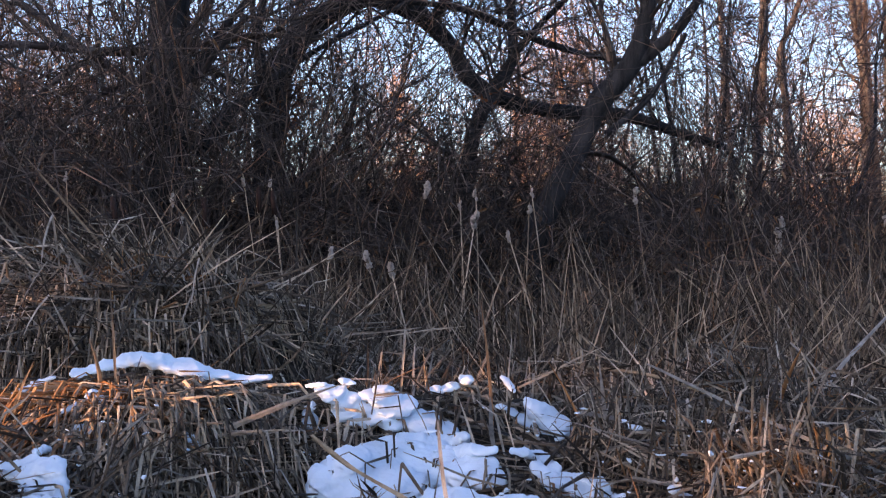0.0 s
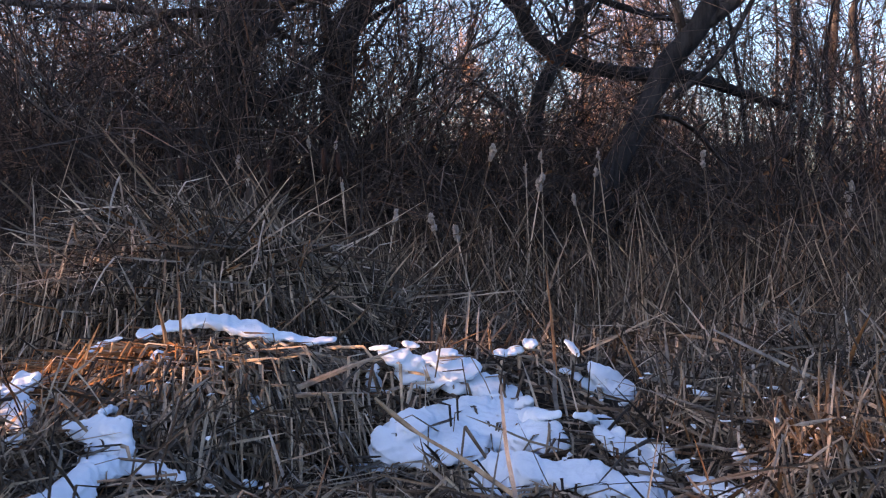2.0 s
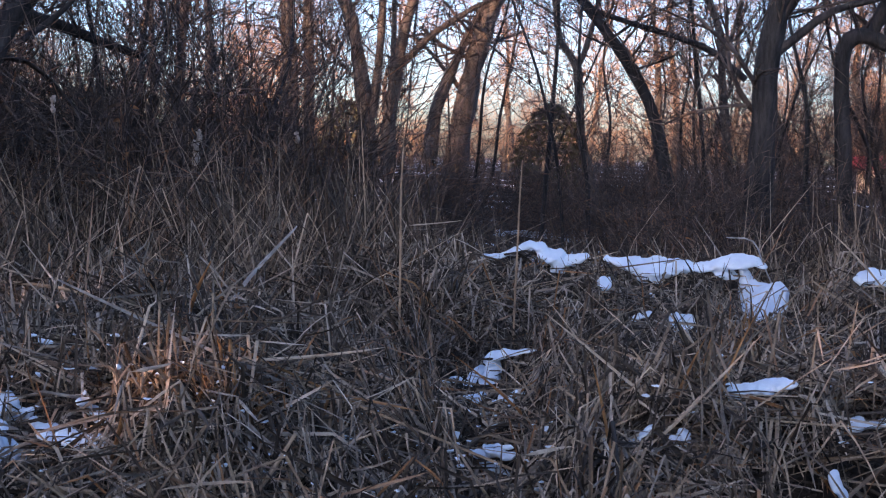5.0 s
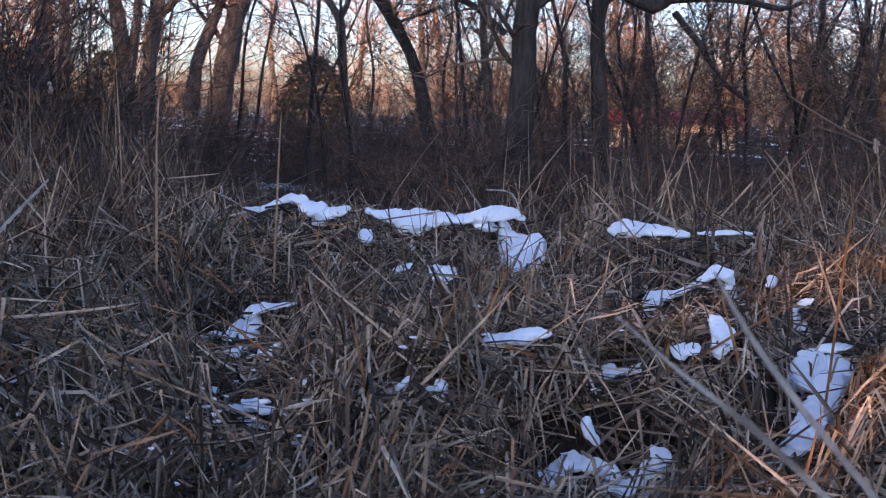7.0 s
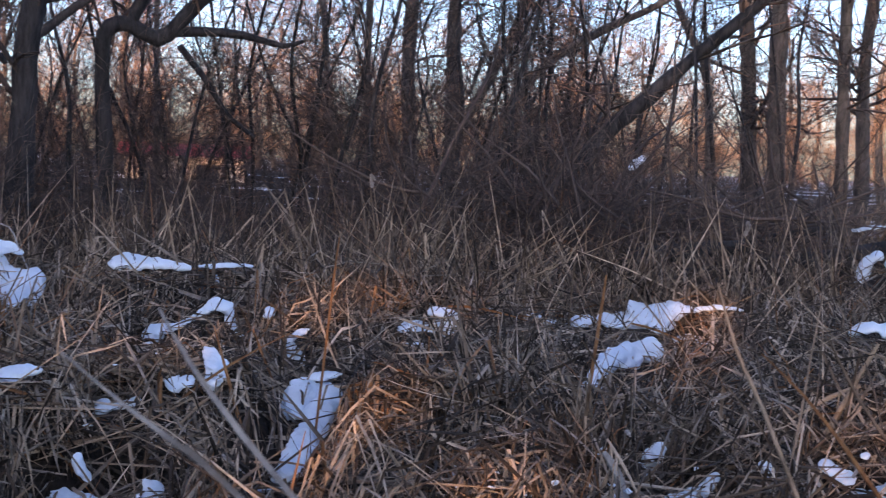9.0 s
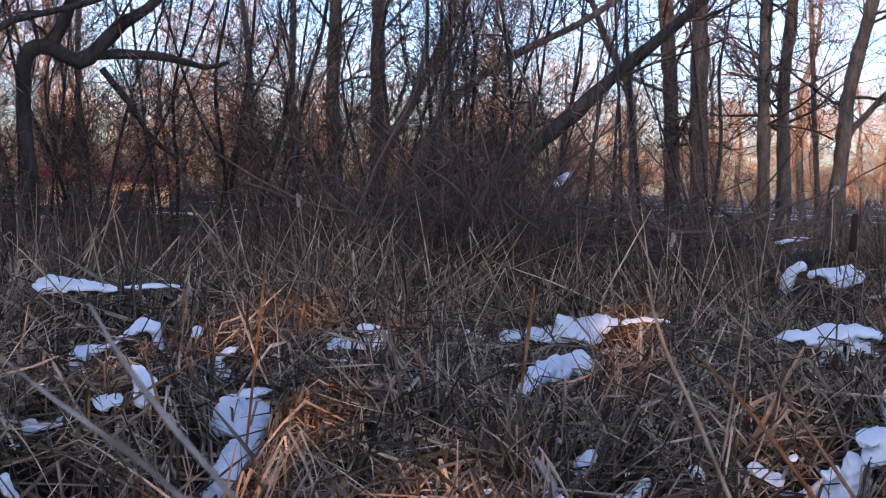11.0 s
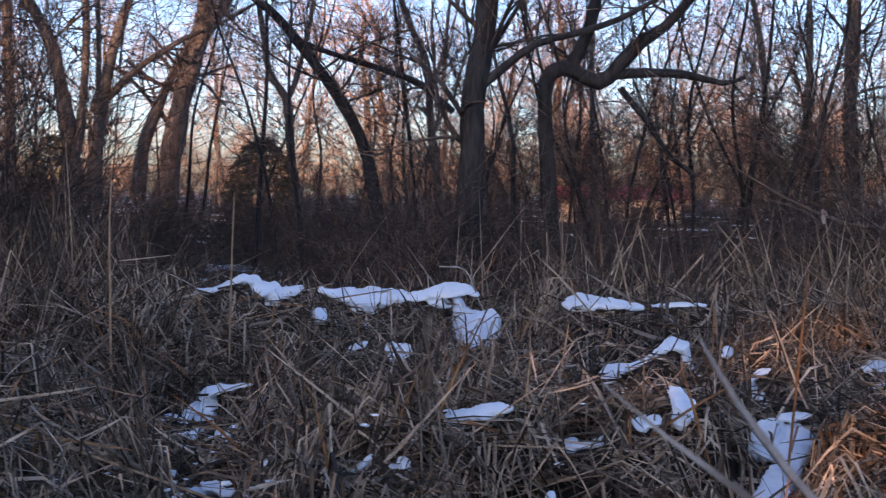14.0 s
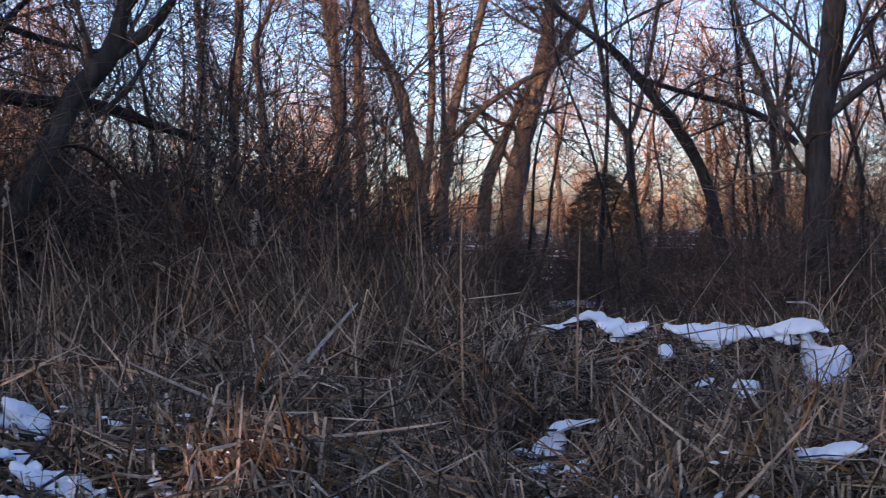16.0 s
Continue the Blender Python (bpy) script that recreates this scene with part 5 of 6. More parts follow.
def vines(rng, x, y, z0, z1, n):
    """Stems and dead climbers that hang round the old trunk."""
    ob = holder("climber", (x, y, float(land(x, y))), "dead climbing stems hanging round an old trunk", "vine")
    for k in range(n):
        a = rng.uniform(0, 6.28)
        p = np.array([x + 0.25 * math.cos(a) + rng.normal(0, 0.15), y - 0.2 + 0.2 * math.sin(a), rng.uniform((z0 + z1) / 2, z1)])
        w = np.array([rng.normal(0, 0.35), rng.normal(0, 0.2), -1.0])
        r = rng.uniform(0.004, 0.011)
        run = [(*p, r)]
        for i in range(int(rng.integers(6, 14))):
            w = w + rng.normal(0, 0.2, 3)
            w[2] -= 0.1
            w /= np.linalg.norm(w)
            p = p + w * 0.17
            r *= 0.95
            run.append((*p, r))
            if p[2] < z0:
                break
        fine = spline(run, 0.1)
        fine[:, :3] -= np.array(ob.location)
        v, f = swept(fine, 4, rng, 0.05)
        link_mesh("stem", v, f, TWIG, ob)


vines(R, -2.35, 13.35, 0.8, 3.6, 90)
vines(R, -1.6, 14.4, 1.0, 3.2, 40)


def leaf_cluster(rng, place, n, spread):
    ob = holder("leaf_cluster", place, "russet dead leaves clinging to a twig", "leaves", "clinging dead leaves")
    root = rng.normal(0, spread, (n, 3))
    way = rng.normal(0, 1, (n, 3)) + np.array([0, 0, -0.7])
    way /= np.linalg.norm(way, axis=1, keepdims=True)
    for k in range(n):
        v, f = ribbons(root[k:k + 1], way[k:k + 1], np.array([rng.uniform(0.06, 0.1)]), np.array([rng.uniform(0.035, 0.06)]), np.array([0.3]), rng, 3, 0.25)
        link_mesh("leaf", v, f, OAKLEAF, ob, smooth=False)


leaf_cluster(R, (-1.36, 14.1, 2.85), 16, 0.07)
leaf_cluster(R, (-1.40, 14.1, 2.6), 10, 0.06)
leaf_cluster(R, (0.35, 13.9, 2.75), 8, 0.06)

B = np.random.default_rng(23)
shrubs = [thicket((0, 0, 0), B, h, st, 2, "dense bare shrub with dark tangled twigs", lv) for h, lv, st in ((1.7, 260, 13), (2.1, 320, 13), (1.3, 260, 12), (3.6, 120, 12))]
for k in range(3):
    shrubs.append(thicket((0, 0, 0), B, 5.6 + 0.5 * k, 6, 2, "tall bare shrub with slanting crossed stems", 0, 1.4, 0.55))
spots = []
for k in range(34):
    spots.append((B.uniform(-24, -7), B.uniform(12.4, 17), 3 if k % 2 else 1, 0.85))
for k in range(38):
    spots.append((B.uniform(-8, 15), B.uniform(13.0, 17), k % 3, 1.0))
for k in range(18):
    spots.append((B.uniform(-25, -8), B.uniform(13.5, 22), 3, 1.15))
for k in range(3):
    spots.append((B.uniform(-8, 19), B.uniform(13.5, 18), 3, 0.9))
for k in range(20):
    spots.append((B.uniform(29, 58), B.uniform(17, 30), 3, B.uniform(0.5, 0.9)))
for k in range(32):
    spots.append((B.uniform(17, 30), B.uniform(17.5, 27), k % 3, B.uniform(0.35, 0.6)))
for k in range(66):
    spots.append((B.uniform(29, 70), B.uniform(13.5, 20), k % 3, B.uniform(0.5, 0.75)))
for k in range(24):
    spots.append((B.uniform(50, 60), B.uniform(13.2, 16.5), k % 3, B.uniform(0.5, 0.72)))
for k in range(14):
    spots.append((B.uniform(29, 60), B.uniform(20, 31), 4 + k % 3, B.uniform(0.7, 1.0)))
for k in range(4):
    spots.append((B.uniform(4, 29), B.uniform(19, 30), 4 + k % 3, B.uniform(0.7, 0.95)))
for k in range(26):
    spots.append((B.uniform(-6, 12.5), B.uniform(13.5, 19), k % 3, B.uniform(0.95, 1.2)))
for k in range(5):
    spots.append((B.uniform(-3, 12), B.uniform(15, 20), 3, 0.75))
for k in range(22):
    spots.append((B.uniform(19, 29), B.uniform(24, 35), k % 3, B.uniform(0.55, 0.85)))
for k in range(64):
    spots.append((B.uniform(27, 46), B.uniform(15, 28), k % 3, B.uniform(0.5, 0.72)))
for az, d, which, size in spots:
    if which > 3 and 33 < az < 47:
        size *= 0.7
    if which < 3 and 34 < az < 43:
        size *= 0.7
    x, y = polar(az, d)
    o = copy_thing(shrubs[which], Matrix.Identity(4))
    o.matrix_basis = Matrix.Translation(standing(x, y)) @ Matrix.Rotation(B.uniform(0, 6.28), 4, "Z") @ Matrix.Diagonal((size * 1.1, size * 1.1, size * B.uniform(0.85, 1.15), 1))
for o in shrubs:
    for q in (*o.children, o):
        bpy.data.objects.remove(q)


# a pile of cut brush and fallen logs at the foot of the leaning tree
def brush_pile(x, y, turn, rng):
    ob = holder("brush_pile", standing(x, y), "dark pile of fallen logs and brush behind the reeds", "brush pile")
    ob.rotation_euler[2] = turn
    for k in range(6):
        long, r = rng.uniform(1.6, 2.8), rng.uniform(0.05, 0.11)
        a = np.array([rng.uniform(-1.6, 0), rng.normal(0, 0.3), rng.uniform(0.1, 0.6)])
        w = np.array([1, rng.normal(0, 0.2), rng.normal(0.08, 0.16)])
        run = [(*(a + w * long * t + rng.normal(0, 0.03, 3)), r * (1 - 0.4 * t)) for t in (0, 0.35, 0.7, 1)]
        v, f = swept(spline(run, 0.15), 9, rng, 0.08)
        link_mesh("log", v, f, BARK, ob)
    for k in range(190):
        long, r = rng.uniform(0.7, 1.9), rng.uniform(0.007, 0.02)
        a = np.array([rng.uniform(-1.9, 1.5), rng.normal(0, 0.4), rng.uniform(-0.1, 1.0)])
        w = np.array([rng.normal(0, 1), rng.normal(0, 0.5), rng.normal(0.25, 0.5)])
        w /= np.linalg.norm(w)
        run = [(*(a + w * long * t + rng.normal(0, 0.05, 3)), r * (1 - 0.6 * t)) for t in (0, 0.35, 0.7, 1)]
        v, f = swept(spline(run, 0.15), 5, rng, 0.06)
        link_mesh("branch", v, f, TWIG, ob)


brush_pile(*polar(54.6, 14.0), radians(-54), np.random.default_rng(19))


# ---------------------------------------------------------------- saplings
def sapling(rng, high, label):
    ob = holder("sapling", (0, 0, 0), label, "sapling", "thin saplings between the trees")
    r0 = rng.uniform(0.018, 0.04)
    run = [(0, 0, -0.2, r0)]
    lean = rng.normal(0, 0.13, 2)
    for k in range(5):
        run.append((run[-1][0] + lean[0] * high / 5 + rng.normal(0, 0.13), run[-1][1] + lean[1] * high / 5 + rng.normal(0, 0.13), high * (k + 1) / 5, r0 * (1 - k / 5.6)))
    fine = spline(run, 0.25)
    v, f = swept(fine, 6, rng, 0.05)
    link_mesh("trunk", v, f, BARK, ob)
    segs = []
    for i in rng.integers(3, len(fine), 24):
        w = np.array([rng.normal(0, 0.6), rng.normal(0, 0.6), 0.8])
        grow(segs, rng, fine[i, :3].copy(), w / np.linalg.norm(w), rng.uniform(0.5, 1.3), 0.007, 2 if rng.random() < 0.5 else 1, 0.12)
    v, f = sticks(np.array(segs), 3)
    link_mesh("crown", v, f, TWIG, ob, label="thin dark twigs")
    return ob


Y = np.random.default_rng(57)
young = [sapling(Y, h, "thin bare sapling with dark bark") for h in (5.0, 6.2, 7.0, 4.2, 5.6)]
for k in range(154):
    az = (Y.uniform(29, 58) if k < 34 else Y.uniform(43, 57)) if k < 44 else (Y.uniform(-24, 10) if k < 70 else (Y.uniform(20, 28) if k < 76 else (Y.uniform(28, 60) if k < 122 else (Y.uniform(3, 13) if k < 136 else Y.uniform(-12, 22)))))
    d = Y.uniform(17, 32)
    x, y = polar(az, d)
    m = Matrix.Translation(standing(x, y)) @ Matrix.Rotation(Y.uniform(0, 6.28), 4, "Z")
    if k < 5:
        young[k].matrix_basis = m
    else:
        copy_thing(young[k % 5], m)


# ---------------------------------------------------------------- far woods
def far_tree(rng, high, label):
    ob = holder("far_tree", (0, 0, 0), label, "tree", "sunlit woods beyond the marsh")
    run = [(0, 0, -0.3, 0.16)]
    for k in range(6):
        run.append((run[-1][0] + rng.normal(0, 0.2), run[-1][1] + rng.normal(0, 0.2), high * (k + 1) / 6, 0.14 * (1 - k / 6.5)))
    fine = spline(run, 0.4)
    v, f = swept(fine, 7, rng, 0.06)
    link_mesh("trunk", v, f, FARBARK, ob)
    segs = []
    for i in rng.integers(2, len(fine), 26):
        w = rng.normal(0, 1, 3)
        w[2] = abs(w[2]) + 0.3
        grow(segs, rng, fine[i, :3].copy(), w / np.linalg.norm(w), rng.uniform(1.0, 2.4), 0.016, 3 if rng.random() < 0.35 else 2, 0.2)
    s = np.array(segs)
    s[:, 6:8] = np.maximum(s[:, 6:8], 0.008)
    v, f = sticks(s, 3)
    link_mesh("crown", v, f, FARTWIG, ob, label="fine twigs with low sunlight put into their colour")
    return ob


F = np.random.default_rng(31)
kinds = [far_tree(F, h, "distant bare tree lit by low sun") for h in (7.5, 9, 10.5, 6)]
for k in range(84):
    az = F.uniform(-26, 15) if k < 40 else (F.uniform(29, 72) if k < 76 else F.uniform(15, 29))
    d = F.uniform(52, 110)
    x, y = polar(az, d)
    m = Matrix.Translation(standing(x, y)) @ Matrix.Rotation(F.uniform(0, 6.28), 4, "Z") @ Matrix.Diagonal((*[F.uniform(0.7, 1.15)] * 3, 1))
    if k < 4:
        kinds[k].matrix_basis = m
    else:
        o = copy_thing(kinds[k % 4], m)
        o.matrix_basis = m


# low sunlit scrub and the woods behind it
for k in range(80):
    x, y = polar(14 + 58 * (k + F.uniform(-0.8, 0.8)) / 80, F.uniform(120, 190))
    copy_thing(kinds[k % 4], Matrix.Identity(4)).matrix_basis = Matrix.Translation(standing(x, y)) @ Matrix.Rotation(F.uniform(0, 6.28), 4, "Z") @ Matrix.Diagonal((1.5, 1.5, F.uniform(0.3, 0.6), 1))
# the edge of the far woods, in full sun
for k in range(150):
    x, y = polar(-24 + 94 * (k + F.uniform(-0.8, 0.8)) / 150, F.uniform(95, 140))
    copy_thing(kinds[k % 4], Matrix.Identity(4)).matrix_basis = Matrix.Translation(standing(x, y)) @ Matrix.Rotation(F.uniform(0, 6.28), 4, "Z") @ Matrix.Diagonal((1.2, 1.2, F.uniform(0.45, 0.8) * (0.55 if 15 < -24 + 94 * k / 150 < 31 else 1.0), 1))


# ---------------------------------------------------------------- single stalks and leaves
# a broken stalk: its tone and a run of x y z and half width
STALKS = []
STALKS.append(('pale', [(0.62, 7.32, 0.91, 0.018), (0.93, 7.28, 0.87, 0.016), (1.18, 6.72, 0.80, 0.013), (1.40, 6.26, 0.72, 0.011)]))
STALKS.append(('pale', [(-0.48, 5.51, 0.82, 0.016), (-0.36, 5.51, 0.72, 0.017), (-0.18, 5.30, 0.65, 0.019), (-0.05, 5.19, 0.58, 0.016)]))
STALKS.append(('grey', [(-0.05, 5.14, 0.91, 0.011), (-0.03, 5.11, 0.71, 0.014), (0.01, 5.08, 0.51, 0.016)]))
STALKS.append(('grey', [(-0.82, 5.36, 0.73, 0.013), (-0.77, 5.35, 0.58, 0.013), (-0.72, 5.33, 0.45, 0.013)]))
STALKS.append(('grey', [(-1.32, 5.57, 0.70, 0.016), (-1.23, 5.57, 0.59, 0.016), (-1.13, 5.58, 0.49, 0.015)]))
STALKS.append(('grey', [(-1.19, 5.60, 0.71, 0.018), (-1.08, 5.61, 0.62, 0.018), (-0.91, 5.42, 0.52, 0.017)]))
STALKS.append(('rust', [(0.94, 5.77, 0.81, 0.012), (0.98, 5.75, 0.68, 0.014), (1.03, 5.72, 0.54, 0.015), (1.05, 5.70, 0.44, 0.015)]))
STALKS.append(('rust', [(1.35, 6.11, 0.89, 0.011), (1.27, 6.11, 0.75, 0.013), (1.16, 5.92, 0.65, 0.013), (1.06, 5.71, 0.54, 0.012)]))
STALKS.append(('rust', [(1.38, 5.99, 0.78, 0.013), (1.50, 5.95, 0.71, 0.013), (1.67, 5.90, 0.63, 0.011)]))
STALKS.append(('pale', [(1.12, 5.83, 0.70, 0.010), (1.27, 5.80, 0.72, 0.013), (1.42, 5.77, 0.74, 0.011)]))
STALKS.append(('rust', [(1.32, 5.70, 0.82, 0.015), (1.33, 5.68, 0.70, 0.015), (1.35, 5.66, 0.58, 0.015), (1.37, 5.63, 0.46, 0.012)]))
STALKS.append(('rust', [(1.27, 5.71, 0.84, 0.010), (1.29, 5.70, 0.74, 0.011), (1.19, 5.60, 0.63, 0.012), (1.18, 5.68, 0.50, 0.012)]))
STALKS.append(('grey', [(0.73, 6.03, 1.02, 0.010), (1.02, 5.97, 0.88, 0.011), (1.26, 5.91, 0.77, 0.012)]))
STALKS.append(('grey', [(1.10, 1.47, 1.29, 0.005), (1.15, 1.41, 1.23, 0.007), (1.22, 1.34, 1.16, 0.009), (1.27, 1.27, 1.09, 0.009)]))
STALKS.append(('grey', [(1.22, 1.44, 1.34, 0.004), (1.25, 1.41, 1.27, 0.007), (1.29, 1.36, 1.19, 0.008), (1.34, 1.28, 1.09, 0.009)]))
STALKS.append(('rust', [(6.40, 4.68, 1.01, 0.013), (6.38, 4.69, 0.80, 0.016), (6.34, 4.69, 0.57, 0.016)]))
STALKS.append(('pale', [(5.24, 3.80, 0.56, 0.015), (5.20, 3.83, 0.44, 0.017), (5.16, 3.84, 0.31, 0.014)]))
STALKS.append(('pale', [(5.35, 2.62, 0.94, 0.013), (5.29, 2.70, 0.74, 0.014), (5.22, 2.76, 0.55, 0.014), (5.17, 2.80, 0.44, 0.013)]))
STALKS.append(('pale', [(5.30, 2.68, 0.79, 0.011), (5.24, 2.75, 0.61, 0.013), (5.18, 2.81, 0.46, 0.013)]))
STALKS.append(('pale', [(5.36, 2.74, 0.61, 0.010), (5.30, 2.81, 0.51, 0.012), (5.26, 2.85, 0.44, 0.011)]))
STALKS.append(('pale', [(5.26, 2.91, 0.63, 0.009), (5.34, 2.80, 0.72, 0.011), (5.40, 2.71, 0.77, 0.010)]))
STALKS.append(('rust', [(2.77, 1.53, 1.18, 0.005), (2.81, 1.45, 1.10, 0.007), (2.83, 1.37, 1.01, 0.008), (2.85, 1.30, 0.92, 0.009)]))
STALKS.append(('reed', [(3.06, 1.83, 1.29, 0.005), (3.08, 1.79, 1.15, 0.007), (3.10, 1.72, 1.01, 0.008), (3.11, 1.63, 0.83, 0.008)]))
STALKS.append(('reed', [(3.70, 1.91, 1.13, 0.005), (3.73, 1.83, 0.98, 0.008), (3.75, 1.74, 0.86, 0.008), (3.77, 1.65, 0.74, 0.009)]))
STALKS.append(('grey', [(3.99, 2.83, 0.65, 0.020), (4.01, 2.79, 0.59, 0.023), (4.01, 2.76, 0.52, 0.023)]))
STALKS.append(('rust', [(4.41, 4.53, 1.22, 0.007), (4.39, 4.53, 1.08, 0.010), (4.38, 4.53, 0.99, 0.010)]))
STALKS.append(('rust', [(5.62, 6.22, 0.01, 0.009), (5.64, 6.25, 0.25, 0.014)]))
STALKS.append(('grey', [(5.66, 9.41, 1.01, 0.008), (5.81, 9.31, 0.99, 0.008), (5.88, 9.26, 0.81, 0.008)]))
STALKS.append(('reed', [(2.62, 7.50, 1.62, 0.009), (2.61, 7.50, 1.34, 0.011), (2.61, 7.49, 1.05, 0.013)]))
STALKS.append(('reed', [(3.42, 7.83, 1.51, 0.008), (3.41, 7.83, 1.26, 0.011), (3.40, 7.82, 1.02, 0.012)]))
STALKS.append(('reed', [(3.14, 6.39, 0.96, 0.010), (3.11, 6.39, 0.79, 0.013), (3.08, 6.38, 0.62, 0.013)]))
STALKS.append(('grey', [(2.23, 8.08, 1.13, 0.010), (1.99, 8.12, 0.86, 0.015), (1.87, 8.14, 0.68, 0.015)]))
STALKS.append(('reed', [(3.33, 6.80, 0.98, 0.012), (3.35, 6.78, 0.80, 0.015), (3.35, 6.75, 0.59, 0.015)]))
STALKS.append(('reed', [(1.77, 7.07, 0.91, 0.012), (1.66, 7.07, 0.70, 0.015), (1.58, 7.06, 0.49, 0.015)]))
STALKS.append(('grey', [(2.31, 4.56, 0.61, 0.013), (2.35, 4.51, 0.47, 0.015), (2.39, 4.45, 0.31, 0.015)]))
STALKS.append(('pale', [(2.44, 4.47, 0.49, 0.013), (2.38, 4.47, 0.36, 0.013), (2.32, 4.47, 0.25, 0.011)]))


def stalk(tone, run, rng):
    """One long leaf or stalk, keeled along the middle."""
    run = [tuple(q) for q in run]
    a, z = np.array(run[-2][:3]), np.array(run[-1][:3])
    fall = (z - a) / np.linalg.norm(z - a)
    gap = z[2] - float(land(z[0], z[1]))
    if fall[2] < -0.12 and gap > 0.02:
        # on down to where it is rooted
        z = z + fall * min(gap / -fall[2] + 0.03, 3.2)
        run.append((*z, run[-1][3]))
    p = spline(run, 0.05)
    foot = tuple(p[-1, :3])
    w = np.gradient(p[:, :3], axis=0)
    w /= np.linalg.norm(w, axis=1, keepdims=True)
    eye = p[:, :3] / np.linalg.norm(p[:, :3], axis=1, keepdims=True)
    side = np.cross(w, eye + rng.normal(0, 0.25, 3))
    side /= np.linalg.norm(side, axis=1, keepdims=True)
    keel = np.cross(side, w)
    half = (0.95 if tone == "grey" else 0.75) * p[:, 3:4] * np.interp(np.linspace(0, 1, len(p)), [0, 0.08, 0.5, 1], [0.55, 0.85, 1, 1])[:, None]
    c = p[:, :3] - np.array(foot)
    ring = np.stack([c - side * half, c - keel * half * 0.6, c + side * half, c + keel * half * 0.35], 1)
    n = len(p)
    i, j = np.arange(4), (np.arange(4) + 1) % 4
    f = np.stack([i, j, j + 4, i + 4], 1)
    faces = (f[None] + (np.arange(n - 1) * 4)[:, None, None]).reshape(-1, 4)
    faces = np.vstack([faces, [[3, 2, 1, 0]]])
    ob = link_mesh("reed_stalk", ring.reshape(-1, 3), faces, {"pale": PALE, "grey": ASH, "rust": RUST_LIT, "reed": REED}[tone], smooth=False)
    ob.location = foot
    words = {"pale": "long pale straw-coloured broken reed stalk", "grey": "long grey dry cattail leaf", "rust": "rust-brown dry reed stalk leaning over", "reed": "tall thin dry reed stalk"}
    tagged(ob, words[tone], "reed", "broken reed stalks")


for tone, run in STALKS:
    stalk(tone, run, np.random.default_rng(len(run)))


# ---------------------------------------------------------------- leaves hanging down the fronts of the heaps
def hanging(rng, root, way, reach, drop, lift, wide, at, segs=6):
    """Broad leaves that rise a little from their roots, bend over and hang."""
    n = len(root)
    t = np.linspace(0, 1, segs + 1)[None]
    twist = rng.normal(0, 0.12, n)[:, None] * t
    c, s = np.cos(twist), np.sin(twist)
    wx, wy = way[:, :1] * c - way[:, 1:2] * s, way[:, :1] * s + way[:, 1:2] * c
    knee = np.round(rng.uniform(0.12, 0.8, n) * segs)[:, None].clip(1, segs - 1) / segs
    past = np.maximum(0, (t - knee) / (1 - knee))
    out = reach[:, None] * (t - 0.12 * past ** 2)
    x, y = root[:, :1] + wx * out, root[:, 1:2] + wy * out
    z = root[:, 2:3] + lift[:, None] * np.minimum(t / knee, 1) - drop[:, None] * past ** rng.uniform(1.0, 1.2, n)[:, None]
    p = np.stack([x, y, z], -1)
    w = np.gradient(p, axis=1)
    w /= np.linalg.norm(w, axis=2, keepdims=True) + 1e-9
    side = np.cross(w, np.stack([way[:, 0], way[:, 1], np.full(n, 0.6)], 1)[:, None] + rng.normal(0, 0.5, (n, 1, 3)))
    side /= np.linalg.norm(side, axis=2, keepdims=True) + 1e-9
    half = (wide[:, None] * 0.5 * np.interp(t, [0, 0.25, 0.75, 1], [0.7, 1, 0.8, 0.15]))[..., None]
    keel = np.cross(side, w) * half * 0.5
    m = segs + 1
    rows = np.stack([p - side * half, p + keel, p + side * half], 2).reshape(-1, 3) - at
    q = np.array([(k * 3 + c, k * 3 + c + 1, k * 3 + c + 4, k * 3 + c + 3) for k in range(segs) for c in range(2)])
    return rows, (q[None] + (np.arange(n) * 3 * m)[:, None, None]).reshape(-1, 4)


def owned(x, y):
    """The heap that a place belongs to, or -1."""
    mark = np.full(len(x), -1)
    best = np.full(len(x), 9.0)
    for h, (hx, hy, reach, _) in enumerate(HEAPS):
        d = np.hypot(x - hx, y - hy) / reach
        mark = np.where((d < best) & (d < 1.5), h, mark)
        best = np.minimum(best, d)
    return mark


def hang_on_heaps(rng, root, way, reach, drop, lift, wide, material, label):
    mark = owned(root[:, 0], root[:, 1])
    for h in range(-1, len(HEAPS)):
        k = mark == h
        if k.sum() < 4:
            continue
        at = np.array(heaps[h].location) if h >= 0 else np.zeros(3)
        v, f = hanging(rng, root[k], way[k], reach[k], drop[k], lift[k], wide[k], at)
        if h >= 0:
            tagged(link_mesh("fringe", v, f, material, heaps[h], smooth=False, label=label), kind="stuff")
        else:
            tagged(link_mesh("drooping_reeds", v, f, material, smooth=False), label, "dead grass", kind="stuff")


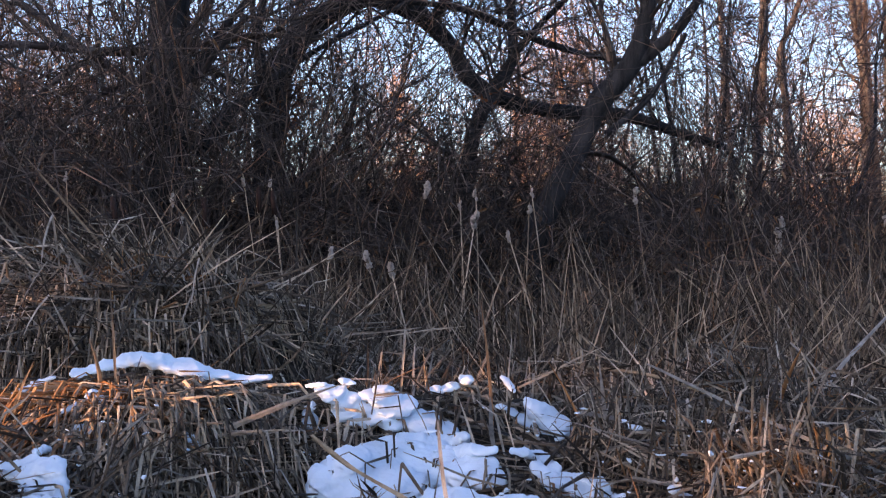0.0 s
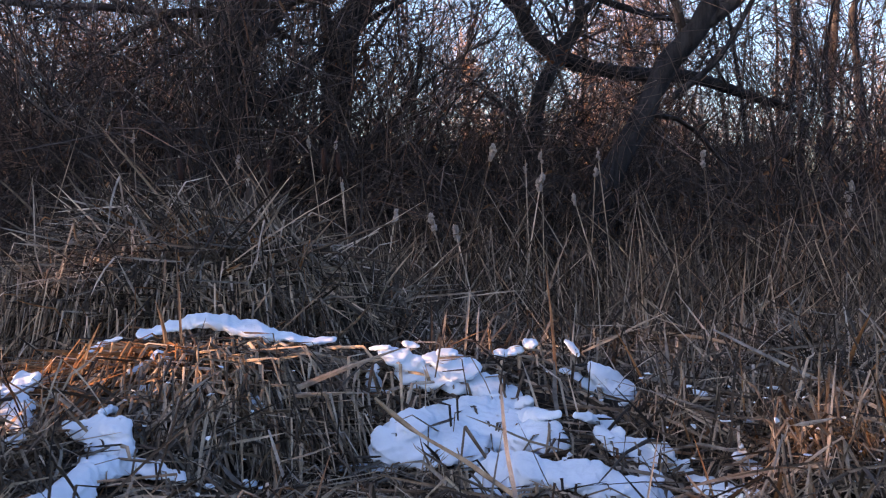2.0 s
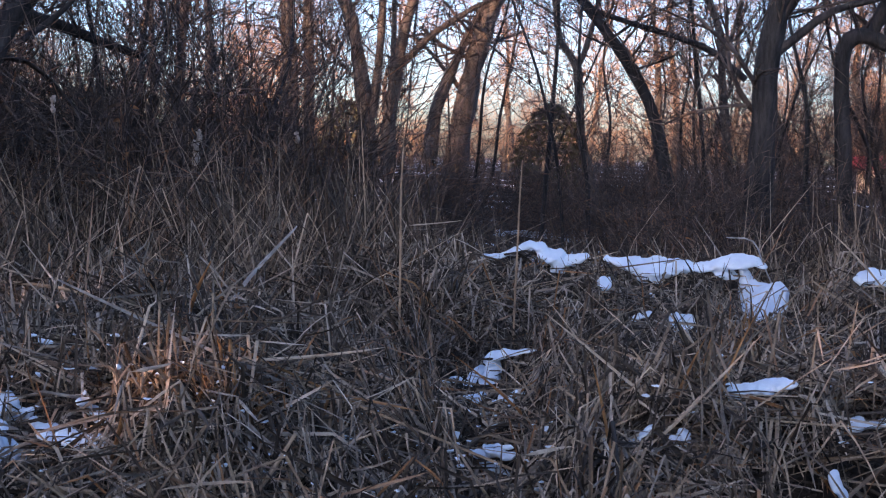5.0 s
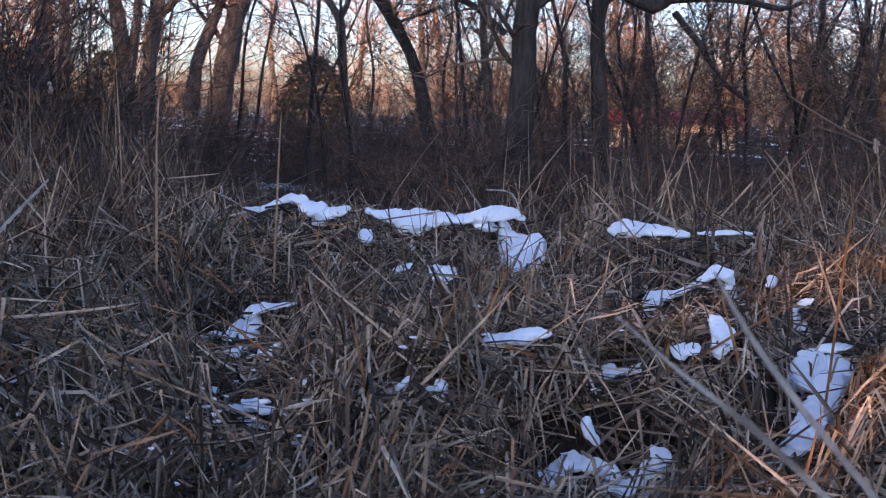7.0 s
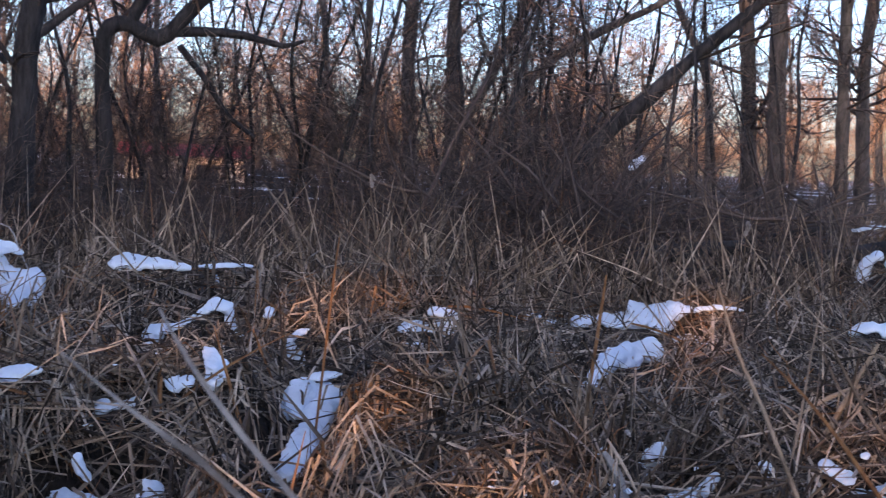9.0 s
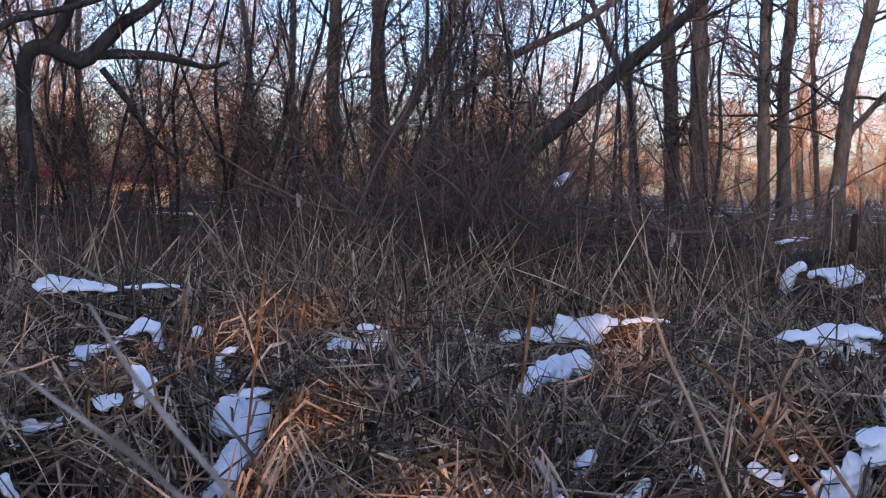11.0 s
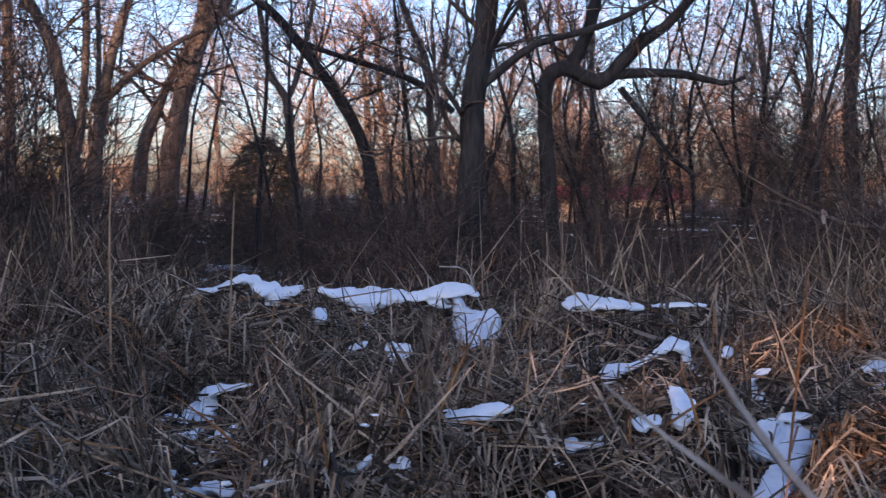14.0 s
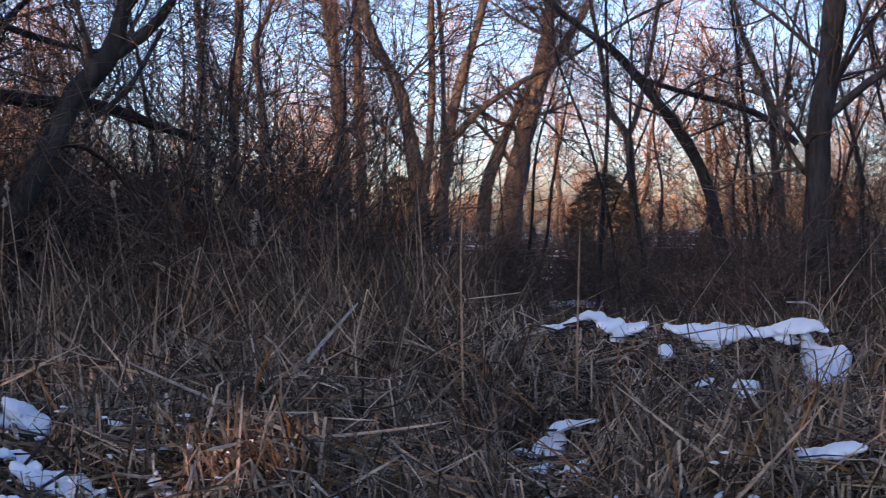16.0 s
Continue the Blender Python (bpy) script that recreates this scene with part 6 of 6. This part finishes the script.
def under_snow(rng, per_metre, material, label):
    """Leaves bent over the brinks, below the edge of each snow patch."""
    rows = []
    for run in STROKES:
        if len(run) < 2 or math.hypot(run[0, 0], run[0, 1]) > 11:
            continue
        long = np.linalg.norm(np.diff(run[:, :3], axis=0), axis=1).sum() + 0.1
        i = rng.integers(0, len(run), max(3, int(per_metre * long)))
        rows.append(run[i] + np.concatenate([rng.normal(0, 0.05, (len(i), 2)), np.zeros((len(i), 2))], 1))
    p = np.vstack(rows)
    n, d = len(p), np.hypot(p[:, 0], p[:, 1])
    a = np.arctan2(-p[:, 1], -p[:, 0]) + rng.normal(0, 0.95, n)
    way = np.stack([np.cos(a), np.sin(a)], 1)
    root = np.stack([p[:, 0] - p[:, 0] / d * (p[:, 3] + 0.02), p[:, 1] - p[:, 1] / d * (p[:, 3] + 0.02), p[:, 2] - p[:, 3] * 0.9 - rng.uniform(0.01, 0.09, n)], 1)
    drop = np.minimum(rng.uniform(0.15, 0.6, n), np.maximum(root[:, 2] - 0.1, 0.1))
    keep = clear_of_snow(root, root - np.stack([p[:, 0] / d * 0.2, p[:, 1] / d * 0.2, drop], 1), rng)
    root, way, drop, n = root[keep], way[keep], drop[keep], int(keep.sum())
    hang_on_heaps(rng, root, way, rng.uniform(0.12, 0.46, n), drop, rng.uniform(0, 0.02, n), rng.uniform(0.008, 0.017, n), material, label)


def sheaves(rng, count, az0, az1, d0, d1, blades, material, wide, label):
    """Clumps of broken reeds that stand a hand high, bend over and hang, with dark hollows under them."""
    cx, cy = scatter(rng, count, az0, az1, d0, d1)
    turn = 2.2 * np.sin(0.9 * cx + 0.5) + 1.7 * np.cos(1.1 * cy - 0.4 * cx) + rng.normal(0, 0.9, count)
    size = rng.uniform(0.6, 1.25, count)
    k = np.repeat(np.arange(count), rng.integers(blades // 2, blades, count))
    n = len(k)
    x, y = cx[k] + rng.normal(0, 0.07, n), cy[k] + rng.normal(0, 0.07, n)
    a = turn[k] + rng.normal(0, 0.95, n)
    way = np.stack([np.cos(a), np.sin(a)], 1)
    root = np.stack([x, y, land(x, y) + rng.uniform(-0.02, 0.1, n)], 1)
    high = rng.random(n) < 0.4
    reach = np.where(high, rng.uniform(0.22, 0.6, n), rng.uniform(0.3, 0.75, n)) * size[k]
    lift = np.where(high, rng.uniform(0.12, 0.36, n), rng.uniform(0.02, 0.18, n)) * size[k]
    drop = np.where(high, rng.uniform(-0.1, 0.3, n), rng.uniform(-0.05, 0.2, n))
    tip = root + np.concatenate([way * reach[:, None], (0.3 * lift - drop)[:, None]], 1)
    top = root + np.concatenate([way * reach[:, None] * 0.4, lift[:, None]], 1)
    keep = clear_of_snow(root, top, rng) & clear_of_snow(top, tip, rng)
    keep &= np.hypot((x - LODGE[0]) / LODGE[2], (y - LODGE[1]) / LODGE[3]) > 1.1
    hang_on_heaps(rng, root[keep], way[keep], reach[keep], drop[keep], lift[keep], rng.uniform(*wide, n)[keep], material, label)


H = np.random.default_rng(63)
under_snow(H, 60, REED, "dry leaves bent over the brink of a heap")
under_snow(H, 45, STRAW, "grey and straw leaves bent over the brink of a heap")
sheaves(H, 400, -23, 69, 4.3, 6.6, 26, REED, (0.007, 0.016), "clumps of broken reeds bent over")
sheaves(H, 360, -23, 69, 4.3, 6.6, 26, STRAW, (0.007, 0.017), "clumps of broken grey reeds bent over")
sheaves(H, 1000, -23, 69, 6.4, 10.5, 22, STRAW, (0.007, 0.016), "clumps of broken grey reeds bent over")


def dress(rng, n, cx, cy, rx, ry, a0, a1, material, label, wide=(0.008, 0.018)):
    """Leaves that start near the top of a heap and hang down over its side; the angles are round its centre."""
    a, k = np.radians(rng.uniform(a0, a1, n)), np.sqrt(rng.uniform(0.02, 0.75, n))
    x, y = cx + rx * k * np.cos(a), cy + ry * k * np.sin(a)
    front = math.atan2(-cy, -cx)
    turn = front + 0.5 * ((a - front + math.pi) % (2 * math.pi) - math.pi) + rng.normal(0, 0.7, n)
    way = np.stack([np.cos(turn), np.sin(turn)], 1)
    reach = rng.uniform(0.16, 0.52, n)
    root = np.stack([x, y, land(x, y) + rng.uniform(-0.03, 0.05, n)], 1)
    end = root[:, :2] + way * reach[:, None]
    lift = rng.uniform(0.0, 0.05, n)
    drop = np.clip(root[:, 2] + lift - land(end[:, 0], end[:, 1]) - rng.uniform(0, 0.08, n), 0.06, 0.6)
    tip = np.concatenate([end, (root[:, 2] + lift - drop)[:, None]], 1)
    keep = clear_of_snow(root, tip, rng)
    hang_on_heaps(rng, root[keep], way[keep], reach[keep], drop[keep], lift[keep], rng.uniform(*wide, n)[keep], material, label)


dress(H, 750, LODGE[0], LODGE[1], LODGE[2], LODGE[3], 235, 385, REED, "straw leaves hanging down the side")
dress(H, 420, LODGE[0], LODGE[1], LODGE[2], LODGE[3], 235, 385, STRAW, "grey leaves hanging down the side")
dress(H, 260, LODGE[0], LODGE[1], LODGE[2], LODGE[3], 240, 385, PALE, "bleached leaves hanging down the side")
# the lodge's left side: rusty leaves, also coloured for the sun on it
dress(H, 750, LODGE[0], LODGE[1], LODGE[2], LODGE[3], 150, 262, RUST_LIT, "rusty leaves heaped on the sunny side, part of the sun in their colour")
dress(H, 260, LODGE[0], LODGE[1], LODGE[2], LODGE[3], 150, 270, STRAW, "dark leaves heaped on the sunny side")
# the tall tussock, its leaves falling like water
for n, stuff, a0, a1 in ((300, REED, -0.5, 1.0), (240, STRAW, -1.0, 1.0), (90, ASH, -0.2, 0.9), (130, RUST_LIT, -1.0, 0.0)):
    along_x, along_y = math.cos(math.atan2(TUSSOCK[0], TUSSOCK[1])), -math.sin(math.atan2(TUSSOCK[0], TUSSOCK[1]))
    k, back = H.uniform(a0, a1, n) * 0.5, H.uniform(-0.15, 0.32, n)
    x, y = TUSSOCK[0] + along_x * k + along_y * back, TUSSOCK[1] + along_y * k - along_x * back
    a = math.atan2(-TUSSOCK[1], -TUSSOCK[0]) - k * 1.3 + H.normal(0, 0.4, n)
    root = np.stack([x, y, 0.62 - 0.35 * k ** 2 - np.maximum(0, back) * 0.8 + H.uniform(-0.12, 0.05, n)], 1)
    hang_on_heaps(H, root, np.stack([np.cos(a), np.sin(a)], 1), H.uniform(0.1, 0.42, n), H.uniform(0.2, 0.55, n), H.uniform(0, 0.06, n), H.uniform(0.008, 0.018, n), stuff, "long leaves falling down the front")
for k, n in ((1, 350), (2, 300), (5, 500), (7, 400), (8, 400), (10, 350), (11, 400), (12, 500), (4, 350), (3, 420), (13, 420), (14, 1500)):
    hx, hy, reach, _ = HEAPS[k]
    dress(H, n // 2, hx, hy, reach, reach, 150, 330, REED, "straw leaves hanging down the front")
    dress(H, n // 2, hx, hy, reach, reach, 150, 330, STRAW, "grey leaves hanging down the front")
    if k in (3, 13, 14):
        dress(H, n // 3, hx, hy, reach, reach, 150, 390, PALE, "bleached leaves hanging down the front")


# ---------------------------------------------------------------- tufts
def tuft(place, n, tall, spread, material, label, rng, hang=0.2):
    x, y, z = place
    ob = holder("grass_tuft", (x, y, z), label, "grass tuft", "tufts among the reeds")
    a, lift = spun(rng, n), np.radians(np.clip(90 - np.abs(rng.normal(0, spread, n)), 8, 90))
    way = np.stack([np.cos(lift) * np.cos(a), np.cos(lift) * np.sin(a), np.sin(lift)], 1)
    root = np.stack([rng.normal(0, 0.06, n), rng.normal(0, 0.06, n), np.full(n, -0.05)], 1)
    for k in range(n):
        v, f = ribbons(root[k:k + 1], way[k:k + 1], np.array([tall * rng.uniform(0.5, 1.1)]), np.array([rng.uniform(0.008, 0.016)]), np.array([rng.uniform(0, hang * 2)]), rng, 4, 0.2, 0.1)
        link_mesh("blade", v, f, material, ob, smooth=False)


U = np.random.default_rng(3)
tuft((7.02, 6.9, 0.5), 90, 0.42, 55, RUST_LIT, "fanned tuft of rust-coloured dry grass", U)
tuft((-1.6, 8.3, 1.2), 60, 0.4, 60, RUST_LIT, "tuft of bent rust-tinged reeds", U)
tuft((4.75, 4.35, 0.42), 80, 0.5, 45, STRAW, "drooping tuft of straw-coloured leaves", U, 0.5)
tuft((5.15, 3.65, 0.3), 80, 0.45, 45, PALE, "drooping tuft of bleached leaves", U, 0.55)
tuft((1.3, 5.7, 0.5), 60, 0.36, 55, RUST_LIT, "tuft of rusty broken stalks", U)
tuft((3.2, 5.5, 0.42), 60, 0.34, 50, RUST_LIT, "fan of brown drooping leaves", U, 0.5)
tuft((4.35, 7.0, 0.52), 40, 0.42, 25, RUST_LIT, "upright tuft of rusty stalks", U)
tuft((1.5, 6.15, 0.55), 60, 0.4, 50, STRAW, "tangled tuft of dry straw", U)


# ---------------------------------------------------------------- cattail heads
# x y z of the head, its state and its length
HEADS = []
HEADS.append((0.19, 10.87, 1.65, 'fluff', 0.10))
HEADS.append((-0.14, 10.57, 1.83, 'fluff', 0.09))
HEADS.append((-0.35, 9.77, 1.32, 'fluff', 0.09))
HEADS.append((-0.50, 9.96, 1.38, 'fluff', 0.08))
HEADS.append((-2.32, 9.91, 1.44, 'fluff', 0.11))
HEADS.append((1.43, 12.08, 1.84, 'fluff', 0.08))
HEADS.append((-1.13, 10.62, 1.61, 'fluff', 0.05))
HEADS.append((0.20, 11.16, 1.82, 'fluff', 0.06))
HEADS.append((0.09, 11.17, 1.75, 'fluff', 0.05))
HEADS.append((0.59, 11.15, 1.83, 'fluff', 0.05))
HEADS.append((0.57, 11.15, 1.71, 'fluff', 0.06))
HEADS.append((-2.59, 10.86, 1.94, 'fluff', 0.05))
HEADS.append((-1.81, 10.52, 1.77, 'fluff', 0.06))
HEADS.append((-1.75, 10.53, 1.64, 'fluff', 0.05))
HEADS.append((0.41, 10.66, 1.52, 'fluff', 0.06))
HEADS.append((-1.41, 11.08, 1.91, 'fluff', 0.06))
HEADS.append((-1.23, 11.10, 1.91, 'fluff', 0.05))
HEADS.append((-0.75, 10.15, 1.41, 'fluff', 0.07))
HEADS.append((2.69, 12.88, 1.60, 'fluff', 0.12))
HEADS.append((2.69, 12.88, 1.47, 'fluff', 0.13))
HEADS.append((-2.14, 10.25, 1.71, 'brown', 0.16))
HEADS.append((-2.68, 9.82, 1.42, 'brown', 0.22))
HEADS.append((-1.65, 10.85, 1.70, 'brown', 0.2))
HEADS.append((-1.31, 11.09, 1.79, 'brown', 0.18))
HEADS.append((-1.21, 11.11, 1.77, 'brown', 0.17))
HEADS.append((7.70, 3.58, 1.32, 'brown', 0.2))
HEADS.append((6.28, 2.96, 0.74, 'brown', 0.18))
HEADS.append((13.81, 9.86, 1.67, 'fluff', 0.12))
HEADS.append((9.10, 9.17, 1.38, 'fluff', 0.08))
HEADS.append((8.07, 4.92, 1.23, 'fluff', 0.06))
HEADS.append((12.57, 6.15, 1.55, 'fluff', 0.1))
HEADS.append((12.67, 5.94, 1.61, 'fluff', 0.08))
HEADS.append((3.44, 12.53, 1.65, 'fluff', 0.08))


def cattail(place, state, size, rng):
    x, y, z = place
    foot = standing(x + rng.normal(0, 0.22), y + rng.normal(0, 0.1))
    label = "cattail with a burst pale downy seed head" if state == "fluff" else "cattail with a dark brown velvety seed head"
    ob = holder("cattail", foot, label, "cattail", "cattails")
    lean = np.array([x, y, z]) - np.array(foot)
    w = lean / np.linalg.norm(lean)
    top = lean + w * size * 0.6
    run = np.array([(0, 0, -0.05, 0.006), (*(lean * 0.5 + rng.normal(0, 0.02, 3)), 0.005), (*lean, 0.004), (*top, 0.003)])
    v, f = swept(spline(run, 0.1), 6, rng, 0.02)
    link_mesh("stalk", v, f, REED, ob)
    bm = bmesh.new()
    turn = Vector(w).to_track_quat("Z", "Y").to_matrix().to_4x4()
    if state == "brown":
        bmesh.ops.create_cone(bm, cap_ends=True, segments=12, radius1=0.02, radius2=0.018, depth=size, matrix=Matrix.Translation(lean) @ turn)
        bmesh.ops.bevel(bm, geom=[e for e in bm.edges if len(e.link_faces) == 2 and e.calc_face_angle() > 1], offset=0.006, segments=3, affect="EDGES")
        part("seed_head", bm, VELVET, ob, "brown velvet seed head")
    else:
        for k in range(4):
            c = lean + w * size * (k / 3 - 0.5) * 0.8 + rng.normal(0, size * 0.1, 3)
            bmesh.ops.create_icosphere(bm, subdivisions=3, radius=1, matrix=Matrix.Translation(c) @ turn @ Matrix.Diagonal((size * rng.uniform(0.12, 0.24), size * rng.uniform(0.12, 0.24), size * rng.uniform(0.2, 0.32), 1)))
        for v in bm.verts:
            v.co += Vector(rng.normal(0, size * 0.045, 3))
        part("seed_head", bm, FLUFF, ob, "pale burst down")


K = np.random.default_rng(5)
for x, y, z, state, size in HEADS:
    cattail((x, y, z), state, size, K)


# ---------------------------------------------------------------- unseen trees added behind the camera to shade the marsh
# gaps cut in the added belt to let low sun through: x y z and half width
GLEAMS = [(-1.6, 6.2, 0.74, 0.4), (1.3, 5.78, 0.68, 0.15), (-1.75, 8.2, 1.22, 0.12), (4.5, 4.25, 0.5, 0.14), (4.9, 3.75, 0.36, 0.15), (5.28, 2.75, 0.62, 0.16), (6.9, 6.95, 0.62, 0.18), (7.2, 6.5, 0.62, 0.10), (8.7, 5.6, 0.58, 0.16)]


def shade_tree(rng, place, high, wide, n=5200, leaf=1.0):
    ob = holder("evergreen", place, "unseen evergreen added to shade the marsh from low sun", "tree", "evergreens at the marsh edge")
    v, f = swept(spline([(0, 0, -0.2, 0.12), (0, 0, high * 0.5, 0.08), (0, 0, high * 0.98, 0.02)], 0.5), 8, rng, 0.05)
    link_mesh("trunk", v, f, BARK, ob)
    t = rng.random(n)
    rad = wide * np.interp(t, [0, 0.2, 0.5, 0.75, 0.9, 1], [0.75, 1, 0.95, 0.72, 0.42, 0.05]) * np.sqrt(rng.random(n))
    a = spun(rng, n)
    root = np.stack([np.cos(a) * rad, np.sin(a) * rad, high * t], 1)
    way = np.stack([np.cos(a), np.sin(a), rng.uniform(-0.5, 0.3, n)], 1)
    way /= np.linalg.norm(way, axis=1, keepdims=True)
    long = rng.uniform(0.25, 0.5, n) * min(1.0, wide) * leaf
    keep = np.ones(n, bool)
    s = np.array(sun_way)
    for gx, gy, gz, gr in GLEAMS:
        for end in (0.0, 0.5, 1.0):
            off = root + way * long[:, None] * end + np.array(place) - np.array((gx, gy, gz))
            keep &= np.linalg.norm(off - (off @ s)[:, None] * s, axis=1) > gr
    v, f = ribbons(root[keep], way[keep], long[keep], rng.uniform(0.12, 0.25, keep.sum()) * min(1.0, wide) * leaf, rng.uniform(0, 0.3, keep.sum()), rng, 2, 0.3)
    link_mesh("crown", v, f, NEEDLE, ob, smooth=False)
    return ob


E = np.random.default_rng(41)
along = Vector((math.cos(radians(SUN_AZ)), -math.sin(radians(SUN_AZ)), 0))
flat_sun = Vector((sun_way.x, sun_way.y, 0)).normalized()
# the added belt is lower past 15.5 m, so sun reaches the far woods
for k in range(33):
    run = -12 + 1.45 * k
    c = flat_sun * (36 + E.uniform(-1, 1)) + along * run
    shade_tree(E, standing(c.x, c.y), E.uniform(10.4, 11.4) if run < 15.5 else E.uniform(5.6, 6.6), 1.4)


# ---------------------------------------------------------------- house beyond the woods
def box(bm, x0, x1, y0, y1, z0, z1):
    m = Matrix.Translation(((x0 + x1) / 2, (y0 + y1) / 2, (z0 + z1) / 2)) @ Matrix.Diagonal((x1 - x0, y1 - y0, z1 - z0, 1))
    bmesh.ops.create_cube(bm, size=1, matrix=m)


def far_house(az, d, turn):
    x, y = polar(az, d)
    ob = holder("house", (x, y, 0.05), "low house with a red roof, pale walls in low sun", "house")
    ob.rotation_euler[2] = radians(turn)
    bm = bmesh.new()
    box(bm, -2.1, 2.1, -2.5, 2.5, -0.6, 1.45)
    part("wall", bm, WALLPALE, ob, "pale sunlit wall", False)
    for s in (-1, 1):
        bm = bmesh.new()
        vs = [bm.verts.new(c) for c in ((-2.4, s * 3.0, 1.4), (2.4, s * 3.0, 1.4), (2.4, 0, 1.85), (-2.4, 0, 1.85))]
        f = bm.faces.new(vs)
        bmesh.ops.solidify(bm, geom=[f], thickness=0.12)
        part("roof", bm, ROOFRED, ob, "red sheet roof", False)
    for k in range(2):
        bm = bmesh.new()
        box(bm, -1.6 + 1.9 * k, -0.7 + 1.9 * k, -2.54, -2.45, 0.2, 1.2)
        win = part("window", bm, WALLPALE, ob, "", False)
        bm = bmesh.new()
        box(bm, -1.52 + 1.9 * k, -0.78 + 1.9 * k, -2.56, -2.5, 0.28, 1.12)
        part("pane", bm, PANE, win, "", False)


far_house(37.6, 58, -37.6)

# dark evergreen bushes at the edge of the open snow
for az, d, h in ((24.6, 36, 2.5), (17.2, 42, 2.6)):
    x, y = polar(az, d)
    bush = shade_tree(E, standing(x, y), h, 0.85, 1500, 0.5)
    bush.children[1].data.materials[0] = BRONZE
    tagged(bush, "bronzed evergreen bush beyond the reeds", "bush", "evergreen bushes")


# ---------------------------------------------------------------- single leaves lying on the heaps
def leaf_shapes(rng):
    made = []
    for k in range(14):
        n1 = np.ones(1)
        v, f = ribbons(np.zeros((1, 3)), np.array([[1.0, 0, 0]]), n1 * rng.uniform(0.3, 0.65), n1 * rng.uniform(0.013, 0.025), n1 * rng.uniform(0, 0.3), rng, 5, 0.24, 0.12)
        o = link_mesh("blade", v, f, STRAW if k % 5 else RUST_LIT, smooth=False)
        made.append(o.data)
        bpy.data.objects.remove(o)
    return made


Q = np.random.default_rng(91)
shapes = leaf_shapes(Q)
for heap, (hx, hy, reach, _) in zip(heaps, HEAPS):
    n = 110
    a, rr = spun(Q, n), reach * np.sqrt(Q.random(n))
    x, y = hx + np.cos(a) * rr, hy + np.sin(a) * rr
    root, way, length, width, droop = blade_field(Q, x, y, "mat")
    root[:, 2] += 0.03
    keep = clear_of_snow(root, root + way * 0.45, Q)
    for p, w in zip(root[keep], way[keep]):
        o = new("blade", shapes[int(Q.integers(len(shapes)))])
        o.parent = heap
        turn = Vector(w).to_track_quat("X", "Z").to_matrix().to_4x4() @ Matrix.Rotation(Q.uniform(-1.2, 1.2), 4, "X")
        o.matrix_basis = Matrix.Translation(Vector(p) - heap.location) @ turn
